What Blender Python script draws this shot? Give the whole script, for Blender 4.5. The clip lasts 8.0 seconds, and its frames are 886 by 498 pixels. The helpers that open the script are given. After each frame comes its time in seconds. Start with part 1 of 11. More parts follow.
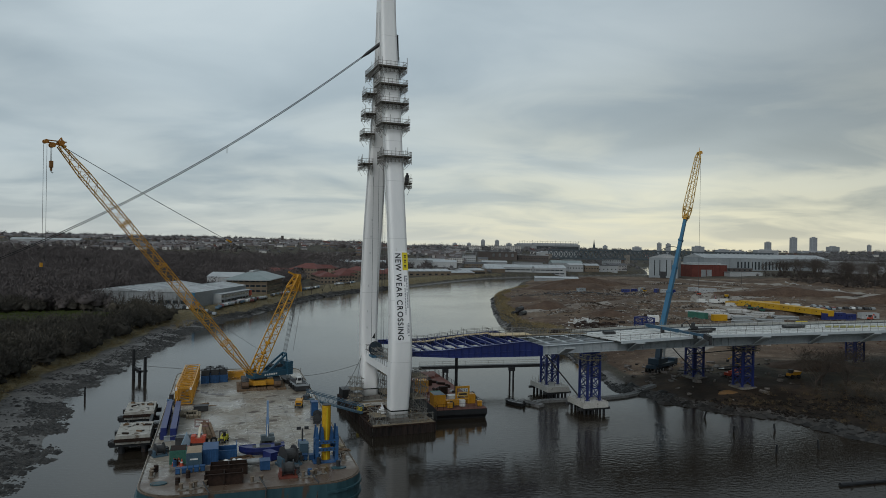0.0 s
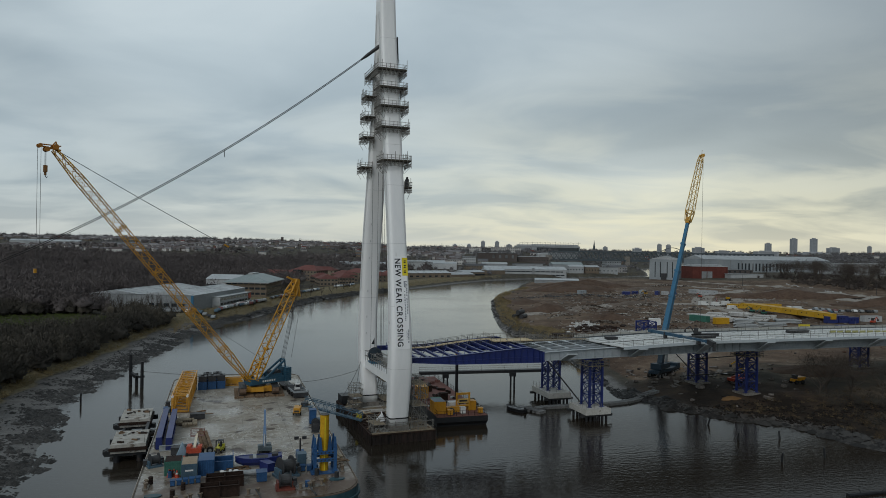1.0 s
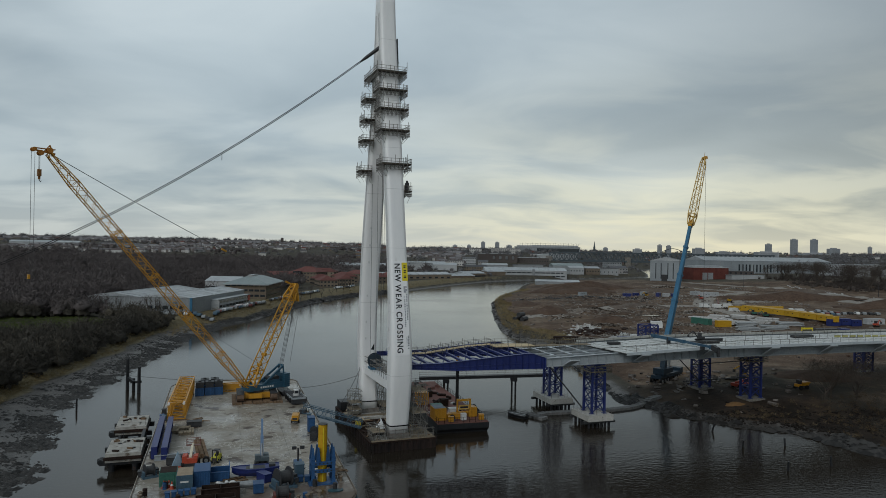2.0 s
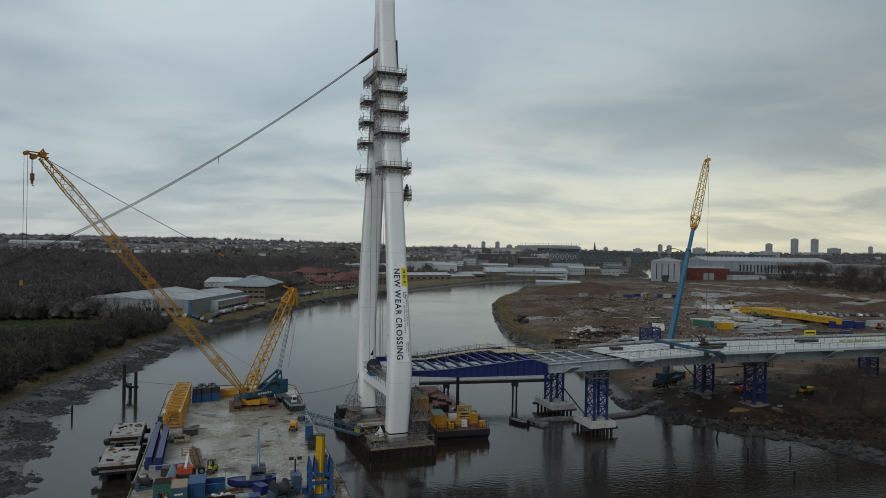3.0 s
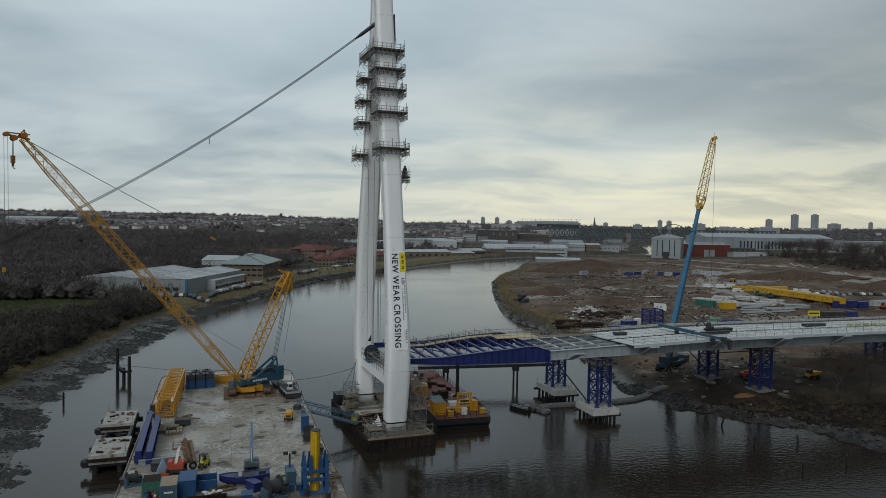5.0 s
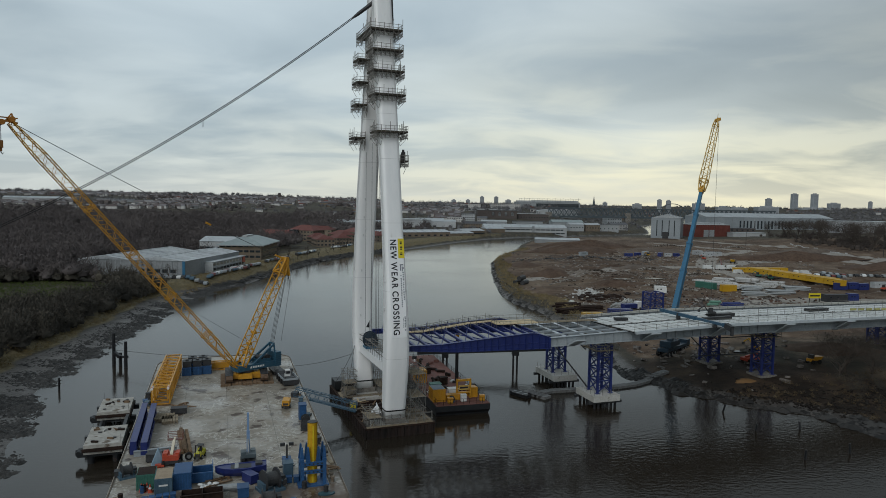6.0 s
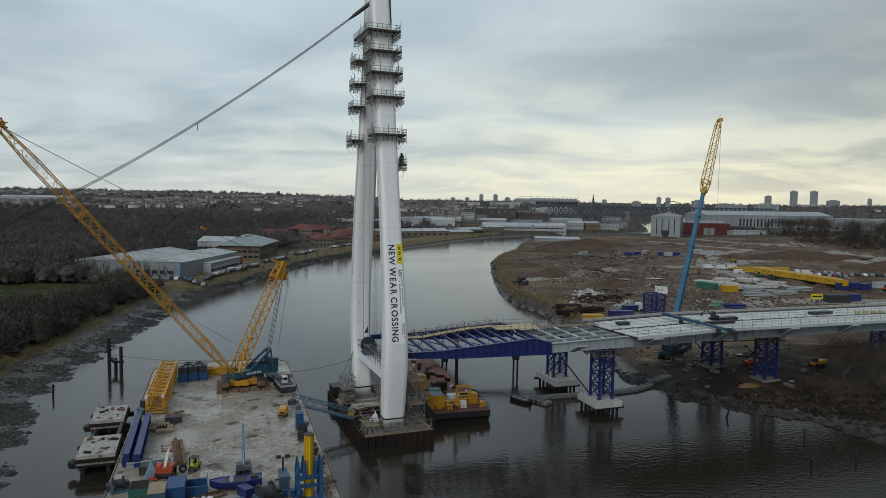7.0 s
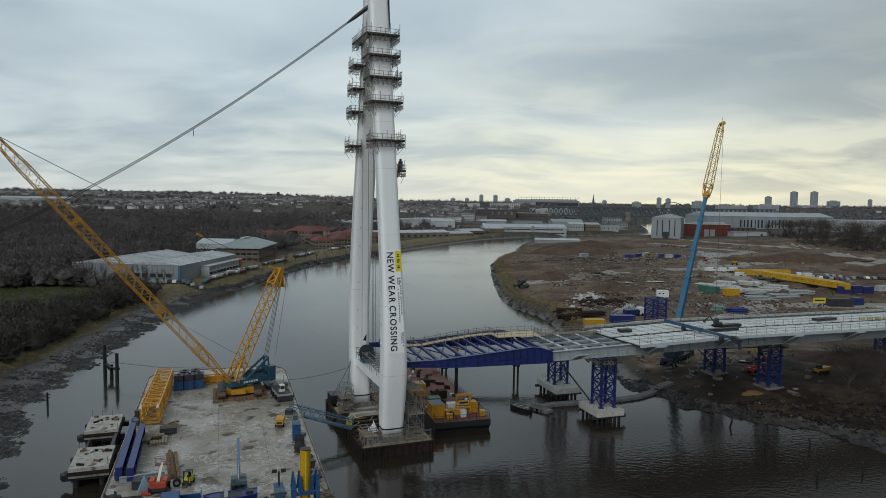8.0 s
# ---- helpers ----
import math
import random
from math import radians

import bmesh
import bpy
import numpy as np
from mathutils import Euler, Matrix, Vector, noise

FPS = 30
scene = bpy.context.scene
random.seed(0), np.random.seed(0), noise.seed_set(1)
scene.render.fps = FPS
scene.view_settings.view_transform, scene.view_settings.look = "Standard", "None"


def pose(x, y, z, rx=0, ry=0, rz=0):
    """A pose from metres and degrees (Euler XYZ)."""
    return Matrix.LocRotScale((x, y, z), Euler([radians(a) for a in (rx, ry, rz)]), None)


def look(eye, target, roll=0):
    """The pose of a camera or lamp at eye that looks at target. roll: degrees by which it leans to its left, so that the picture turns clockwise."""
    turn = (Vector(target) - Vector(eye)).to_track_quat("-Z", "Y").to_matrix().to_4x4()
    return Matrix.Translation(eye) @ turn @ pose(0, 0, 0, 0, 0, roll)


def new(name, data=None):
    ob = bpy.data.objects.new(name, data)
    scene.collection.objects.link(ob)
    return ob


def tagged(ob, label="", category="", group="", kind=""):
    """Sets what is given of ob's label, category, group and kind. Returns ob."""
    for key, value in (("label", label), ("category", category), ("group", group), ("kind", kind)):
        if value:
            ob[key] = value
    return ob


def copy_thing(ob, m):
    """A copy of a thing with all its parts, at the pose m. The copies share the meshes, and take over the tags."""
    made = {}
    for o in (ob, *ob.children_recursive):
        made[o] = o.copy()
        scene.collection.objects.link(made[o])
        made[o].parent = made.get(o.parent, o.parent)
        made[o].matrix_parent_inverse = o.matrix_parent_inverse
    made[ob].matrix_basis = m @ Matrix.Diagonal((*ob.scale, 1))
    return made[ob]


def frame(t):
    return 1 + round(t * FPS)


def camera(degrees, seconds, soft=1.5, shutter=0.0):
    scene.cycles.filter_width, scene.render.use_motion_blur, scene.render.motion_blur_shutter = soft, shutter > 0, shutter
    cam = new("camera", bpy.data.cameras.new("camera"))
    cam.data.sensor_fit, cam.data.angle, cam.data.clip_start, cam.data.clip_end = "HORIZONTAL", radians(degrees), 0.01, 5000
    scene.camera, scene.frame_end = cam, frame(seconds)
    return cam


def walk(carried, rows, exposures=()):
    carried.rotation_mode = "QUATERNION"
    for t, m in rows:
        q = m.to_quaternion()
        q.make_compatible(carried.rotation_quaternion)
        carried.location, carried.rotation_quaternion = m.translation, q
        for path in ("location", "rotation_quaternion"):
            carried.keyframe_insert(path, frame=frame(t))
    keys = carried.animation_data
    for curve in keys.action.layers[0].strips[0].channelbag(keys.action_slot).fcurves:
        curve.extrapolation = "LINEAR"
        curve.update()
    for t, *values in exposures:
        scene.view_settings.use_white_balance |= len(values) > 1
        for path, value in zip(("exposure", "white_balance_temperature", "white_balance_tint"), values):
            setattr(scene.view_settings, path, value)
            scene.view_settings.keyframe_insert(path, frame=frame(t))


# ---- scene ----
cam = camera(66.5, 8.0, soft=0.5)

PATH = [
    (0, (-0.608, 1.116, 34.631), (-0.607, 3.116, 34.624), 1.0),
    (0.5, (-0.658, 2.012, 34.996), (-0.656, 4.012, 34.991), 1.0),
    (1, (-0.685, 2.877, 35.389), (-0.684, 4.877, 35.385), 1.0),
    (1.5, (-0.743, 3.776, 35.728), (-0.742, 5.776, 35.726), 1.0),
    (3, (-0.786, 6.64, 37.12), (-0.786, 8.64, 37.116), 1.0),
    (3.5, (-0.801, 7.691, 37.497), (-0.8, 9.691, 37.491), 1.0),
    (4, (-0.828, 8.714, 37.893), (-0.826, 10.714, 37.873), 1.0),
    (4.5, (-0.821, 9.755, 38.265), (-0.819, 11.755, 38.221), 1.0),
    (6, (-0.883, 12.946, 39.764), (-0.876, 14.941, 39.625), 1.0),
    (6.5, (-0.875, 14.033, 40.303), (-0.868, 16.027, 40.155), 0.9),
    (7, (-0.88, 15.037, 40.883), (-0.871, 17.031, 40.737), 0.9),
    (7.5, (-0.86, 15.993, 41.466), (-0.851, 17.987, 41.321), 0.9),
    (8, (-0.809, 16.91, 41.932), (-0.8, 18.905, 41.787), 0.9),
]
walk(cam, [(t, look(eye, target, roll)) for t, eye, target, roll in PATH],
     exposures=[(0, -0.12), (3.5, -0.14), (4.6, -0.10), (6.0, 0.04), (8.0, 0.12)])

# ---------------------------------------------------------------- sky and light
SUN_ELEV, SUN_AZ = 38.0, 205.0   # soft light of the cloud layer, degrees; azimuth clockwise from +y
world = bpy.data.worlds.new("overcast_sky")
scene.world = world
world.use_nodes = True
wn, wl = world.node_tree.nodes, world.node_tree.links
wn.clear()


def wmath(op, a, b=0.0, clamp=False):
    node = wn.new("ShaderNodeMath")
    node.operation, node.use_clamp = op, clamp
    for i, x in enumerate((a, b)):
        if hasattr(x, "links"):
            wl.new(x, node.inputs[i])
        else:
            node.inputs[i].default_value = x
    return node.outputs[0]


def wmix(fac, a, b):
    node = wn.new("ShaderNodeMix")
    node.data_type = "RGBA"
    for i, x in ((0, fac), (6, a), (7, b)):
        if hasattr(x, "links"):
            wl.new(x, node.inputs[i])
        else:
            node.inputs[i].default_value = x
    return node.outputs[2]


def wramp(fac, stops):
    node = wn.new("ShaderNodeValToRGB")
    wl.new(fac, node.inputs[0])
    els = node.color_ramp.elements
    while len(els) < len(stops):
        els.new(0.5)
    for e, (p, c) in zip(els, stops):
        e.position, e.color = p, (*c, 1)
    return node.outputs[0]


coord = wn.new("ShaderNodeTexCoord")
sep = wn.new("ShaderNodeSeparateXYZ")
wl.new(coord.outputs["Generated"], sep.inputs[0])
dx, dy, dz = sep.outputs
up = wmath("MAXIMUM", dz, 0.0)
flat = wmath("ADD", up, 0.17)
plane = wn.new("ShaderNodeCombineXYZ")
wl.new(wmath("DIVIDE", dx, flat), plane.inputs[0])
wl.new(wmath("DIVIDE", dy, flat), plane.inputs[1])


def cloud(scale, detail, rough, off, stretch=1.0):
    m = wn.new("ShaderNodeMapping")
    m.inputs["Location"].default_value = off
    m.inputs["Scale"].default_value = (scale, scale * stretch, scale)
    wl.new(plane.outputs[0], m.inputs[0])
    t = wn.new("ShaderNodeTexNoise")
    t.inputs["Scale"].default_value, t.inputs["Detail"].default_value = 1.0, detail
    t.inputs["Roughness"].default_value, t.inputs["Distortion"].default_value = rough, 0.5
    wl.new(m.outputs[0], t.inputs["Vector"])
    return t.outputs["Fac"]


broad = cloud(0.42, 3.0, 0.45, (3.1, 1.7, 0), 1.1)
fine = cloud(1.15, 5.0, 0.5, (7.3, 2.2, 0), 1.35)
mixed = wmath("ADD", wmath("MULTIPLY", broad, 0.76), wmath("MULTIPLY", fine, 0.24))
layer = wramp(mixed, [(0.36, (0.245, 0.315, 0.365)), (0.45, (0.335, 0.41, 0.455)), (0.54, (0.455, 0.535, 0.575)), (0.66, (0.61, 0.69, 0.72))])
# the cloud is thinner along the river, heavier to both sides and most to the right
thin = wmath("SUBTRACT", 1.20, wmath("MULTIPLY", dx, wmath("ADD", 0.42, wmath("MULTIPLY", dx, 0.95))))
scaled = wn.new("ShaderNodeVectorMath")
scaled.operation = "SCALE"
wl.new(layer, scaled.inputs[0])
wl.new(thin, scaled.inputs["Scale"])
layer = scaled.outputs[0]
# thin bright breaks low over the horizon, warm where the sun stands behind the cloud
low = wmath("POWER", wmath("SUBTRACT", 1.0, wmath("MULTIPLY", up, 2.7), True), 2.0)
toward = wmath("ADD", wmath("MULTIPLY", dx, 0.36), wmath("MULTIPLY", dy, 0.93))
toward = wmath("POWER", wmath("MAXIMUM", toward, 0.0), 7.0)
warm = wmix(toward, (0.69, 0.76, 0.76, 1), (1.0, 0.95, 0.68, 1))
breaks = wramp(fine, [(0.42, (0, 0, 0)), (0.60, (1, 1, 1))])
glow = wmath("MULTIPLY", low, wmath("ADD", wmath("MULTIPLY", breaks, 0.60), 0.40), True)
clouds = wmix(glow, layer, warm)
haze = wmath("POWER", wmath("SUBTRACT", 1.0, wmath("MULTIPLY", up, 10.0), True), 2.0)
clouds = wmix(wmath("MULTIPLY", haze, 0.55), clouds, wmix(toward, (0.52, 0.55, 0.53, 1), (0.80, 0.745, 0.55, 1)))
sky = wn.new("ShaderNodeTexSky")
sky.sky_type, sky.sun_disc = "NISHITA", False
sky.sun_elevation, sky.sun_rotation = radians(SUN_ELEV), radians(SUN_AZ)
veil = wn.new("ShaderNodeVectorMath")
veil.operation = "SCALE"
veil.inputs["Scale"].default_value = 0.09
wl.new(sky.outputs[0], veil.inputs[0])
total = wmix(0.90, veil.outputs[0], clouds)
back = wn.new("ShaderNodeBackground")
back.inputs["Strength"].default_value = 1.0
wl.new(total, back.inputs["Color"])
out = wn.new("ShaderNodeOutputWorld")
wl.new(back.outputs[0], out.inputs["Surface"])

sun_data = bpy.data.lights.new("sun", "SUN")
sun_data.energy, sun_data.angle, sun_data.color = 0.9, radians(40), (1.0, 0.98, 0.95)
sun = new("sun", sun_data)
az, el = radians(SUN_AZ), radians(SUN_ELEV)
sun.matrix_world = look((200 * math.sin(az) * math.cos(el), 200 * math.cos(az) * math.cos(el), 200 * math.sin(el)), (0, 0, 0))


# ---------------------------------------------------------------- materials
def surf(name, c1, c2, rough=0.7, big=0.15, small=2.0, bump=0.15, metal=0.0, wear=None, wear_at=0.62, each=0.0, streak=0.0):
    """A weathered surface: two colours mixed by broad and fine noise, worn patches, fine relief, a little change from piece to piece."""
    m = bpy.data.materials.new(name)
    m.use_nodes = True
    nt = m.node_tree
    n, l = nt.nodes, nt.links
    bsdf = n["Principled BSDF"]
    co = n.new("ShaderNodeTexCoord")
    vec = co.outputs["Object"]
    if streak:
        mp = n.new("ShaderNodeMapping")
        mp.inputs["Scale"].default_value = (1, 1, streak)
        l.new(vec, mp.inputs[0])
        vec = mp.outputs[0]

    def noise_tex(scale, detail):
        t = n.new("ShaderNodeTexNoise")
        t.inputs["Scale"].default_value, t.inputs["Detail"].default_value, t.inputs["Roughness"].default_value = scale, detail, 0.6
        l.new(vec, t.inputs["Vector"])
        return t.outputs["Fac"]

    a, b = noise_tex(big, 4), noise_tex(small, 5)
    add = n.new("ShaderNodeMath")
    add.operation = "MULTIPLY_ADD"
    l.new(b, add.inputs[0])
    add.inputs[1].default_value = 0.5
    half = n.new("ShaderNodeMath")
    half.operation = "MULTIPLY"
    l.new(a, half.inputs[0])
    half.inputs[1].default_value = 0.5
    l.new(half.outputs[0], add.inputs[2])
    ramp = n.new("ShaderNodeValToRGB")
    ramp.color_ramp.elements[0].position, ramp.color_ramp.elements[1].position = 0.38, 0.62
    ramp.color_ramp.elements[0].color, ramp.color_ramp.elements[1].color = (*c1, 1), (*c2, 1)
    l.new(add.outputs[0], ramp.inputs[0])
    col = ramp.outputs[0]
    if wear:
        w = noise_tex(small * 0.45, 6)
        wr = n.new("ShaderNodeValToRGB")
        wr.color_ramp.elements[0].position, wr.color_ramp.elements[1].position = wear_at, wear_at + 0.06
        l.new(w, wr.inputs[0])
        mx = n.new("ShaderNodeMix")
        mx.data_type = "RGBA"
        l.new(wr.outputs[0], mx.inputs[0])
        l.new(col, mx.inputs[6])
        mx.inputs[7].default_value = (*wear, 1)
        col = mx.outputs[2]
    if each:
        info = n.new("ShaderNodeObjectInfo")
        hs = n.new("ShaderNodeHueSaturation")
        mr = n.new("ShaderNodeMapRange")
        mr.inputs["To Min"].default_value, mr.inputs["To Max"].default_value = 1 - each, 1 + each
        l.new(info.outputs["Random"], mr.inputs["Value"])
        l.new(mr.outputs[0], hs.inputs["Value"])
        l.new(col, hs.inputs["Color"])
        col = hs.outputs[0]
    l.new(col, bsdf.inputs["Base Color"])
    rr = n.new("ShaderNodeMapRange")
    rr.inputs["To Min"].default_value, rr.inputs["To Max"].default_value = max(0.03, rough - 0.12), min(1.0, rough + 0.12)
    l.new(b, rr.inputs["Value"])
    l.new(rr.outputs[0], bsdf.inputs["Roughness"])
    bsdf.inputs["Metallic"].default_value = metal
    bsdf.inputs["Specular IOR Level"].default_value = 0.5 if rough < 0.5 else 0.35 if rough < 0.7 else 0.15
    if bump:
        bp = n.new("ShaderNodeBump")
        bp.inputs["Strength"].default_value, bp.inputs["Distance"].default_value = bump, 0.05
        l.new(b, bp.inputs["Height"])
        l.new(bp.outputs[0], bsdf.inputs["Normal"])
    return m


RUST = (0.10, 0.045, 0.025)
WHITE = surf("white_paint", (0.74, 0.75, 0.75), (0.80, 0.80, 0.79), 0.38, 0.08, 1.5, 0.03, wear=(0.60, 0.60, 0.57), wear_at=0.66, streak=0.15)
BANNER = surf("banner_vinyl", (0.80, 0.81, 0.82), (0.83, 0.83, 0.83), 0.5, 0.2, 3, 0.05)
BLUE = surf("ultramarine_steel_paint", (0.008, 0.016, 0.098), (0.014, 0.027, 0.145), 0.45, 0.25, 3, 0.05, wear=(0.03, 0.035, 0.09), wear_at=0.64)
MIDBLUE = surf("mid_blue_paint", (0.014, 0.055, 0.14), (0.026, 0.088, 0.21), 0.5, 0.3, 3, 0.06, wear=RUST, wear_at=0.68, each=0.2)
CRANEBLUE = surf("crane_blue_paint", (0.018, 0.10, 0.185), (0.03, 0.145, 0.25), 0.4, 0.3, 3, 0.04, wear=(0.06, 0.09, 0.11), wear_at=0.68)
TEAL = surf("hull_teal_paint", (0.020, 0.055, 0.070), (0.036, 0.088, 0.106), 0.5, 0.12, 1.2, 0.08, wear=(0.075, 0.055, 0.043), wear_at=0.60, streak=0.25)
YELLOW = surf("crane_yellow_paint", (0.42, 0.195, 0.010), (0.55, 0.27, 0.017), 0.45, 0.3, 3, 0.05, wear=(0.24, 0.12, 0.03), wear_at=0.66)
PALEYEL = surf("pale_yellow_paint", (0.48, 0.30, 0.08), (0.56, 0.37, 0.11), 0.5, 0.3, 3, 0.05)
SIGNYEL = surf("sign_yellow", (0.62, 0.50, 0.02), (0.68, 0.55, 0.03), 0.5, 0.3, 3, 0.02)
RED = surf("machine_red_paint", (0.36, 0.05, 0.025), (0.46, 0.08, 0.04), 0.5, 0.5, 4, 0.05, wear=(0.2, 0.09, 0.06), wear_at=0.66)
STEEL = surf("galvanised_steel", (0.24, 0.25, 0.25), (0.36, 0.37, 0.37), 0.5, 0.3, 3, 0.05, metal=0.6)
DKSTEEL = surf("dark_steel", (0.02, 0.021, 0.023), (0.045, 0.045, 0.047), 0.55, 0.4, 3, 0.08, wear=RUST, wear_at=0.66)
GREYSTEEL = surf("grey_primed_steel", (0.22, 0.25, 0.27), (0.31, 0.335, 0.35), 0.45, 0.2, 2, 0.04, wear=(0.17, 0.17, 0.17), wear_at=0.66)
RUSTY = surf("rusted_steel", (0.016, 0.0105, 0.0085), (0.040, 0.024, 0.018), 0.8, 0.3, 2.5, 0.2, wear=(0.03, 0.025, 0.024), wear_at=0.6)
TUBE = surf("scaffold_tube", (0.13, 0.125, 0.115), (0.27, 0.26, 0.235), 0.6, 0.4, 3, 0.05, metal=0.3)
BOARD = surf("scaffold_board", (0.16, 0.13, 0.09), (0.30, 0.25, 0.18), 0.85, 0.6, 4, 0.1, wear=(0.08, 0.07, 0.06), wear_at=0.62)
PALEBOARD = surf("new_timber_board", (0.48, 0.37, 0.22), (0.60, 0.49, 0.32), 0.8, 0.5, 4, 0.1)
TIMBER = surf("timber_mat", (0.12, 0.075, 0.045), (0.22, 0.15, 0.095), 0.85, 0.5, 3, 0.2, each=0.15)
CONC = surf("concrete", (0.36, 0.35, 0.32), (0.50, 0.49, 0.46), 0.85, 0.2, 2.5, 0.12, wear=(0.20, 0.185, 0.16), wear_at=0.62)
DKCONC = surf("stained_concrete", (0.13, 0.115, 0.10), (0.25, 0.235, 0.21), 0.85, 0.25, 2, 0.15, wear=(0.07, 0.06, 0.05), wear_at=0.58)
SLAB = surf("deck_slab", (0.46, 0.47, 0.46), (0.62, 0.63, 0.61), 0.7, 0.15, 1.2, 0.06, wear=(0.30, 0.30, 0.29), wear_at=0.62, each=0.1)
DARKHULL = surf("black_hull_paint", (0.010, 0.011, 0.013), (0.022, 0.023, 0.025), 0.5, 0.2, 1.5, 0.08, wear=(0.06, 0.035, 0.025), wear_at=0.66)
REDDECK = surf("red_oxide_deck", (0.13, 0.06, 0.048), (0.20, 0.10, 0.085), 0.7, 0.2, 1.2, 0.1, wear=(0.24, 0.20, 0.18), wear_at=0.60)
RUBBER = surf("rubber", (0.012, 0.012, 0.012), (0.025, 0.025, 0.025), 0.85, 0.5, 4, 0.1)
ROPE = surf("steel_rope", (0.03, 0.03, 0.032), (0.06, 0.06, 0.06), 0.6, 1, 6, 0.0)
GREEN = surf("green_paint", (0.03, 0.11, 0.085), (0.05, 0.16, 0.12), 0.55, 0.4, 3, 0.06, wear=RUST, wear_at=0.68)
WHITEBOX = surf("white_machine_paint", (0.55, 0.56, 0.55), (0.68, 0.68, 0.66), 0.5, 0.4, 3, 0.05)
INK = surf("printed_black", (0.015, 0.016, 0.02), (0.02, 0.02, 0.025), 0.5, 1, 5, 0.0)
GREYINK = surf("printed_grey", (0.20, 0.21, 0.24), (0.24, 0.25, 0.28), 0.5, 1, 5, 0.0)


# ---------------------------------------------------------------- mesh helpers
class Mesh:
    def __init__(self):
        self.v, self.f = [], []

    def add(self, verts, faces):
        k = len(self.v)
        self.v.extend(tuple(p) for p in verts)
        self.f.extend(tuple(i + k for i in f) for f in faces)
        return self

    def box(self, c, s, rz=0.0, rx=0.0, ry=0.0):
        m = pose(*c, rx, ry, rz)
        h = [x / 2 for x in s]
        p = [m @ Vector((x * h[0], y * h[1], z * h[2])) for x in (-1, 1) for y in (-1, 1) for z in (-1, 1)]
        return self.add(p, [(0, 1, 3, 2), (4, 6, 7, 5), (0, 4, 5, 1), (2, 3, 7, 6), (0, 2, 6, 4), (1, 5, 7, 3)])

    def beam(self, a, b, w, h=None, upv=(0, 0, 1)):
        """A square bar from a to b."""
        h = w if h is None else h
        a, b = Vector(a), Vector(b)
        d = (b - a)
        if d.length < 1e-6:
            return self
        d.normalize()
        r = d.cross(Vector(upv))
        if r.length < 1e-3:
            r = d.cross(Vector((1, 0, 0)))
        r.normalize()
        u = r.cross(d)
        r, u = r * w / 2, u * h / 2
        p = [q + x * r + y * u for q in (a, b) for x, y in ((-1, -1), (1, -1), (1, 1), (-1, 1))]
        return self.add(p, [(0, 3, 2, 1), (4, 5, 6, 7), (0, 1, 5, 4), (1, 2, 6, 5), (2, 3, 7, 6), (3, 0, 4, 7)])

    def tube(self, a, b, r, r2=None, n=8):
        r2 = r if r2 is None else r2
        a, b = Vector(a), Vector(b)
        d = (b - a).normalized()
        x = d.orthogonal().normalized()
        y = d.cross(x)
        p = []
        for q, rr in ((a, r), (b, r2)):
            p += [q + (x * math.cos(2 * math.pi * i / n) + y * math.sin(2 * math.pi * i / n)) * rr for i in range(n)]
        f = [(i, (i + 1) % n, n + (i + 1) % n, n + i) for i in range(n)]
        f += [tuple(range(n - 1, -1, -1)), tuple(range(n, 2 * n))]
        return self.add(p, f)

    def prism(self, pts, z0, z1):
        """An upright prism over a plan outline, counter-clockwise."""
        n = len(pts)
        p = [(x, y, z0) for x, y in pts] + [(x, y, z1) for x, y in pts]
        f = [(i, (i + 1) % n, n + (i + 1) % n, n + i) for i in range(n)]
        return self.add(p, f + [tuple(range(n - 1, -1, -1)), tuple(range(n, 2 * n))])

    def plate(self, pts, off):
        """A polygon in space given a thickness along the vector off."""
        n = len(pts)
        o = Vector(off)
        p = [Vector(q) for q in pts] + [Vector(q) + o for q in pts]
        f = [(i, (i + 1) % n, n + (i + 1) % n, n + i) for i in range(n)]
        return self.add(p, f + [tuple(range(n - 1, -1, -1)), tuple(range(n, 2 * n))])

    def loft(self, rings, cap=True):
        n = len(rings[0])
        p = [q for r in rings for q in r]
        f = []
        for k in range(len(rings) - 1):
            for i in range(n):
                j = (i + 1) % n
                f.append((k * n + i, k * n + j, (k + 1) * n + j, (k + 1) * n + i))
        if cap:
            f += [tuple(range(n - 1, -1, -1)), tuple((len(rings) - 1) * n + i for i in range(n))]
        return self.add(p, f)

    def rope(self, pts, r, n=5):
        pts = [Vector(p) for p in pts]
        x, rings = None, []
        for k, p in enumerate(pts):
            d = (pts[min(k + 1, len(pts) - 1)] - pts[max(k - 1, 0)]).normalized()
            x = d.orthogonal().normalized() if x is None else (x - d * x.dot(d)).normalized()
            y = d.cross(x)
            rings.append([p + (x * math.cos(2 * math.pi * i / n) + y * math.sin(2 * math.pi * i / n)) * r for i in range(n)])
        return self.loft(rings)

    def lattice(self, a, b, w0, w1, bays, chord, brace, upv=(0, 0, 1), h0=None, h1=None):
        """A four-chord lattice from a to b, w wide and h high at its two ends."""
        a, b = Vector(a), Vector(b)
        d = (b - a).normalized()
        r = d.cross(Vector(upv)).normalized()
        u = r.cross(d)
        h0, h1 = w0 if h0 is None else h0, w1 if h1 is None else h1
        ring = []
        for i in range(bays + 1):
            t = i / bays
            w, h, c = (w0 + (w1 - w0) * t) / 2, (h0 + (h1 - h0) * t) / 2, a.lerp(b, t)
            ring.append([c - r * w - u * h, c + r * w - u * h, c + r * w + u * h, c - r * w + u * h])
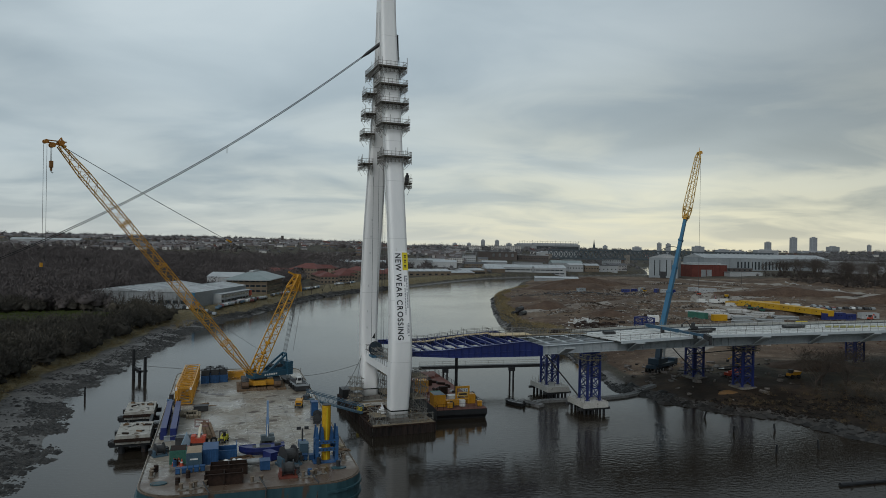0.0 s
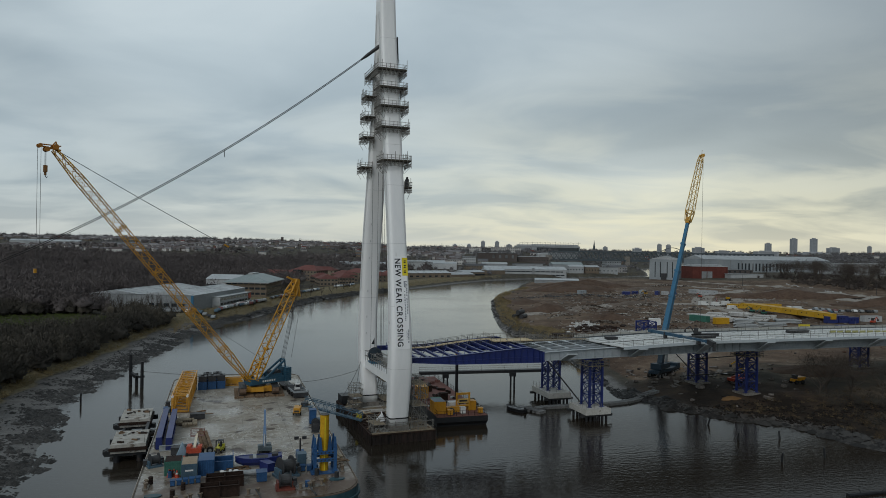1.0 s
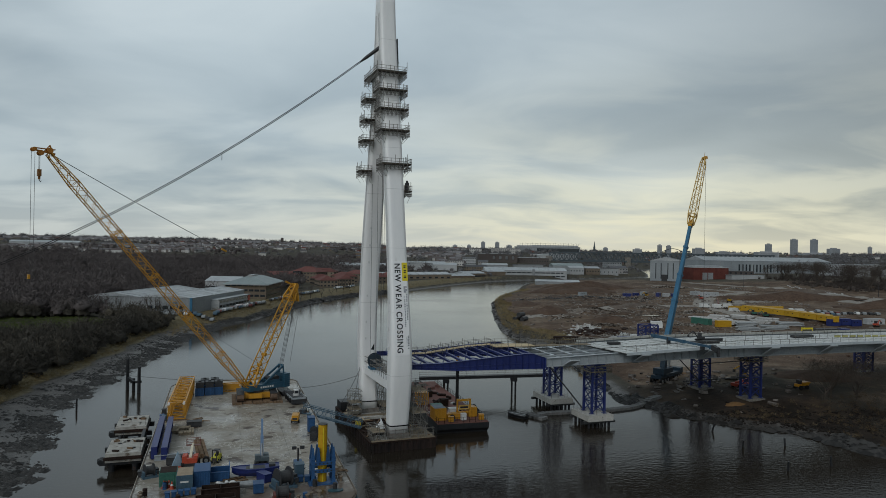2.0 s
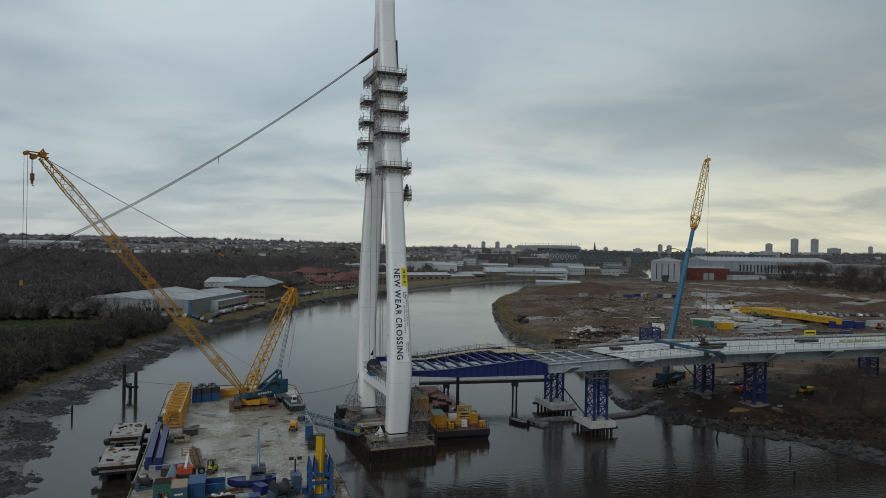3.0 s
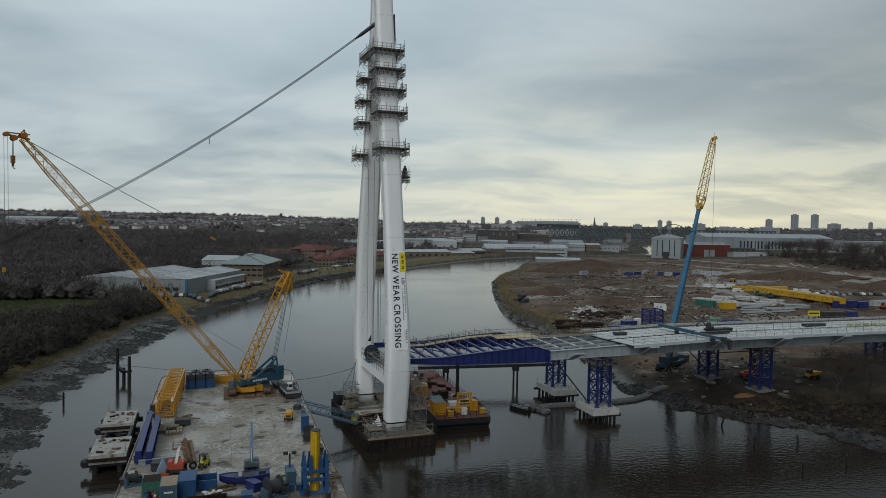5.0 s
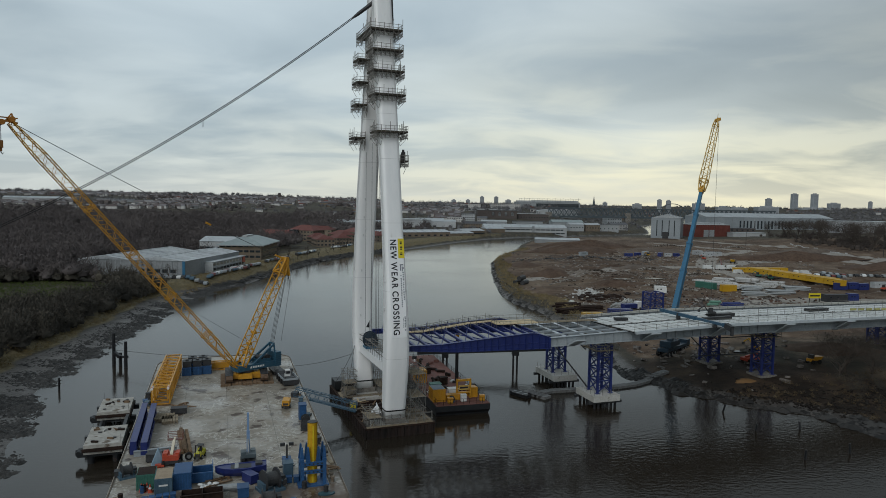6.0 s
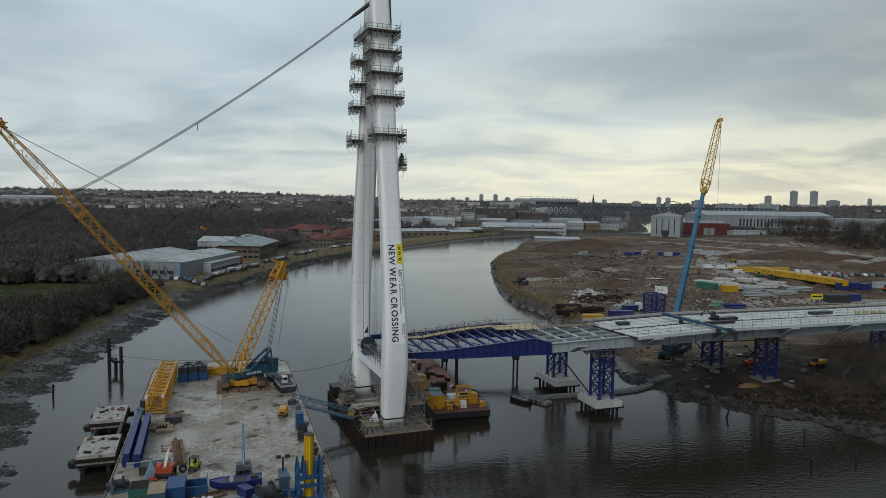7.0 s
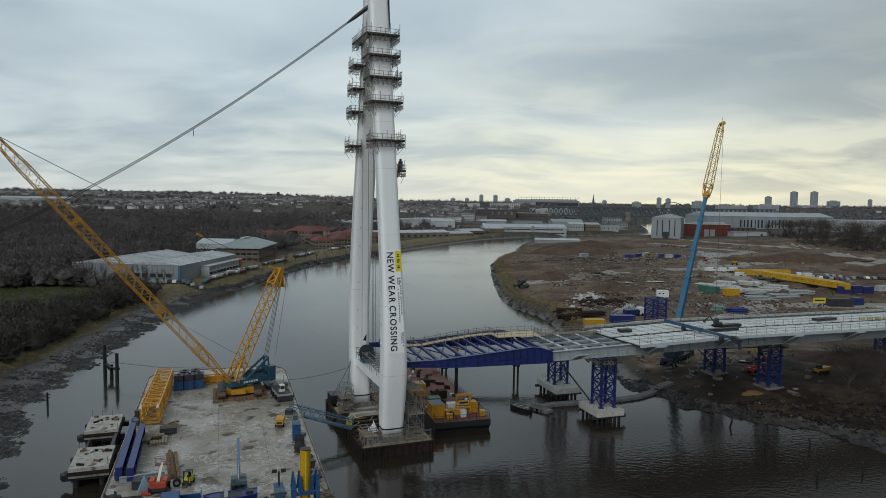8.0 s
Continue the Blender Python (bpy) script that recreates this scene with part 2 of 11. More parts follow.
        for k in range(4):
            self.beam(ring[0][k], ring[-1][k], chord)
        for i in range(bays):
            for k in range(4):
                j = (k + 1) % 4
                if (i + k) % 2:
                    self.beam(ring[i][k], ring[i + 1][j], brace)
                else:
                    self.beam(ring[i][j], ring[i + 1][k], brace)
        for k in range(4):
            self.beam(ring[0][k], ring[0][(k + 1) % 4], brace)
            self.beam(ring[-1][k], ring[-1][(k + 1) % 4], brace)
        return self

    def data(self, name, material, smooth=False):
        me = bpy.data.meshes.new(name)
        me.from_pydata([tuple(p) for p in self.v], [], self.f)
        for mt in (material if isinstance(material, (list, tuple)) else [material]):
            me.materials.append(mt)
        me.validate()
        bm = bmesh.new()
        bm.from_mesh(me)
        bmesh.ops.recalc_face_normals(bm, faces=bm.faces)
        bm.to_mesh(me)
        bm.free()
        if smooth:
            me.shade_smooth()
        return me


def thing(name, m, label, category, group="", kind=""):
    """An empty at a thing's base, that parents its parts."""
    ob = new(name)
    ob.empty_display_size = 0.2
    ob.matrix_world = m
    return tagged(ob, label, category, group, kind)


def part(name, mesh, material, parent, label="", smooth=False, m=None):
    """One mesh object under a thing or a part."""
    data = mesh.data(name, material, smooth) if isinstance(mesh, Mesh) else mesh
    ob = new(name, data)
    ob.parent = parent
    if m is not None:
        ob.matrix_basis = m
    return tagged(ob, label)


def solid(name, mesh, material, label, category="", group="", kind="", m=None, smooth=False):
    """A thing or a piece of the setting that is one mesh."""
    ob = new(name, mesh.data(name, material, smooth) if isinstance(mesh, Mesh) else mesh)
    if m is not None:
        ob.matrix_world = m
    return tagged(ob, label, category, group, kind)


# ---------------------------------------------------------------- river and ground
LEFT_BANK = [(-58, -420), (-58, 40), (-61, 90), (-65.5, 110), (-79.5, 140), (-84.5, 153), (-87, 170), (-89.5, 195), (-92.5, 220), (-97.5, 252), (-98, 270), (-98, 307), (-92, 328),
             (-89, 367), (-80, 447), (-65, 497), (-28, 575), (11, 671), (49, 747), (87, 791), (140, 830), (240, 905), (290, 960), (330, 1100), (380, 1300), (620, 1800), (900, 2400)]
RIGHT_BANK = [(110, -420), (108, 60), (96, 104), (84, 120), (76, 130), (74, 137), (69, 142), (60, 145), (57, 150), (51, 153), (49, 160), (43, 166), (42, 181), (40, 230), (37, 259),
              (29, 280), (26, 311), (28.6, 388), (33, 454), (39, 487), (60, 551), (68, 615), (91, 700), (137, 760), (243, 846), (300, 866), (350, 930), (420, 1100), (500, 1300), (740, 1800), (1020, 2400)]


def line_distance(px, py, line):
    best = np.full(px.shape, 1e9)
    for (x0, y0), (x1, y1) in zip(line, line[1:]):
        ex, ey = x1 - x0, y1 - y0
        t = np.clip(((px - x0) * ex + (py - y0) * ey) / (ex * ex + ey * ey), 0, 1)
        best = np.minimum(best, np.hypot(px - x0 - t * ex, py - y0 - t * ey))
    return best


def in_river(px, py):
    ring = LEFT_BANK + RIGHT_BANK[::-1]
    inside = np.zeros(px.shape, bool)
    for (x0, y0), (x1, y1) in zip(ring, ring[1:] + ring[:1]):
        cross = ((y0 > py) != (y1 > py))
        with np.errstate(divide="ignore", invalid="ignore"):
            inside ^= cross & (px < (x1 - x0) * (py - y0) / (y1 - y0 + 1e-12) + x0)
    return inside


def smooth(a, b, x):
    t = np.clip((x - a) / (b - a), 0, 1)
    return t * t * (3 - 2 * t)


RNG = np.random.default_rng(7)
WAVES = [(RNG.uniform(0.6, 1.6), RNG.uniform(0, 6.28), RNG.uniform(0, 6.28)) for _ in range(6)]


def ripple(x, y, size):
    """Smooth uneven relief between about -1 and 1, with hollows of that size."""
    out = 0.0
    for k, (f, ph, ang) in enumerate(WAVES):
        u = x * math.cos(ang) + y * math.sin(ang)
        w = -x * math.sin(ang) + y * math.cos(ang)
        out = out + np.sin(u * 6.28 * f / size + ph + 1.3 * np.sin(w * 4.1 / size + ang))
    return out / 4.0


def land(px, py):
    """Height of the ground, and which bank it belongs to, how far from the water."""
    px, py = np.asarray(px, float), np.asarray(py, float)
    dl, dr = line_distance(px, py, LEFT_BANK), line_distance(px, py, RIGHT_BANK)
    wet = in_river(px, py)
    left = dl < dr
    d = np.minimum(dl, dr)
    r = np.hypot(px, py)
    beach = 11.5 - 8.5 * smooth(285, 325, py)
    zl = np.where(d < beach, 1.5 * d / beach, 1.5 + 3.0 * smooth(0, 8, d - beach))
    zl = zl + 34 * smooth(330, 1750, r) * smooth(0, 260, d) * (1 - 0.24 * smooth(-0.16, -0.02, px / np.maximum(py, 50.0))) + ripple(px, py, 22) * 0.35 * smooth(4, 20, d) + ripple(px, py, 260) * 3.0 * smooth(120, 500, d)
    zl = zl + 13 * smooth(1300, 3200, r) * smooth(-200, -900, px)
    near = 1 - smooth(195, 240, py)
    zr = near * (0.9 * smooth(0, 5, d) + 2.2 * smooth(4, 22, d) + 1.6 * smooth(24, 55, d)) + (1 - near) * (3.4 * smooth(-0.5, 4.5, d) + 1.4 * smooth(5, 40, d))
    zr = zr + ripple(px, py, 14) * 0.28 * smooth(3, 12, d) + (np.abs(ripple(px + 40, py, 34)) * 1.5) * smooth(240, 300, py) * (1 - smooth(560, 700, py)) * smooth(14, 30, d)
    zr = zr + 10 * smooth(150, 420, px - 0.12 * py) * smooth(250, 420, py) * (1 - 0.6 * smooth(690, 860, py)) + 26 * smooth(1050, 2000, r) * smooth(40, 400, d)
    z = np.where(left, zl, zr)
    z = np.where(wet, -np.minimum(2.5, 0.06 * d + 0.02 * d * d), z)
    return z, left, np.where(wet, -d, d)


def ground_z(x, y):
    return float(land(np.array([x]), np.array([y]))[0][0])


def node_ground():
    m = bpy.data.materials.new("ground_cover")
    m.use_nodes = True
    n, l = m.node_tree.nodes, m.node_tree.links
    bsdf = n["Principled BSDF"]
    co = n.new("ShaderNodeTexCoord")
    zone = n.new("ShaderNodeVertexColor")
    zone.layer_name = "zone"
    zs = n.new("ShaderNodeSeparateColor")
    l.new(zone.outputs[0], zs.inputs[0])

    def tex(scale, detail, kind="ShaderNodeTexNoise"):
        t = n.new(kind)
        t.inputs["Scale"].default_value = scale
        if kind == "ShaderNodeTexNoise":
            t.inputs["Detail"].default_value, t.inputs["Roughness"].default_value = detail, 0.65
        l.new(co.outputs["Object"], t.inputs["Vector"])
        return t

    def ramp(src, stops):
        t = n.new("ShaderNodeValToRGB")
        els = t.color_ramp.elements
        while len(els) < len(stops):
            els.new(0.5)
        for e, (p, c) in zip(els, stops):
            e.position, e.color = p, (*c, 1)
        l.new(src, t.inputs[0])
        return t.outputs[0]

    def mix(fac, a, b):
        t = n.new("ShaderNodeMix")
        t.data_type = "RGBA"
        l.new(fac, t.inputs[0])
        l.new(a, t.inputs[6])
        l.new(b, t.inputs[7])
        return t.outputs[2]

    def sharp(src, noise_out, width):
        """The zone's weight with a ragged edge."""
        a = n.new("ShaderNodeMath")
        a.operation = "MULTIPLY_ADD"
        l.new(noise_out, a.inputs[0])
        a.inputs[1].default_value = 0.9
        a.inputs[2].default_value = -0.45
        b = n.new("ShaderNodeMath")
        b.operation = "ADD"
        l.new(a.outputs[0], b.inputs[0])
        l.new(src, b.inputs[1])
        c = n.new("ShaderNodeMapRange")
        c.inputs["From Min"].default_value, c.inputs["From Max"].default_value = 0.5 - width, 0.5 + width
        l.new(b.outputs[0], c.inputs["Value"])
        return c.outputs[0]

    broad, mid, fine = tex(0.018, 5), tex(0.11, 6), tex(0.9, 5)
    scrub = ramp(mid.outputs["Fac"], [(0.35, (0.040, 0.035, 0.028)), (0.55, (0.066, 0.058, 0.043)), (0.70, (0.105, 0.092, 0.060))])
    earth = ramp(mid.outputs["Fac"], [(0.36, (0.038, 0.023, 0.016)), (0.47, (0.088, 0.057, 0.038)), (0.56, (0.140, 0.098, 0.068)), (0.66, (0.235, 0.195, 0.150))])
    earth2 = ramp(broad.outputs["Fac"], [(0.42, (0.056, 0.035, 0.023)), (0.50, (0.108, 0.070, 0.046)), (0.60, (0.170, 0.128, 0.091))])
    em = n.new("ShaderNodeMix")
    em.data_type = "RGBA"
    em.inputs[0].default_value = 0.5
    l.new(earth, em.inputs[6])
    l.new(earth2, em.inputs[7])
    beach = ramp(tex(0.35, 6).outputs["Fac"], [(0.34, (0.048, 0.043, 0.039)), (0.50, (0.080, 0.073, 0.067)), (0.66, (0.118, 0.109, 0.100))])
    pale = ramp(fine.outputs["Fac"], [(0.35, (0.20, 0.180, 0.156)), (0.65, (0.32, 0.292, 0.258))])
    # pale specks of rubble and dried clods, dark wet ruts
    specks = ramp(tex(0.55, 6).outputs["Fac"], [(0.62, (0, 0, 0)), (0.67, (0.8, 0.8, 0.8))])
    ruts = ramp(tex(0.32, 5).outputs["Fac"], [(0.34, (0.7, 0.7, 0.7)), (0.40, (0, 0, 0))])
    dark = n.new("ShaderNodeRGB")
    dark.outputs[0].default_value = (0.022, 0.014, 0.010, 1)
    light = n.new("ShaderNodeRGB")
    light.outputs[0].default_value = (0.24, 0.205, 0.165, 1)
    ground_mix = mix(specks, mix(ruts, em.outputs[2], dark.outputs[0]), light.outputs[0])
    col = mix(sharp(zs.outputs[1], mid.outputs["Fac"], 0.12), scrub, ground_mix)
    col = mix(sharp(zs.outputs[2], mid.outputs["Fac"], 0.10), col, pale)
    cover = n.new("ShaderNodeVertexColor")
    cover.layer_name = "cover"
    cs = n.new("ShaderNodeSeparateColor")
    l.new(cover.outputs[0], cs.inputs[0])
    verge = ramp(fine.outputs["Fac"], [(0.35, (0.095, 0.078, 0.045)), (0.50, (0.145, 0.118, 0.068)), (0.66, (0.21, 0.175, 0.105))])
    bankmud = ramp(mid.outputs["Fac"], [(0.36, (0.016, 0.012, 0.009)), (0.52, (0.036, 0.026, 0.019)), (0.68, (0.075, 0.052, 0.034))])
    col = mix(sharp(cs.outputs[0], mid.outputs["Fac"], 0.12), col, verge)
    col = mix(sharp(cs.outputs[1], mid.outputs["Fac"], 0.15), col, bankmud)
    col = mix(sharp(zs.outputs[0], mid.outputs["Fac"], 0.10), col, beach)
    l.new(col, bsdf.inputs["Base Color"])
    wet = n.new("ShaderNodeMapRange")
    wet.inputs["To Min"].default_value, wet.inputs["To Max"].default_value = 0.9, 0.42
    l.new(zs.outputs[0], wet.inputs["Value"])
    l.new(wet.outputs[0], bsdf.inputs["Roughness"])
    bsdf.inputs["Specular IOR Level"].default_value = 0.18
    bp = n.new("ShaderNodeBump")
    bp.inputs["Strength"].default_value, bp.inputs["Distance"].default_value = 0.6, 0.5
    l.new(fine.outputs["Fac"], bp.inputs["Height"])
    l.new(bp.outputs[0], bsdf.inputs["Normal"])
    return m


def spread(lo, hi, mid, fine, count):
    """Grid lines, close together about mid and far apart at the ends."""
    k = math.asinh((hi - mid) / fine), math.asinh((lo - mid) / fine)
    return mid + fine * np.sinh(np.linspace(k[1], k[0], count))


def road_line(px, py):
    roads = [[(70, 205), (120, 265), (150, 330), (150, 395), (180, 425), (233, 463), (262, 452), (258, 405), (262, 380)],
             [(150, 395), (172, 450), (205, 505), (242, 541), (225, 565), (214, 604), (195, 640)],
             [(250, 720), (268, 640), (282, 595), (292, 540), (281, 480), (277, 433), (285, 380)],
             [(120, 265), (200, 270), (320, 290)], [(32, 330), (60, 338), (90, 372), (130, 392), (150, 395)]]
    return np.minimum.reduce([line_distance(px, py, r) for r in roads])


def build_ground():
    xs, ys = spread(-4300, 4300, 40, 120, 430), spread(-420, 4700, 230, 140, 430)
    gx, gy = np.meshgrid(xs, ys)
    z, left, d = land(gx, gy)
    nx, ny = len(xs), len(ys)
    verts = np.stack([gx, gy, z], -1).reshape(-1, 3)
    i = np.arange(nx * ny).reshape(ny, nx)
    faces = np.stack([i[:-1, :-1], i[:-1, 1:], i[1:, 1:], i[1:, :-1]], -1).reshape(-1, 4)
    me = bpy.data.meshes.new("ground")
    me.from_pydata(verts.tolist(), [], faces.tolist())
    far = smooth(650, 900, np.hypot(gx, gy))
    beach = np.where(left, 1 - smooth(8.5, 12.5, d + 9 * smooth(285, 325, gy)), np.where(gy > 190, 1 - smooth(0.6, 2.4, d), 1 - smooth(2.5, 6, d)))
    beach = np.where(d < 0, 1.0, beach)
    site = np.where(left, 0.0, smooth(4, 10, d)) * (1 - far) * (1 - smooth(520, 640, gx)) * smooth(95, 130, gy - 0.15 * (gx - 90)) * (0.42 + 0.58 * smooth(172, 205, gy - 0.3 * (gx - 60)))
    road = 1 - smooth(3.5, 8, road_line(gx, gy))
    road = road * site
    cols = np.stack([beach, site, road, np.ones_like(road)], -1).reshape(-1, 4)
    layer = me.color_attributes.new("zone", "FLOAT_COLOR", "POINT")
    layer.data.foreach_set("color", cols.astype(np.float32).ravel())
    verge = np.where(left, np.where(gy < 285, smooth(9, 11, d) * (1 - smooth(13, 19, d)), smooth(2.5, 5, d) * (1 - smooth(20, 34, d))), 0.0) * (1 - smooth(660, 900, gy)) * 0.85
    mud = np.where(left, 0.0, smooth(-1, 1, d) * (1 - smooth(14, 46, d)) * (1 - smooth(168, 186, gy)))
    cover = np.stack([verge, mud, np.zeros_like(mud), np.ones_like(mud)], -1).reshape(-1, 4)
    me.color_attributes.new("cover", "FLOAT_COLOR", "POINT").data.foreach_set("color", cover.astype(np.float32).ravel())
    me.materials.append(node_ground())
    me.shade_smooth()
    solid("ground", me, None, "dark scrub, stony beach and bare brown building-site earth", "ground", kind="structure")


def node_water():
    m = bpy.data.materials.new("river_water")
    m.use_nodes = True
    n, l = m.node_tree.nodes, m.node_tree.links
    bsdf = n["Principled BSDF"]
    co = n.new("ShaderNodeTexCoord")
    t = n.new("ShaderNodeTexNoise")
    t.inputs["Scale"].default_value, t.inputs["Detail"].default_value = 0.02, 3
    l.new(co.outputs["Object"], t.inputs["Vector"])
    ramp = n.new("ShaderNodeValToRGB")
    ramp.color_ramp.elements[0].color, ramp.color_ramp.elements[1].color = (0.013, 0.011, 0.0085, 1), (0.032, 0.025, 0.018, 1)
    l.new(t.outputs["Fac"], ramp.inputs[0])
    place = n.new("ShaderNodeSeparateXYZ")
    l.new(co.outputs["Object"], place.inputs[0])

    def near(axis, lo, hi):
        q = n.new("ShaderNodeMapRange")
        q.interpolation_type = "SMOOTHSTEP"
        q.inputs["From Min"].default_value, q.inputs["From Max"].default_value = lo, hi
        l.new(place.outputs[axis], q.inputs["Value"])
        return q.outputs[0]

    shoal = n.new("ShaderNodeMath")
    shoal.operation = "MULTIPLY"
    l.new(near(0, 2.0, 24.0), shoal.inputs[0])
    l.new(near(1, 172.0, 136.0), shoal.inputs[1])
    silt = n.new("ShaderNodeMix")
    silt.data_type = "RGBA"
    l.new(shoal.outputs[0], silt.inputs[0])
    l.new(ramp.outputs[0], silt.inputs[6])
    silt.inputs[7].default_value = (0.022, 0.017, 0.0125, 1)
    l.new(silt.outputs[2], bsdf.inputs["Base Color"])
    bsdf.inputs["IOR"].default_value = 1.33
    # silt-laden shallows mirror less than the deep channel
    mirror = n.new("ShaderNodeMapRange")
    mirror.inputs["To Min"].default_value, mirror.inputs["To Max"].default_value = 0.5, 0.19
    l.new(shoal.outputs[0], mirror.inputs["Value"])
    l.new(mirror.outputs[0], bsdf.inputs["Specular IOR Level"])
    mp = n.new("ShaderNodeMapping")
    mp.inputs["Scale"].default_value = (1, 1.6, 1)
    l.new(co.outputs["Object"], mp.inputs[0])
    a = n.new("ShaderNodeTexNoise")
    a.inputs["Scale"].default_value, a.inputs["Detail"].default_value = 0.9, 4
    l.new(mp.outputs[0], a.inputs["Vector"])
    # calm lanes and rippled patches
    rr = n.new("ShaderNodeMapRange")
    rr.inputs["From Min"].default_value, rr.inputs["From Max"].default_value = 0.35, 0.65
    rr.inputs["To Min"].default_value, rr.inputs["To Max"].default_value = 0.04, 0.13
    l.new(t.outputs["Fac"], rr.inputs["Value"])
    l.new(rr.outputs[0], bsdf.inputs["Roughness"])
    b = n.new("ShaderNodeBump")
    b.inputs["Distance"].default_value = 0.10
    chop = n.new("ShaderNodeMapRange")
    chop.inputs["To Min"].default_value, chop.inputs["To Max"].default_value = 0.20, 0.55
    l.new(shoal.outputs[0], chop.inputs["Value"])
    l.new(chop.outputs[0], b.inputs["Strength"])
    l.new(a.outputs["Fac"], b.inputs["Height"])
    l.new(b.outputs[0], bsdf.inputs["Normal"])
    return m


build_ground()
river = Mesh().add([(-260, -420, 0), (200, -420, 0), (200, 700, 0), (1100, 1500, 0), (1300, 2500, 0), (500, 2500, 0), (-260, 700, 0)], [(0, 1, 2, 3, 4, 5, 6)])
solid("water", river, node_water(), "calm dark brown tidal river water", "river", kind="structure")


# ---------------------------------------------------------------- pylon
PYL = pose(-8.05, 126.2, 0, 0, 0, 21.3)      # x: along the deck, y: from the near leg to the far one
DECK = pose(-7.9, 123.7, 0, 0, 0, 17.7)      # x: along the deck, y: across it, away
# height, centre of the leg across, width
NEAR_LEG = [(2.7, 1.7, 0.98), (5.0, 1.35, 1.06), (8.0, 0.75, 1.15), (12.0, 0.25, 1.19), (17.4, 0.2, 1.17), (22, 0.85, 1.08), (27.8, 2.05, 0.99), (38.5, 4.0, 0.95), (49.4, 6.15, 0.95),
            (60.8, 8.7, 0.97), (72.5, 11.2, 0.95), (84.5, 13.2, 0.90)]
FAR_LEG = [(2.7, 20.6, 0.92), (8.4, 22.7, 1.0), (14.4, 23.35, 1.03), (20, 23.2, 1.04), (26.8, 22.7, 1.03), (38.9, 20.8, 1.05), (50.7, 18.4, 1.01), (62.3, 16.6, 0.95), (72.5, 15.2, 0.90), (84.5, 14.4, 0.88)]


def leg_at(rows, z):
    for (z0, n0, w0), (z1, n1, w1) in zip(rows, rows[1:]):
        if z <= z1:
            t = (z - z0) / (z1 - z0)
            return n0 + (n1 - n0) * t, w0 + (w1 - w0) * t
    return rows[-1][1:]


def leg_centre(rows, z):
    """Smooth centre line: an average over a few metres."""
    ks = [leg_at(rows, min(max(z + d, rows[0][0]), rows[-1][0])) for d in (-5, -2.5, 0, 2.5, 5)]
    return sum(k[0] for k in ks) / 5, sum(k[1] for k in ks) / 5


HALF_S, HALF_N = 1.74, 1.42


def leg_ring(rows, z):
    n, w = leg_centre(rows, z)
    a, b = HALF_S * w, HALF_N * w
    out = []
    for k in range(28):
        t = 2 * math.pi * (k + 0.5) / 28
        c, q = math.cos(t), math.sin(t)
        g = (abs(c) ** 7 + abs(q) ** 7) ** (-1 / 7)
        out.append((a * c * g, n + b * q * g, z))
    return out


SEAMGREY = surf("seam_grey_paint", (0.54, 0.55, 0.55), (0.62, 0.63, 0.62), 0.5, 0.3, 2, 0.02)
pylon = thing("bridge_pylon", PYL, "tall white steel bridge pylon with two curved legs", "bridge pylon")
for rows, top in ((NEAR_LEG, 86.0), (FAR_LEG, 86.0)):
    zs = [2.7 + (top - 2.7) * k / 44 for k in range(45)]
    leg = part("leg", Mesh().loft([leg_ring(rows, z) for z in zs]), WHITE, pylon, smooth=True)
    for z in (13.2, 24.5, 36.0, 47.0, 54.9, 64.2, 76.5):
        outer = [[(x * 1.008, n0 + (y - n0) * 1.008, zz) for x, y, zz in leg_ring(rows, q)] for q in (z, z + 0.07) for n0 in [leg_centre(rows, q)[0]]]
        part("weld_seam", Mesh().loft(outer), SEAMGREY, leg, "thin grey weld seams")
    foot = Mesh()
    for zz, g in ((4.0, 1.03),):
        foot.loft([[(x * g, leg_centre(rows, q)[0] + (y - leg_centre(rows, q)[0]) * g, q) for x, y, _ in leg_ring(rows, q)] for q in (zz, zz + 0.22)])
    part("rubber_band", foot, RUBBER, leg, "black band round the foot")
    plinth = Mesh()
    n0 = leg_centre(rows, 2.9)[0]
    plinth.box((0, n0, 2.0), (3.7, 3.1, 1.5))
    part("base_plate", plinth, DKCONC, pylon, "grey concrete plinth")
mast = Mesh()
rings = []
for k in range(13):
    z = 85.6 + k * 1.7
    g = 1 - 0.42 * (k / 12) ** 1.2
    rings.append([(1.6 * g * sx, 13.8 + 2.05 * g * sy, z) for sx, sy in ((1, -0.7), (1, 0.7), (0.7, 1), (-0.7, 1), (-1, 0.7), (-1, -0.7), (-0.7, -1), (0.7, -1))])
part("mast_head", mast.loft(rings), WHITE, pylon)
beam_m = Mesh()
beam_m.box((0, 11.7, 10.6), (2.0, 22.5, 1.6))
for y in (5, 9, 13, 17):
    beam_m.box((0, y, 10.6), (2.06, 0.12, 1.66))
part("cross_beam", beam_m, WHITE, pylon, "white steel cross beam with rust stains")
for z in (17, 20.5, 26, 33, 36.5, 40):
    n0, w = leg_centre(FAR_LEG, z)
    part("lifting_lug", Mesh().box((-0.7, n0 - HALF_N * w - 0.09, z), (0.2, 0.14, 0.4)), SEAMGREY, pylon)
    n0, w = leg_centre(NEAR_LEG, z)
    part("lifting_lug", Mesh().box((-HALF_S * w - 0.1, n0 + 0.2, z + 1), (0.14, 0.2, 0.4)), SEAMGREY, pylon)


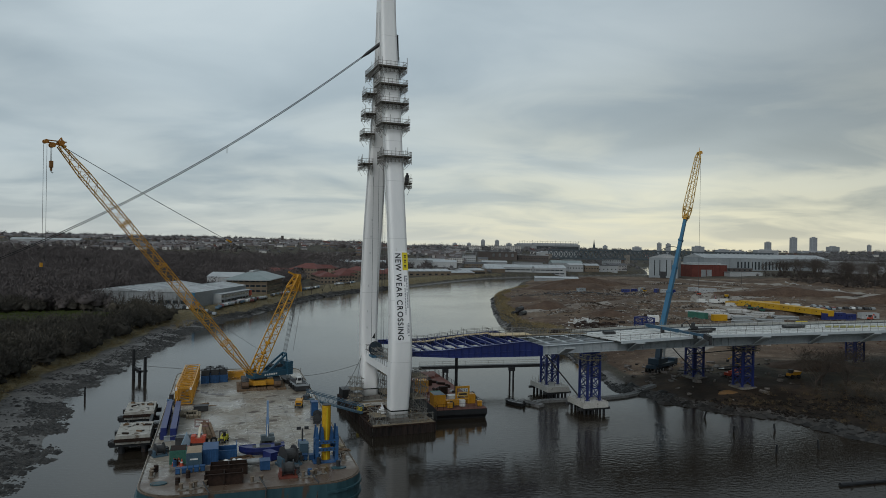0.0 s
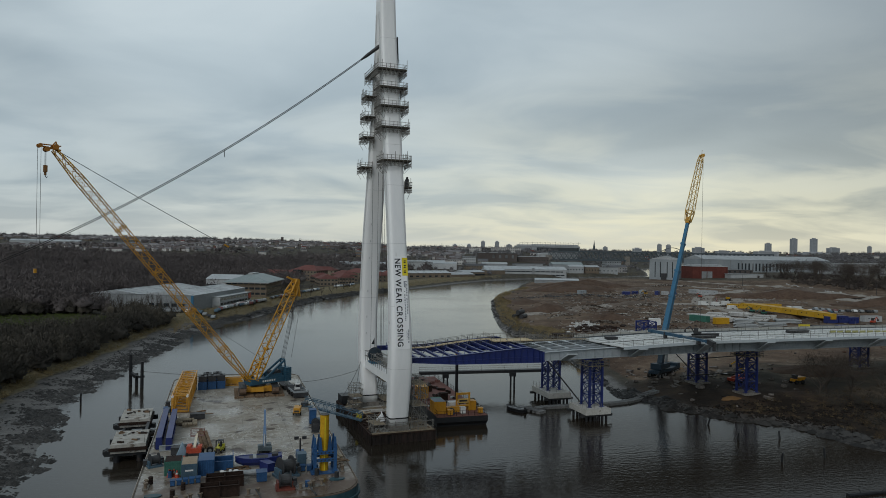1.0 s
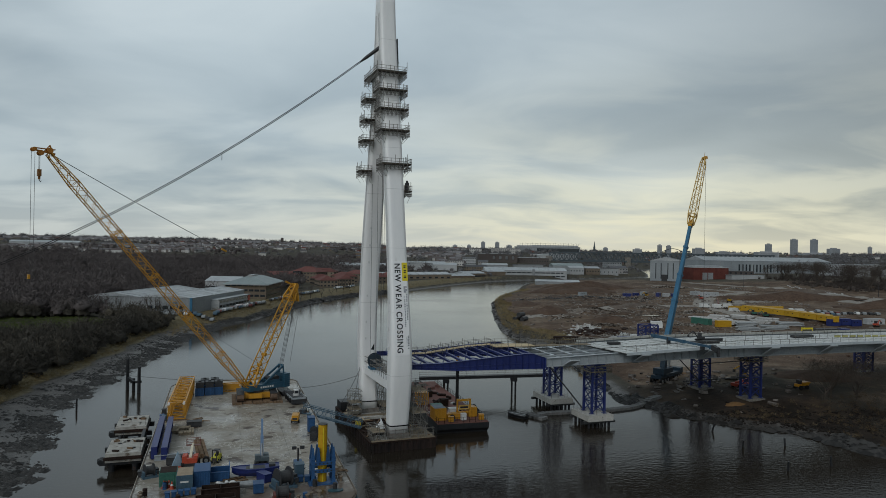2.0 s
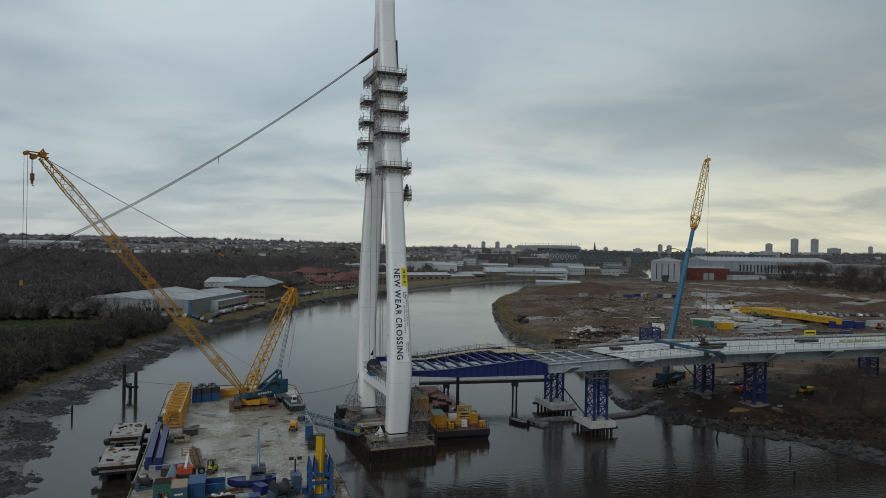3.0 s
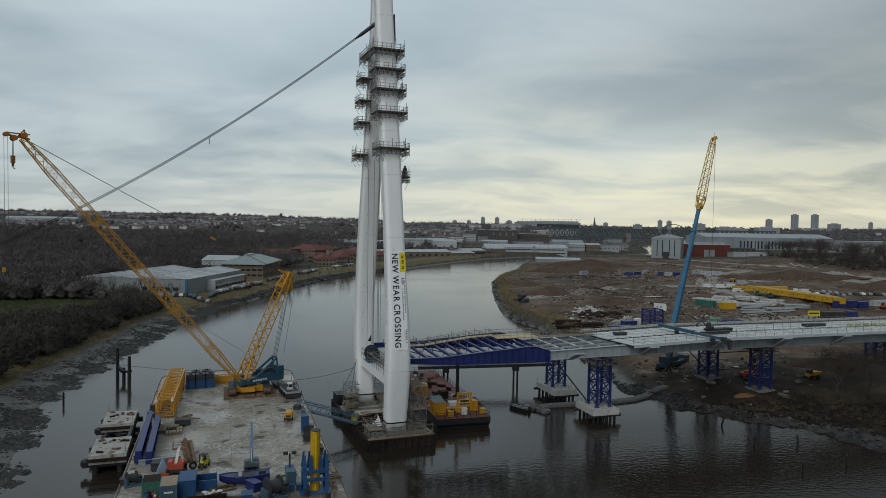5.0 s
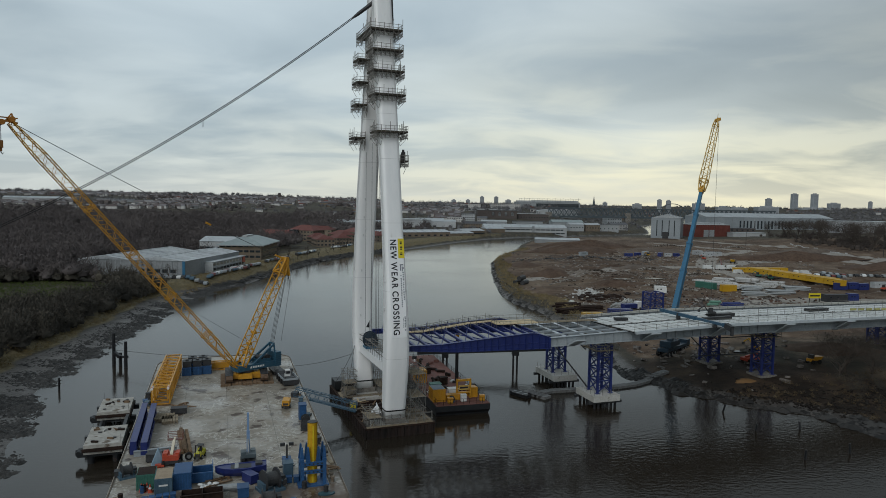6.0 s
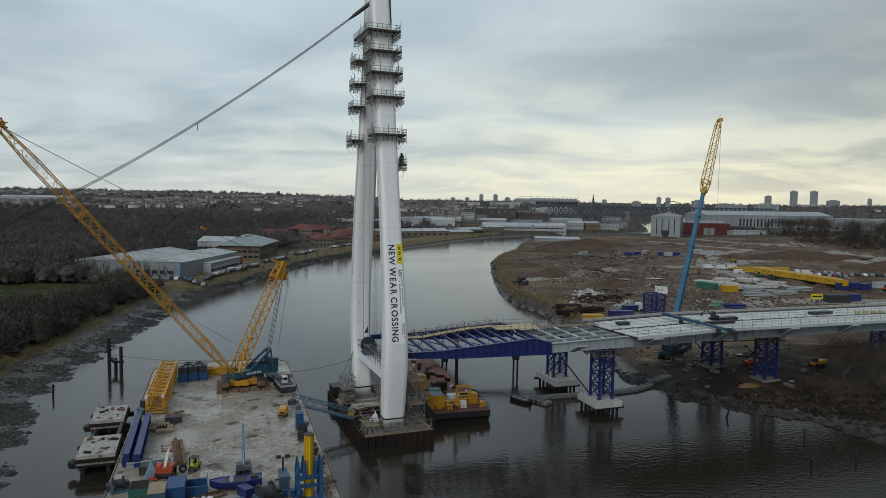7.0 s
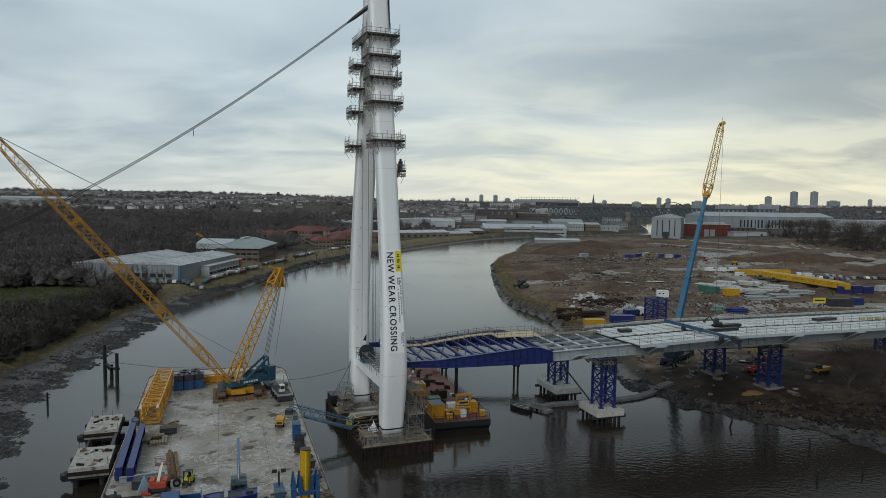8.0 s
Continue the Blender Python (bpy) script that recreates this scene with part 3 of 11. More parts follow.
def letters(text, size, z_top, s_at, material, parent, name):
    """Words that run down the near leg's face, one mesh a letter."""
    z = z_top
    for ch in text:
        if ch == " ":
            z -= size * 0.19
            continue
        cu = bpy.data.curves.new("letter", "FONT")
        cu.body, cu.size, cu.extrude, cu.offset = ch, size, 0.01, 0.018 * size
        tmp = bpy.data.objects.new("letter_tmp", cu)
        me = bpy.data.meshes.new_from_object(tmp)
        bpy.data.objects.remove(tmp)
        me.materials.append(material)
        wide = 0.90 * max(v.co.x for v in me.vertices)
        n0, w = leg_centre(NEAR_LEG, z - wide / 2)
        n1, w1 = leg_centre(NEAR_LEG, z - wide / 2 - 1)
        lean = math.degrees(math.atan2((n0 - HALF_N * w) - (n1 - HALF_N * w1), 1.0))
        m = Matrix.Translation((s_at, n0 - HALF_N * w - 0.08, z - wide / 2)) @ Matrix.Rotation(radians(-lean), 4, "X") @ Matrix.Rotation(radians(90), 4, "X") @ Matrix.Rotation(radians(-90), 4, "Z") @ Matrix.Translation((-wide / 2, 0, 0)) @ Matrix.Diagonal((0.90, 1, 1, 1))
        part(name, me, None, parent, m=m)
        z -= wide + size * 0.092


def strip_on_leg(mesh, s0, s1, z0, z1, off, steps=12):
    """A thin sheet that follows the near leg's front face."""
    rows = []
    for k in range(steps + 1):
        z = z0 + (z1 - z0) * k / steps
        n0, w = leg_centre(NEAR_LEG, z)
        y = n0 - HALF_N * w - off
        rows.append([(s0, y, z), (s1, y, z), (s1, y + off * 0.8, z), (s0, y + off * 0.8, z)])
    return mesh.loft(rows)


banner = thing("pylon_banner", PYL, "long white vinyl banner with black lettering on the pylon's leg", "banner")
part("sheet", strip_on_leg(Mesh(), -1.30, 1.34, 16.9, 33.6, 0.05), BANNER, banner)
letters("NEW WEAR CROSSING", 1.52, 33.3, -0.92, INK, banner, "letter")
part("yellow_panel", strip_on_leg(Mesh(), 0.42, 1.50, 30.1, 33.4, 0.07, 4), SIGNYEL, banner, "yellow panel with dark marks")


def small_print(s0, s1, z_top, z_bottom, sizes, material, seed):
    """A line of plain bars, one for each letter that cannot be spelt out."""
    r = random.Random(seed)
    z = z_top
    while z - sizes[1] > z_bottom:
        w = r.uniform(*sizes)
        if r.random() > 0.12:
            part("print_bar", strip_on_leg(Mesh(), s0 + r.uniform(0, 0.04), s1 - r.uniform(0, 0.06), z - w, z, 0.085, 1), material, banner)
        z -= w * 1.55


small_print(0.74, 1.18, 32.9, 30.5, (0.16, 0.24), INK, 1)
small_print(1.00, 1.24, 27.8, 23.0, (0.13, 0.22), GREYINK, 2)
small_print(0.60, 0.84, 27.3, 21.6, (0.13, 0.22), GREYINK, 3)
small_print(1.02, 1.28, 20.6, 17.9, (0.13, 0.20), GREYINK, 4)
small_print(0.78, 0.94, 20.2, 18.4, (0.10, 0.15), GREYINK, 5)
mark_m = Mesh()
for s0, s1, z0, z1 in ((0.62, 1.20, 28.9, 29.1), (0.62, 0.80, 28.0, 28.9), (0.92, 1.08, 27.9, 28.7), (1.12, 1.26, 28.3, 28.6)):
    strip_on_leg(mark_m, s0, s1, z0, z1, 0.085, 1)
part("grey_mark", mark_m, GREYINK, banner, "grey plain mark")


# ---------------------------------------------------------------- scaffold platforms on the pylon
def rail_run(mesh, pts, z, closed=True, height=1.1, r=0.045):
    seq = pts + pts[:1] if closed else pts
    for a, b in zip(seq, seq[1:]):
        for h in (height * 0.5, height):
            mesh.beam((*a, z + h), (*b, z + h), r * 2)


def posts_along(pts, step, closed=True):
    out = []
    seq = pts + pts[:1] if closed else pts
    for a, b in zip(seq, seq[1:]):
        a, b = Vector(a), Vector(b)
        k = max(1, round((b - a).length / step))
        out += [tuple(a.lerp(b, i / k)) for i in range(k)]
    return out


POST = Mesh().beam((0, 0, 0), (0, 0, 1), 0.075).data("post", TUBE)
# darker board tone for the platforms, which are seen from underneath
DARKBOARD = surf("dark_scaffold_board", (0.035, 0.031, 0.026), (0.085, 0.075, 0.06), 0.85, 0.6, 4, 0.1)


def platform(name, m, x0, x1, y0, y1, hole, z, label, under=1.05, boards=True, posts=True):
    ob = thing(name, m, label, "scaffold platform", "scaffold platforms on the pylon")
    deck = Mesh()
    hx0, hx1, hy0, hy1 = hole
    for bx0, bx1, by0, by1 in ((x0, x1, y0, hy0), (x0, x1, hy1, y1), (x0, hx0, hy0, hy1), (hx1, x1, hy0, hy1)):
        if bx1 - bx0 > 0.05 and by1 - by0 > 0.05:
            deck.box(((bx0 + bx1) / 2, (by0 + by1) / 2, z), (bx1 - bx0, by1 - by0, 0.14))
    part("deck", deck, DARKBOARD, ob, "dark scaffold boards")
    ring = [(x0, y0), (x1, y0), (x1, y1), (x0, y1)]
    for a, b in zip(ring, ring[1:] + ring[:1]):
        for h in (0.55, 1.1):
            part("guard_rail", Mesh().beam((*a, z + h), (*b, z + h), 0.06), TUBE, ob)
        part("toe_board", Mesh().beam((*a, z + 0.16), (*b, z + 0.16), 0.05, 0.2), DARKBOARD, ob)
    truss = Mesh()
    pts = posts_along(ring, 0.8)
    deep = [z - under * random.uniform(0.8, 1.2) for _ in pts]
    for k, (px, py) in enumerate(pts):
        q = (k + 1) % len(pts)
        qx, qy = pts[q]
        truss.beam((px, py, z - 0.1), (px, py, deep[k] - 0.1), 0.06)
        truss.beam((px, py, z - 0.1), (qx, qy, deep[q]), 0.055)
        truss.beam((px, py, z - under * 0.9), (qx, qy, z - under * 0.9), 0.06)
        truss.beam((px, py, z - under * 0.45), (qx, qy, z - under * 0.45), 0.055)
        # inner row of hangers, half way to the leg
        ix, iy = px + (min(max(px, hx0), hx1) - px) * 0.6, py + (min(max(py, hy0), hy1) - py) * 0.6
        truss.beam((px, py, z - under * 0.9), (ix, iy, z - 0.1), 0.055)
        truss.beam((ix, iy, z - 0.1), (ix, iy, deep[k]), 0.05)
        truss.beam((px, py, z - under * 0.5), (ix, iy, z - under * 0.5), 0.05)
    cx, cy = (hx0 + hx1) / 2, (hy0 + hy1) / 2
    for sx in (hx0, hx1):
        for sy in (y0, y1):
            truss.beam((sx, sy, z - under), (sx, cy + (sy - cy) * 0.55, z - under - 1.2), 0.05)
    for sy in (hy0, hy1):
        for sx in (x0, x1):
            truss.beam((sx, sy, z - under), (cx + (sx - cx) * 0.62, sy, z - under - 1.2), 0.05)
    part("under_frame", truss, TUBE, ob)
    if posts:
        for px, py in pts:
            tall = random.uniform(0.95, 1.2) + 0.6 * (random.random() < 0.22)
            part("post", POST, None, ob, m=Matrix.Translation((px, py, z)) @ Matrix.Diagonal((1, 1, 1.15 * tall, 1)))
    return ob


for z in (66.1, 62.3, 58.1, 51.6):
    n0, w = leg_centre(NEAR_LEG, z)
    a, b = HALF_S * w, HALF_N * w
    platform("scaffold_platform", PYL, -a - 1.0, a + 1.25, n0 - b - 1.0, n0 + b + 0.7, (-a, a, n0 - b, n0 + b), z, "grey tube scaffold platform round the pylon's leg")
for z in (65.4, 61.4, 57.4, 51.4):
    n0, w = leg_centre(FAR_LEG, z)
    a, b = HALF_S * w, HALF_N * w
    platform("scaffold_platform", PYL, -a - 1.9, -a + 0.3, n0 - b - 0.6, n0 + b + 0.5, (-a, -a + 0.3, n0 - b, n0 + b), z, "small grey tube scaffold hung on the far leg's side", 1.0)
n0, w = leg_centre(NEAR_LEG, 69.7)
n1, w1 = leg_centre(FAR_LEG, 69.7)
platform("scaffold_platform", PYL, -HALF_S - 1.2, HALF_S + 1.2, n0 - HALF_N - 1.1, n1 + HALF_N + 0.9, (-HALF_S * w, HALF_S * w, n0 - HALF_N * w, n1 + HALF_N * w1), 69.7,
         "large grey tube scaffold platform round both pylon legs")
n0, w = leg_centre(NEAR_LEG, 46.6)
platform("scaffold_platform", PYL, HALF_S * w, HALF_S * w + 1.5, n0 - 1.1, n0 + 1.0, (HALF_S * w, HALF_S * w + 0.01, n0, n0 + 0.01), 46.6, "small hung scaffold platform on the pylon's side", 0.9)
gear = Mesh().box((HALF_S * w + 0.8, n0 - 0.2, 47.5), (0.6, 0.7, 1.6)).box((HALF_S * w + 0.8, n0 - 0.2, 48.5), (0.3, 0.4, 0.5))
solid("hydraulic_pump", gear, DKSTEEL, "dark steel pump unit on the small scaffold platform", "pump", m=PYL)

# ladder and hanging lines on the legs' edges
for rows, side in ((NEAR_LEG, -1), (FAR_LEG, -1)):
    ladder = thing("access_ladder", PYL, "thin grey access ladder up the pylon's leg", "ladder", "ladders on the pylon")
    lm = Mesh()
    zs = [26 + k * 2.0 for k in range(29)]
    for z0, z1 in zip(zs, zs[1:]):
        a0, a1 = leg_centre(rows, z0), leg_centre(rows, z1)
        for off in (-0.5, -0.1):
            lm.beam((side * (HALF_S * a0[1] + 0.12), a0[0] + off, z0), (side * (HALF_S * a1[1] + 0.12), a1[0] + off, z1), 0.07)
        for k in range(4):
            t = k / 4
            n_, w_ = a0[0] + (a1[0] - a0[0]) * t, a0[1] + (a1[1] - a0[1]) * t
            z_ = z0 + 2 * t
            lm.beam((side * (HALF_S * w_ + 0.12), n_ - 0.5, z_), (side * (HALF_S * w_ + 0.12), n_ - 0.1, z_), 0.05)
    part("rung_frame", lm, SEAMGREY, ladder)

# the pair of stay ropes that runs off to the far bank
def stay(k):
    return Vector((-13.9 - 29 * k, 137.2 - 4.5 * k, 75.2 - 24.1 * k + 2.30 * k * k))


ropes = thing("stay_cable", Matrix(), "pair of dark steel stay ropes fixed to the pylon", "cable")
STAYROPE = surf("stay_rope_black", (0.012, 0.012, 0.013), (0.022, 0.022, 0.024), 0.7, 1, 6, 0.0)
for off in (-0.30, 0.30):
    pts = [stay(k * 0.125) + Vector((0.15 * off, off, off * 0.9)) for k in range(41)]
    part("rope", Mesh().rope(pts, 0.068), STAYROPE, ropes, smooth=True)
clamp = Mesh().tube(stay(0) + Vector((0.4, 0, 0.3)), stay(0.085), 0.38, 0.32, 8).tube(stay(0.085), stay(0.125), 0.32, 0.15, 8)
part("socket", clamp, DKSTEEL, ropes, "dark wrapped socket")
mark = stay(1.0)
part("marker_tag", Mesh().beam(mark, mark - Vector((0, 0, 1.3)), 0.09), ROPE, ropes)
end = stay(5.0)
part("anchor_frame", Mesh().box((end.x, end.y, (end.z + ground_z(end.x, end.y)) / 2), (1.6, 1.2, end.z - ground_z(end.x, end.y) + 0.3)), DKSTEEL, ropes)
sheet_m = Mesh()
n0, w = leg_centre(NEAR_LEG, 73)
sheet_m.loft([[(HALF_S * 0.95 + 0.02 + d, n0 - 0.3 - g, z), (HALF_S * 0.95 + 0.3 + d, n0 - 0.1, z), (HALF_S * 0.95 + 0.06 + d, n0 + 0.4 + g, z)] for z, d, g in ((71.2, 0.1, 0.05), (72.6, 0.2, 0.3), (74.2, 0.12, 0.25), (75.6, 0.05, 0.3), (77.0, 0.0, 0.1))])
solid("cable_saddle", sheet_m, DKSTEEL, "dark wrapped cable saddle on the pylon's side", "saddle", m=PYL)


# ---------------------------------------------------------------- caisson under the pylon
caisson = thing("caisson", PYL, "rusted sheet-pile caisson in the river round the pylon's feet", "caisson")
CX0, CX1, CY0, CY1 = -5.5, 6.5, -1.3, 27.0
wallm = Mesh()
for ax, ay, bx, by in ((CX0, CY0, CX1, CY0), (CX1, CY0, CX1, CY1), (CX1, CY1, CX0, CY1), (CX0, CY1, CX0, CY0)):
    a, b = Vector((ax, ay, 0)), Vector((bx, by, 0))
    d = (b - a).normalized()
    nn = Vector((d.y, -d.x, 0))
    k = int((b - a).length / 0.6)
    step = (b - a).length / k
    pts = []
    for i in range(k):
        o = 0.0 if i % 2 else 0.22
        pts += [a + d * (i * step + 0.08) + nn * o, a + d * ((i + 1) * step - 0.08) + nn * o]
    top = 1.65
    for p, q in zip(pts, pts[1:]):
        h = top + random.uniform(-0.06, 0.1)
        wallm.add([(p.x, p.y, -1.5), (q.x, q.y, -1.5), (q.x, q.y, h), (p.x, p.y, h), (p.x - nn.x * 0.2, p.y - nn.y * 0.2, -1.5), (q.x - nn.x * 0.2, q.y - nn.y * 0.2, -1.5), (q.x - nn.x * 0.2, q.y - nn.y * 0.2, h), (p.x - nn.x * 0.2, p.y - nn.y * 0.2, h)],
                  [(0, 1, 2, 3), (5, 4, 7, 6), (3, 2, 6, 7), (0, 3, 7, 4), (1, 5, 6, 2)])
part("sheet_pile_wall", wallm, surf("wet_sheet_pile", (0.007, 0.0055, 0.005), (0.026, 0.016, 0.013), 0.6, 0.25, 1.4, 0.2, wear=(0.045, 0.036, 0.03), wear_at=0.66, streak=0.3), caisson, "rust-brown corrugated sheet piles, wet at the foot")
part("floor_slab", Mesh().box(((CX0 + CX1) / 2, (CY0 + CY1) / 2, 0.1), (CX1 - CX0 - 0.5, CY1 - CY0 - 0.5, 0.7)), DKCONC, caisson)
part("plinth", Mesh().box((0.5, 19.2, 1.15), (7.6, 6.6, 1.5)), CONC, caisson, "pale concrete plinth under the far leg")
part("plinth", Mesh().box((0.6, 1.2, 1.1), (8.6, 3.6, 1.5)), CONC, caisson, "pale concrete plinth under the near leg")
cap = Mesh()
for a, b in (((CX0, CY0), (CX1, CY0)), ((CX1, CY0), (CX1, CY1)), ((CX1, CY1), (CX0, CY1)), ((CX0, CY1), (CX0, CY0))):
    cap.beam((*a, 1.76), (*b, 1.76), 0.5, 0.24)
part("capping_beam", cap, RUSTY, caisson)
for y in (4.2, 6.6, 9.0, 11.4, 13.8):
    part("strut_beam", Mesh().box(((CX0 + CX1) / 2 - 0.5, y, 1.7), (CX1 - CX0 - 1.2, 0.7, 0.5)), RUSTY, caisson, "rusted steel cross beam")
part("far_wall", Mesh().box((CX0 + 1.4, CY1 - 1.6, 2.6), (2.4, 3.4, 1.7)), DARKHULL, caisson, "black steel tank wall")
for x0, x1, y0, y1, z in ((-5.4, 6.4, -1.3, -0.7, 1.94), (2.2, 6.4, -0.65, 6.0, 1.94), (-5.4, -2.0, 17.0, 21.5, 1.94), (-2.0, 3.5, 17.0, 18.2, 1.94)):
    part("walkway", Mesh().box(((x0 + x1) / 2, (y0 + y1) / 2, z), (x1 - x0, y1 - y0, 0.12)), BOARD, caisson, "weathered board walkway")


def scaffold_bay(name, m, x0, x1, y0, y1, z0, lifts, bay, label, lift=2.0, boarded=(), tube=0.085, diag=True):
    """A tube scaffold tower: standards, ledgers, braces and boards."""
    ob = thing(name, m, label, "scaffold", "scaffolds round the pylon's feet")
    nx, ny = max(1, round((x1 - x0) / bay)), max(1, round((y1 - y0) / bay))
    xs = [x0 + (x1 - x0) * i / nx for i in range(nx + 1)]
    ys = [y0 + (y1 - y0) * i / ny for i in range(ny + 1)]
    top = z0 + lifts * lift
    for x in xs:
        for y in ys:
            part("standard", POST, None, ob, m=Matrix.Translation((x, y, z0)) @ Matrix.Diagonal((0.85, 0.85, top - z0 + random.uniform(0.4, 1.4), 1)))
    for k in range(1, lifts + 1):
        for dz in ((0.0, 1.0) if k == lifts else (0.0,)):
            z = z0 + k * lift + dz
            for x in xs:
                part("ledger", Mesh().beam((x, y0 - 0.2, z), (x, y1 + 0.2, z), tube * 0.9), TUBE, ob)
            for y in ys:
                part("ledger", Mesh().beam((x0 - 0.2, y, z), (x1 + 0.2, y, z), tube * 0.9), TUBE, ob)
    if diag:
        for k in range(lifts):
            za, zb = z0 + k * lift, z0 + (k + 1) * lift
            for i in range(nx):
                for y in (y0, y1):
                    part("brace", Mesh().beam((xs[i + k % 2], y, za), (xs[i + 1 - k % 2], y, zb), tube * 0.8), TUBE, ob)
            for i in range(ny):
                for x in (x0, x1):
                    part("brace", Mesh().beam((x, ys[i + k % 2], za), (x, ys[i + 1 - k % 2], zb), tube * 0.8), TUBE, ob)
    for k in boarded:
        part("board_deck", Mesh().box(((x0 + x1) / 2, (y0 + y1) / 2, z0 + k * lift + 0.06), (x1 - x0, y1 - y0, 0.08)), BOARD, ob, "weathered boards")
    return ob


scaffold_bay("tube_scaffold", PYL, 2.7, 5.4, 0.2, 5.0, 2.0, 4, 1.3, "tall grey tube scaffold stair tower beside the pylon's leg", 2.0, (2, 4))
scaffold_bay("tube_scaffold", PYL, -2.4, 6.2, -1.15, -0.75, 1.95, 1, 1.4, "low grey tube handrail at the pylon's foot", 0.6, diag=False, tube=0.06)
scaffold_bay("tube_scaffold", PYL, -5.1, -2.8, -0.9, 2.6, 1.9, 1, 1.2, "low grey tube scaffold at the pylon's foot", 1.5, (1,))
scaffold_bay("tube_scaffold", PYL, -4.9, -2.6, 16.8, 19.6, 2.0, 3, 1.2, "grey tube scaffold beside the far leg", 1.35, (1, 2))
scaffold_bay("tube_scaffold", PYL, 2.2, 4.8, 17.5, 23.5, 1.3, 4, 1.4, "grey tube scaffold beside the far leg", 2.0, (1, 3))
scaffold_bay("tube_scaffold", PYL, -1.2, 1.2, 3.2, 20.0, 11.45, 1, 1.5, "tube scaffold handrails along the cross beam", 1.1, diag=False)
part_w = thing("cable_winch", PYL, "large dark blue cable drum winch on the cross beam", "winch")
drum_at = Vector((-0.1, 16.7, 13.15))
way_d = Vector((-0.25, -0.97, 0)).normalized()
DRUMBLUE = surf("drum_blue", (0.012, 0.022, 0.032), (0.022, 0.036, 0.050), 0.5, 0.5, 3, 0.05)
part("drum", Mesh().tube(drum_at - way_d * 0.75, drum_at + way_d * 0.75, 0.95, n=20), DKSTEEL, part_w, smooth=False)
for e in (-0.8, 0.8):
    part("flange", Mesh().tube(drum_at + way_d * (e - 0.07), drum_at + way_d * (e + 0.07), 1.42, n=28), DRUMBLUE, part_w, "round dark blue drum flange")
part("hub", Mesh().tube(drum_at + way_d * 0.8, drum_at + way_d * 1.05, 0.28, n=12), STEEL, part_w)
part("motor", Mesh().box((1.1, 16.9, 12.55), (0.7, 1.3, 1.2)), DRUMBLUE, part_w)
part("base_frame", Mesh().box((0.1, 16.7, 11.7), (2.6, 2.3, 0.4)), CRANEBLUE, part_w)
flag = thing("small_flag", PYL, "small dark pennant on a thin pole above the cross beam", "flag")
part("pole", Mesh().tube((0.5, 19.3, 11.5), (0.5, 19.3, 16.3), 0.03, n=6), STEEL, flag)
part("cloth", Mesh().plate([(0.46, 19.3, 14.9), (-0.2, 19.25, 15.0), (0.46, 19.3, 16.2)], (0.0, 0.04, 0.0)), DARKHULL, flag)
tent = Mesh().plate([(-3.4, 0.6, 3.6), (-2.4, 0.9, 3.6), (-3.2, 0.9, 5.3)], (0.1, 0.5, 0.2)).plate([(-3.9, 1.6, 3.6), (-2.6, 1.7, 3.6), (-2.9, 1.7, 4.5)], (0.1, 0.4, 0.2))
solid("folded_tarpaulin", tent, BANNER, "white folded tarpaulin at the pylon's foot", "tarpaulin", m=PYL)
rk = random.Random(91)
for k in range(46):
    x, y = (rk.uniform(-5.0, -2.6), rk.uniform(2.6, 16.5)) if k % 2 else (rk.choice((rk.uniform(-5.2, -3.2), rk.uniform(3.2, 6.0))), rk.uniform(-0.9, 24))
    a = rk.choice((0, 90)) + rk.gauss(0, 22)
    L = rk.uniform(0.6, 2.6)
    solid("scaffold_board", Mesh().box((0, 0, 0), (L, 0.23, 0.06)), rk.choice((BOARD, PALEBOARD, RUSTY)), "loose weathered scaffold board lying on the caisson", "board", "loose boards on the caisson", m=PYL @ pose(x, y, 2.05 + 0.02 * (k % 5), 0, 0, a))
hut = thing("control_cabinet", PYL, "small yellow machine cabinet on the caisson's rim", "cabinet")
part("body", Mesh().box((-5.0, 10.2, 2.5), (0.9, 0.9, 1.2)), SIGNYEL, hut)
part("cover", Mesh().box((-5.0, 10.2, 3.16), (1.0, 1.0, 0.12)), STEEL, hut)


# ---------------------------------------------------------------- deck
def top_z(s):
    if s < 9:
        return 14.75
    return 14.75 + 1.35 * (s - 9) / 18.0 if s < 27 else 16.10 - 0.95 * (s - 27) / 3.0


def bottom_z(s):
    return 13.9 - 0.6 * min(1, max(0, (s - 3) / 9)) - 0.25 * min(1, max(0, (s - 12) / 18))


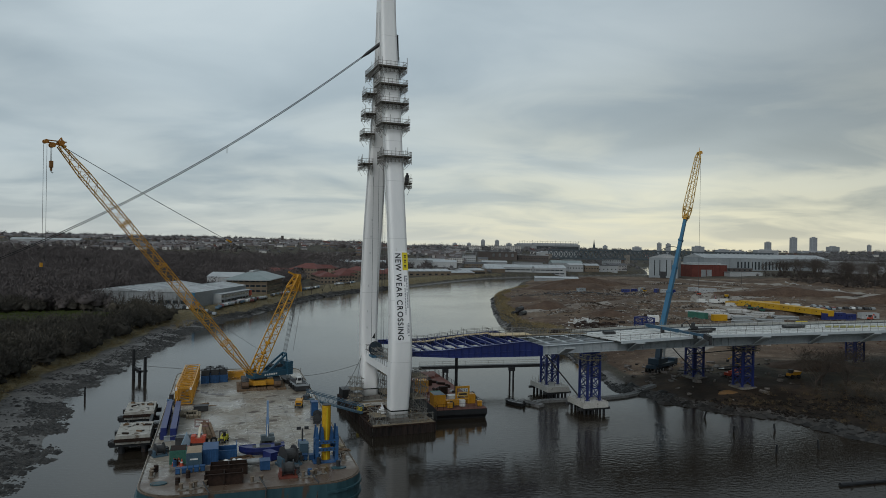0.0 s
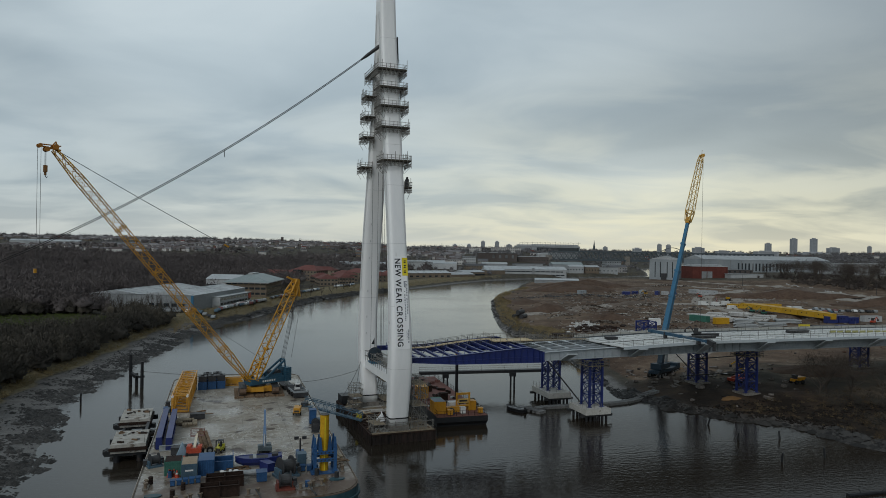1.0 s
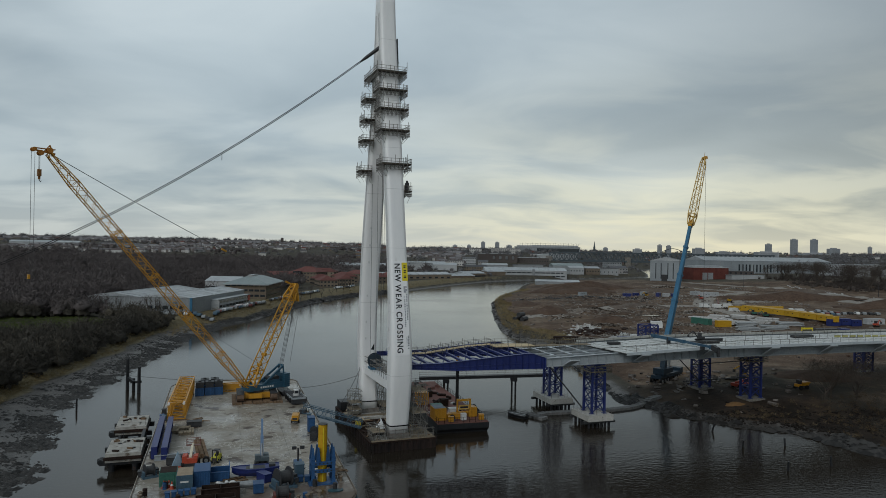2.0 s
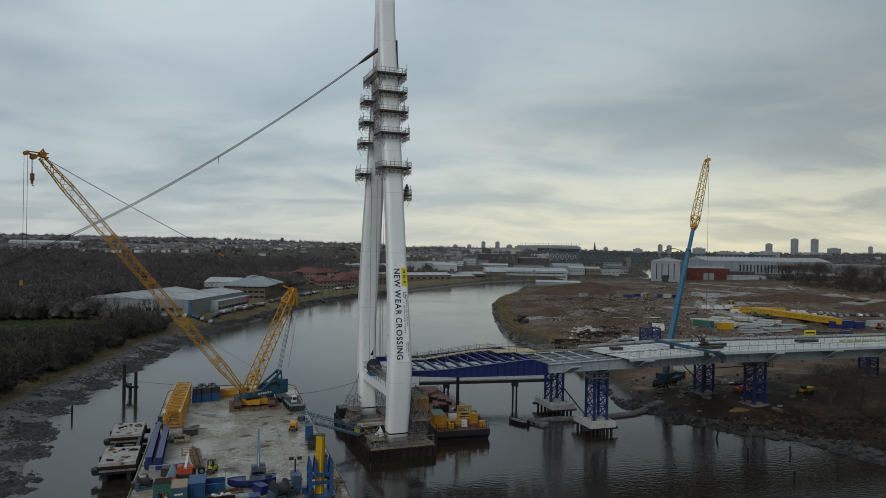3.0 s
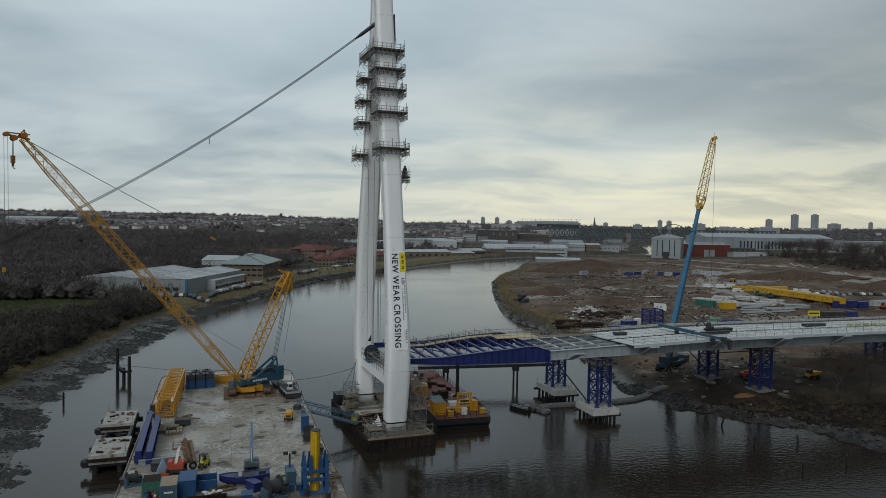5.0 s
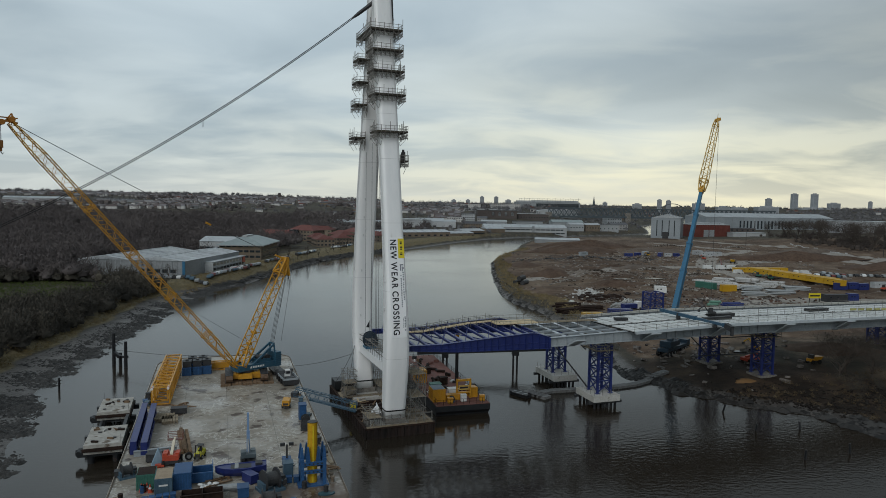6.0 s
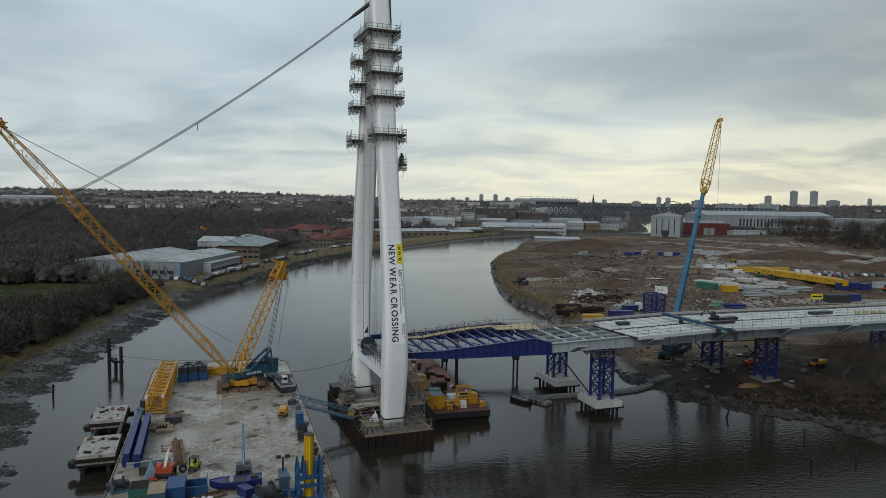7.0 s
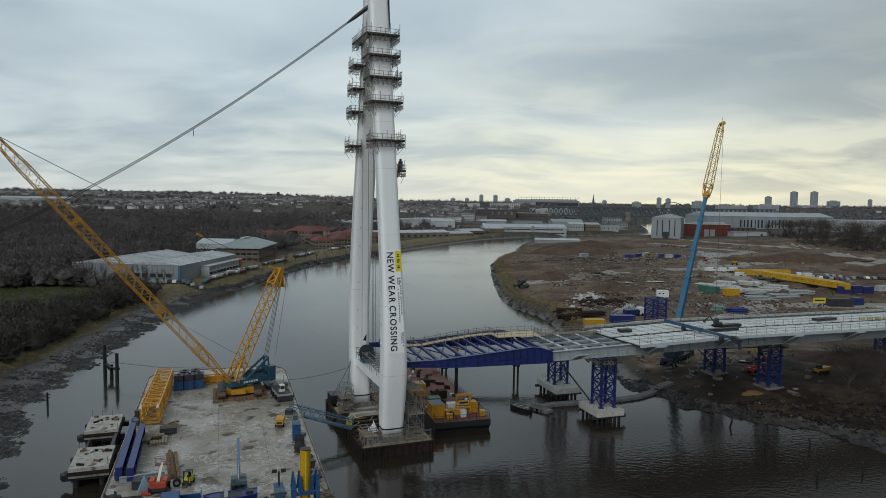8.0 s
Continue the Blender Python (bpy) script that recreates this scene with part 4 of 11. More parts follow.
NEAR_G, FAR_G = 4.0, 20.6
blue = thing("launching_girder", DECK, "ultramarine blue steel launching nose joined to the deck's end", "girder")
for n0 in (NEAR_G, FAR_G):
    g0 = 0.6 if n0 == NEAR_G else 0.2
    ss = [g0 + k * (30.0 - g0) / 24 for k in range(25)]
    web = Mesh().loft([[(s, n0 - 0.05, bottom_z(s)), (s, n0 + 0.05, bottom_z(s)), (s, n0 + 0.05, top_z(s)), (s, n0 - 0.05, top_z(s))] for s in ss])
    part("web", web, BLUE, blue)
    for edge_z in (top_z, bottom_z):
        part("flange", Mesh().loft([[(s, n0 - 0.3, edge_z(s) - 0.045), (s, n0 + 0.3, edge_z(s) - 0.045), (s, n0 + 0.3, edge_z(s) + 0.045), (s, n0 - 0.3, edge_z(s) + 0.045)] for s in ss]), BLUE, blue)
    for k in range(22):
        s = 1.0 + k * 1.35
        for side in (-1, 1):
            part("stiffener", Mesh().box((s, n0 + side * 0.16, (top_z(s) + bottom_z(s)) / 2), (0.07, 0.22, top_z(s) - bottom_z(s) - 0.12)), BLUE, blue)
    lip = [(s, bottom_z(s) + 0.38 * (top_z(s) - bottom_z(s))) for s in ss]
    part("long_stiffener", Mesh().loft([[(s, n0 - 0.16, z - 0.03), (s, n0 - 0.04, z - 0.03), (s, n0 - 0.04, z + 0.03), (s, n0 - 0.16, z + 0.03)] for s, z in lip]), BLUE, blue)
for k in range(13):
    s = 2.2 + k * 2.25
    z = min(top_z(s), 15.6) - 0.25
    part("cross_girder", Mesh().box((s, (NEAR_G + FAR_G) / 2, z), (0.45, FAR_G - NEAR_G - 0.3, 0.4)), BLUE, blue)
    if k < 12:
        s1 = s + 2.25
        br = Mesh()
        for q in range(3):
            y0 = NEAR_G + (FAR_G - NEAR_G) * q / 3
            y1 = NEAR_G + (FAR_G - NEAR_G) * (q + 1) / 3
            br.beam((s, y0, z - 0.1), (s1, y1, min(top_z(s1), 15.6) - 0.4), 0.16) if (k + q) % 2 else br.beam((s, y1, z - 0.1), (s1, y0, min(top_z(s1), 15.6) - 0.4), 0.16)
            br.beam((s, y1, z), (s, y1, z + 0.9), 0.09)
        part("plan_brace", br, BLUE, blue)
part("end_post", Mesh().box((30.1, NEAR_G, 14.1), (0.3, 0.8, 2.0)), BLUE, blue)

walk1 = thing("timber_walkway", DECK, "pale timber walkway with scaffold handrails along the girder", "walkway")
wk = [(1.5, 15.3, 0.0), (9, 15.6, -0.1), (14, 16.5, 0.0), (19, 16.9, 0.15), (24, 17.2, 0.15)]
wr = Mesh()
for (s0, n0, h0), (s1, n1, h1) in zip(wk, wk[1:]):
    za, zb = min(top_z(s0), 15.7) + 0.25 + h0, min(top_z(s1), 15.7) + 0.25 + h1
    for q in range(5):
        off = -0.52 + q * 0.26
        part("board", Mesh().beam((s0, n0 + off, za), (s1, n1 + off, zb + 0.004 * q), 0.24, 0.12), PALEBOARD, walk1)
    for side in (-0.7, 0.7):
        for h in (0.55, 1.1):
            wr.beam((s0, n0 + side, za + h), (s1, n1 + side, zb + h), 0.06)
        for k in range(4):
            t = k / 4
            p = Vector((s0, n0 + side, za)).lerp(Vector((s1, n1 + side, zb)), t)
            wr.beam(p - Vector((0, 0, 0.7)), p + Vector((0, 0, 1.15 + 0.5 * (k % 2))), 0.06)
part("handrail", wr, TUBE, walk1)
LAND = [(23.5, 13.6), (32.5, 13.6), (32.5, 17.6), (23.5, 17.6)]
for k in range(8):
    part("landing_board", Mesh().box((28.0, 13.85 + k * 0.5, 16.0), (9.0, 0.47, 0.14)), PALEBOARD, walk1, "pale new timber landing board")
lr = Mesh()
rail_run(lr, LAND, 16.0, r=0.03)
for px, py in posts_along(LAND, 1.5):
    lr.beam((px, py, 15.0), (px, py, 17.3), 0.06)
part("landing_rail", lr, TUBE, walk1)
walk2 = thing("board_walkway", DECK, "long grey scaffold walkway over the open deck steel", "walkway")
W2 = [(32.7, 14.8), (46.5, 14.8), (46.5, 16.6), (32.7, 16.6)]
for k in range(6):
    part("board", Mesh().box((39.6, 14.95 + k * 0.3, 15.75), (13.8, 0.28, 0.1)), BOARD, walk2)
lr = Mesh()
rail_run(lr, W2, 15.75, r=0.03)
for px, py in posts_along(W2, 1.6):
    lr.beam((px, py, 14.9), (px, py, 17.0), 0.06)
part("handrail", lr, TUBE, walk2)

DULLKERB = surf("pale_upstand", (0.40, 0.40, 0.37), (0.54, 0.54, 0.50), 0.75, 0.2, 2, 0.05)
S0, S1, SLAB0 = 30.4, 186.0, 46.5
grey = thing("bridge_deck", DECK, "grey steel deck girders carrying pale concrete slab panels", "bridge deck")
EDGE0, EDGE1 = 1.0, 21.6


def slab_z(n):
    return 16.62 - (n - EDGE0) * 0.040


def drop(s):
    """How far the deck lies lower towards the pylon."""
    return 0.035 * min(0.0, s - 66.0)


STATIONS = [S0, 38.0, SLAB0, 56.0, 66.0, 96.0, 126.0, 156.0, S1]
# paler copy of the grey steel; light on its faces is painted in
LITGREY = surf("lit_grey_steel_paint", (0.36, 0.40, 0.42), (0.46, 0.50, 0.52), 0.45, 0.2, 2, 0.03)


def run(n0, w, z0, z1, ss):
    """A bar along the deck, w wide, between two heights that follow the stations."""
    return Mesh().loft([[(q, n0 - w / 2, z0(q)), (q, n0 + w / 2, z0(q)), (q, n0 + w / 2, z1(q)), (q, n0 - w / 2, z1(q))] for q in ss])


def soffit(s):
    return 13.9 + 0.014 * min(0.0, s - 66.0)


for n0 in (NEAR_G, 20.0):
    def crown(q, n0=n0):
        return slab_z(n0) - 0.26 + drop(q)

    part("main_girder", run(n0, 0.12, soffit, crown, STATIONS), GREYSTEEL, grey)
    part("flange", run(n0, 0.8, lambda q: crown(q) - 0.04, lambda q: crown(q) + 0.04, STATIONS), GREYSTEEL, grey)
    part("flange", run(n0, 0.9, lambda q: soffit(q) - 0.05, lambda q: soffit(q) + 0.05, STATIONS), GREYSTEEL, grey)
    for k in range(24):
        q = S0 + 1.2 + k * 2.0
        part("stiffener", Mesh().box((q, n0 - 0.16, (soffit(q) + crown(q)) / 2), (0.05, 0.22, crown(q) - soffit(q) - 0.12)), GREYSTEEL, grey)
for k in range(39):
    s = S0 + 0.4 + k * 4.0
    part("cross_girder", Mesh().box((s, 12.0, 15.1 + drop(s)), (0.5, 15.9, 1.1)), GREYSTEEL, grey)
    if k < 6:
        part("cross_flange", Mesh().box((s, 12.0, 15.68 + drop(s)), (0.75, 15.9, 0.06)), LITGREY, grey)
for n0 in (8.0, 12.0, 16.0):
    part("stringer", run(n0, 0.35, lambda q: slab_z(n0) - 0.65 + drop(q), lambda q: slab_z(n0) - 0.35 + drop(q), [S0, 38.0, SLAB0 + 4]), GREYSTEEL, grey)
for k in range(10):
    s = 34.8 + k * 16.08
    zt, zb = slab_z(EDGE0) - 0.42 + drop(s), soffit(s)
    wing = [(NEAR_G + 0.5, zb - 0.42, 0.34, 0.75), (EDGE0 + 1.2, zb + 0.40 * (zt - zb), 0.30, 0.95), (EDGE0 - 0.5, zt - 0.25, 0.26, 1.05)]
    part("bracket", Mesh().loft([[(s - e, n_, z_), (s + e, n_, z_), (s + e, n_, z_ + h_), (s - e, n_, z_ + h_)] for n_, z_, h_, e in wing]), LITGREY, grey, "grey cantilever bracket painted pale for its lit faces")
DECKST = [q for q in STATIONS if q >= SLAB0]
part("edge_beam", run(EDGE0 - 0.12, 0.2, lambda q: slab_z(EDGE0) - 0.46 + drop(q), lambda q: slab_z(EDGE0) + 0.10 + drop(q), DECKST), LITGREY, grey)
part("edge_beam", run(EDGE1 + 0.12, 0.2, lambda q: slab_z(EDGE1) - 0.35 + drop(q), lambda q: slab_z(EDGE1) + 0.15 + drop(q), DECKST), GREYSTEEL, grey)
part("kerb", run(EDGE1 - 0.2, 0.16, lambda q: slab_z(EDGE1) + 0.2 + drop(q), lambda q: slab_z(EDGE1) + 0.7 + drop(q), DECKST), DULLKERB, grey, "pale concrete upstand along the far edge")

# odds and ends lying on the caisson
rc = random.Random(83)
for k in range(46):
    x, y = (rc.uniform(CX0 + 0.4, CX1 - 0.4), rc.uniform(CY0 + 0.2, CY1 - 0.8))
    if abs(x) < 2.4 and (-2 < y < 3.4 or 18 < y < 23.6):
        continue
    lng, kind_ = rc.uniform(0.8, 3.2), rc.choice((("scaffold_tube", TUBE, "loose grey scaffold tube on the caisson"), ("timber_plank", TIMBER, "loose brown plank on the caisson"), ("timber_plank", BOARD, "loose weathered board on the caisson")))
    ob_ = thing(kind_[0], PYL @ pose(x, y, 2.02 + rc.uniform(0, 0.1), 0, rc.uniform(-4, 4), rc.choice((0, 90, 20, 70)) + rc.uniform(-12, 12)), kind_[2], "tube" if kind_[1] == TUBE else "plank", "loose gear on the caisson")
    part("length", Mesh().box((0, 0, 0), (lng, 0.24 if kind_[1] != TUBE else 0.08, 0.08)), kind_[1], ob_)

# lines that hang between the legs
for k, (x, y0, y1, z1) in enumerate(((0.4, 12.6, 13.2, 50.5), (-0.5, 14.4, 15.0, 50.5), (0.9, 15.6, 16.4, 56.5), (-1.0, 16.8, 17.4, 50.2), (0.1, 13.6, 14.0, 57.0))):
    hl = thing("hanging_line", PYL, "thin dark line hanging between the pylon's legs", "rope", "lines between the pylon legs")
    part("line", Mesh().tube((x, y0, 11.6), (x, y1, z1), 0.035, n=4), ROPE, hl)


# ---------------------------------------------------------------- the big crane barge
DK = 4.9                                        # height of its deck over the water
BARGE = pose(-22.74, 82.59, 0, 0, 0, 18)         # x: to starboard, y: along the barge from its near end


def outline(hw, length, corner, near=0.0, step=6):
    pts = []
    for cx, cy, a0 in ((hw - corner, near + corner, -90), (hw - corner, length - corner, 0), (-hw + corner, length - corner, 90), (-hw + corner, near + corner, 180)):
        for k in range(step + 1):
            a = radians(a0 + 90 * k / step)
            pts.append((cx + corner * math.cos(a), cy + corner * math.sin(a)))
    return pts


def node_deck():
    m = surf("wet_barge_deck", (0.170, 0.146, 0.114), (0.290, 0.258, 0.210), 0.45, 0.12, 1.1, 0.06, wear=(0.075, 0.048, 0.032), wear_at=0.60)
    n, l = m.node_tree.nodes, m.node_tree.links
    bsdf = n["Principled BSDF"]
    co = n.new("ShaderNodeTexCoord")
    # bare scratches and drying puddle rims
    v = n.new("ShaderNodeTexVoronoi")
    v.feature, v.inputs["Scale"].default_value = "DISTANCE_TO_EDGE", 0.24
    d = n.new("ShaderNodeTexNoise")
    d.inputs["Scale"].default_value, d.inputs["Detail"].default_value = 0.5, 5
    l.new(co.outputs["Object"], d.inputs["Vector"])
    mixv = n.new("ShaderNodeMix")
    mixv.data_type = "VECTOR"
    mixv.inputs[0].default_value = 0.45
    l.new(co.outputs["Object"], mixv.inputs[4])
    sc = n.new("ShaderNodeVectorMath")
    sc.operation = "SCALE"
    sc.inputs["Scale"].default_value = 12.0
    l.new(d.outputs["Color"], sc.inputs[0])
    l.new(sc.outputs[0], mixv.inputs[5])
    l.new(mixv.outputs[1], v.inputs["Vector"])
    r = n.new("ShaderNodeValToRGB")
    r.color_ramp.elements[0].position, r.color_ramp.elements[1].position = 0.0, 0.030
    r.color_ramp.elements[0].color, r.color_ramp.elements[1].color = (0.95, 0.95, 0.95, 1), (0, 0, 0, 1)
    l.new(v.outputs["Distance"], r.inputs[0])
    mx = n.new("ShaderNodeMix")
    mx.data_type = "RGBA"
    old = bsdf.inputs["Base Color"].links[0].from_socket
    l.new(r.outputs[0], mx.inputs[0])
    l.new(old, mx.inputs[6])
    mx.inputs[7].default_value = (0.46, 0.44, 0.39, 1)

    def blend(fac, under, colour):
        k = n.new("ShaderNodeMix")
        k.data_type = "RGBA"
        l.new(fac, k.inputs[0])
        l.new(under, k.inputs[6])
        k.inputs[7].default_value = (*colour, 1)
        return k.outputs[2]

    def spots(sx, sy, scale, lo, hi, detail=4, shift=0.0):
        mp = n.new("ShaderNodeMapping")
        mp.inputs["Scale"].default_value = (sx, sy, 1)
        mp.inputs["Location"].default_value = (shift, 2 * shift, 0)
        l.new(co.outputs["Object"], mp.inputs[0])
        t = n.new("ShaderNodeTexNoise")
        t.inputs["Scale"].default_value, t.inputs["Detail"].default_value = scale, detail
        l.new(mp.outputs[0], t.inputs["Vector"])
        q = n.new("ShaderNodeMapRange")
        q.inputs["From Min"].default_value, q.inputs["From Max"].default_value = lo, hi
        l.new(t.outputs["Fac"], q.inputs["Value"])
        return q.outputs[0], t.outputs["Fac"]

    # pale dried streaks along the deck's stiffeners, dark oil stains
    col = blend(spots(0.7, 1.6, 0.9, 0.66, 0.70)[0], mx.outputs[2], (0.37, 0.355, 0.32))
    col = blend(spots(2.2, 0.5, 0.8, 0.66, 0.70, shift=7.0)[0], col, (0.36, 0.34, 0.30))
    col = blend(spots(1, 1, 0.33, 0.63, 0.67, 6, 3.0)[0], col, (0.060, 0.040, 0.028))
    # rust-brown working area at the near end
    xyz = n.new("ShaderNodeSeparateXYZ")
    l.new(co.outputs["Object"], xyz.inputs[0])
    ragged = n.new("ShaderNodeMath")
    ragged.operation = "MULTIPLY_ADD"
    l.new(spots(1, 1, 0.5, 0, 1, 6, 5.0)[1], ragged.inputs[0])
    ragged.inputs[1].default_value = 26.0
    l.new(xyz.outputs[1], ragged.inputs[2])
    zone = n.new("ShaderNodeMapRange")
    zone.inputs["From Min"].default_value, zone.inputs["From Max"].default_value = 26.0, 19.0
    zone.inputs["To Max"].default_value = 0.85
    l.new(ragged.outputs[0], zone.inputs["Value"])
    col = blend(zone.outputs[0], col, (0.088, 0.056, 0.038))
    l.new(col, bsdf.inputs["Base Color"])
    p = n.new("ShaderNodeTexNoise")
    p.inputs["Scale"].default_value, p.inputs["Detail"].default_value = 0.16, 4
    l.new(co.outputs["Object"], p.inputs["Vector"])
    pr = n.new("ShaderNodeMapRange")
    pr.inputs["From Min"].default_value, pr.inputs["From Max"].default_value = 0.42, 0.58
    pr.inputs["To Min"].default_value, pr.inputs["To Max"].default_value = 0.26, 0.66
    l.new(p.outputs["Fac"], pr.inputs["Value"])
    l.new(pr.outputs[0], bsdf.inputs["Roughness"])
    return m


barge = thing("deck_barge", BARGE, "large teal-hulled flat deck barge with a wet grey deck", "barge")
HW, LEN = 13.65, 82.0
hull = Mesh()
rings = []
for z, grow in ((-2.0, -2.2), (0.2, -0.9), (1.6, -0.15), (2.4, 0.0), (DK - 0.12, 0.0)):
    rings.append([(x * (1 + grow / HW * 0.25), y if y > 10 else y - grow * (1 - max(0, y) / 10), z) for x, y in outline(HW, LEN, 5.0)])
hull_ob = part("hull", hull.loft(rings), TEAL, barge, "weathered teal painted hull", smooth=False)
for z in (2.35, 3.75):
    band = Mesh()
    for (x0, y0), (x1, y1) in zip(outline(HW + 0.1, LEN + 0.1, 5.0, -0.1), outline(HW + 0.1, LEN + 0.1, 5.0, -0.1)[1:]):
        band.beam((x0, y0, z), (x1, y1, z), 0.3, 0.28)
    part("rubbing_strake", band, TEAL, hull_ob)
part("deck_plating", Mesh().prism(outline(HW - 0.02, LEN - 0.02, 5.0), DK - 0.12, DK), node_deck(), barge, "wet stained grey deck")
BITTEDGE = surf("stained_edge", (0.07, 0.055, 0.042), (0.17, 0.14, 0.11), 0.7, 0.4, 2, 0.1)
coam = Mesh()
edge = outline(HW - 0.2, LEN - 0.2, 5.0, 0.2)
for (x0, y0), (x1, y1) in zip(edge, edge[1:] + edge[:1]):
    coam.beam((x0, y0, DK + 0.05), (x1, y1, DK + 0.05), 0.14, 0.11)
part("deck_edge_bar", coam, BITTEDGE, barge, "stained deck edge bar")
seam = surf("deck_seam", (0.09, 0.078, 0.063), (0.16, 0.145, 0.125), 0.6)
for x in (-6.8, 0.0, 6.8):
    part("deck_seam", Mesh().box((x, 41, DK + 0.006), (0.05, 76, 0.012)), seam, barge)
for y in (14, 27, 40, 53):
    part("deck_seam", Mesh().box((0, y, DK + 0.006), (26.6, 0.05, 0.012)), seam, barge)
for x, y, r in ((-11.2, 5.0, 0.8), (11.0, 5.4, 0.8)):
    part("fairlead_pad", Mesh().prism([(x + r * 1.25 * math.cos(a * math.pi / 8), y + r * 0.75 * math.sin(a * math.pi / 8)) for a in range(16)], DK, DK + 0.14), TEAL, barge, "raised teal pad")


def at(x, y, rz=0.0, z=DK):
    return BARGE @ pose(x, y, z, 0, 0, rz)


BITT = surf("stained_bitt", (0.12, 0.09, 0.065), (0.24, 0.20, 0.155), 0.8, 0.6, 4, 0.1)


def bollard():
    ob = thing("mooring_bollard", at(-7.9, 2.2), "pair of stained steel mooring bollards on a low base", "bollard", "mooring bollards on the barge")
    part("base", Mesh().box((0, 0, 0.06), (1.9, 0.7, 0.12)), DKCONC, ob)
    for x in (-0.55, 0.55):
        part("bitt", Mesh().tube((x, 0, 0.1), (x, 0, 0.7), 0.2, n=12).tube((x, 0, 0.7), (x, 0, 0.8), 0.29, n=12), BITT, ob, smooth=False)
    return ob


bol = bollard()
for x, y, rz in ((-6.3, 2.6, 0), (6.6, 2.9, 0), (8.2, 3.6, 10), (12.2, 9.0, 90), (12.6, 20, 90), (12.6, 64, 90), (-12.6, 31, 90), (-12.6, 47, 90), (-12.7, 62, 90), (0.3, 2.6, 0), (-12.3, 8.5, 90)):
    copy_thing(bol, at(x, y, rz))


def corrugated(name, m, w, d, h, material, label, category, roof=None, label_bar=False, group=""):
    """A shipping container with ribbed walls, corner posts and doors."""
    ob = thing(name, m, label, category, group)
    body = Mesh().box((0, 0, h / 2 + 0.05), (w - 0.06, d - 0.06, h - 0.1))
    part("body", body, material, ob)
    ribs = Mesh()
    for k in range(int(w / 0.3)):
        x = -w / 2 + 0.25 + k * 0.3
        if x < w / 2 - 0.15:
            for y in (-d / 2 + 0.02, d / 2 - 0.02):
                ribs.box((x, y, h / 2 + 0.05), (0.14, 0.08, h - 0.35))
    for k in range(int(d / 0.3)):
        y = -d / 2 + 0.25 + k * 0.3
        if y < d / 2 - 0.15:
            for x in (-w / 2 + 0.02, w / 2 - 0.02):
                ribs.box((x, y, h / 2 + 0.05), (0.08, 0.14, h - 0.35))
    part("ribbed_wall", ribs, material, ob)
    frame_m = Mesh()
    for x in (-w / 2 + 0.06, w / 2 - 0.06):
        for y in (-d / 2 + 0.06, d / 2 - 0.06):
            frame_m.box((x, y, h / 2), (0.14, 0.14, h))
    for z in (0.08, h - 0.04):
        for y in (-d / 2 + 0.06, d / 2 - 0.06):
            frame_m.box((0, y, z), (w - 0.2, 0.13, 0.14))
        for x in (-w / 2 + 0.06, w / 2 - 0.06):
            frame_m.box((x, 0, z), (0.13, d - 0.2, 0.14))
    part("corner_frame", frame_m, material, ob)
    part("roof", Mesh().box((0, 0, h + 0.02), (w - 0.1, d - 0.1, 0.06)), roof or material, ob)
    if label_bar:
        part("label_bar", Mesh().box((0, -d / 2 - 0.035, h * 0.6), (w * 0.5, 0.02, 0.2)), WHITEBOX, ob, "plain pale bar")
    return ob


GREYBLUE = surf("grey_blue_paint", (0.045, 0.085, 0.12), (0.07, 0.12, 0.16), 0.5, 0.3, 3, 0.05, wear=RUST, wear_at=0.68)
corrugated("shipping_container", at(-9.45, 13.7), 2.1, 2.6, 1.8, GREEN, "small teal-green steel container with a rusty roof on the barge deck", "container", roof=RUSTY, group="containers on the barge deck")
corrugated("shipping_container", at(-7.35, 11.9), 1.95, 3.4, 1.95, GREYBLUE, "small grey-blue steel container with a pale brown roof", "container", roof=surf("sandy_roof", (0.26, 0.20, 0.14), (0.36, 0.29, 0.21), 0.8, 0.5, 3, 0.1), label_bar=True, group="containers on the barge deck")
corrugated("shipping_container", at(-5.3, 12.9), 2.0, 3.6, 2.0, MIDBLUE, "bright blue steel container on the barge deck", "container", group="containers on the barge deck")


def skip(m):
    ob = thing("open_skip", m, "blue open-topped steel cargo basket on the barge deck", "skip")
    sides = Mesh()
    w, d, h = 2.4, 2.2, 1.2
    for y in (-d / 2, d / 2):
        sides.box((0, y, h / 2 + 0.1), (w, 0.1, h))
    for x in (-w / 2, w / 2):
        sides.box((x, 0, h / 2 + 0.1), (0.1, d, h))
    part("side_wall", sides, MIDBLUE, ob)
    part("bottom", Mesh().box((0, 0, 0.1), (w, d, 0.12)), MIDBLUE, ob)
    rib = Mesh()
    for k in range(6):
        rib.box((-w / 2 + 0.1 + k * (w - 0.2) / 5, -d / 2 - 0.08, h / 2 + 0.1), (0.12, 0.08, h))
    rib.box((0, -d / 2 - 0.08, h + 0.05), (w, 0.12, 0.14)).box((0, d / 2 + 0.08, h + 0.05), (w, 0.12, 0.14))
    for x in (-w / 2, w / 2):
        rib.beam((x, -d / 2, h + 0.1), (x, -d / 2, h + 0.75), 0.09).beam((x, d / 2, h + 0.1), (x, d / 2, h + 0.75), 0.09).beam((x, -d / 2, h + 0.75), (x, d / 2, h + 0.75), 0.09)
    part("frame", rib, MIDBLUE, ob)


skip(at(-3.1, 13.8))


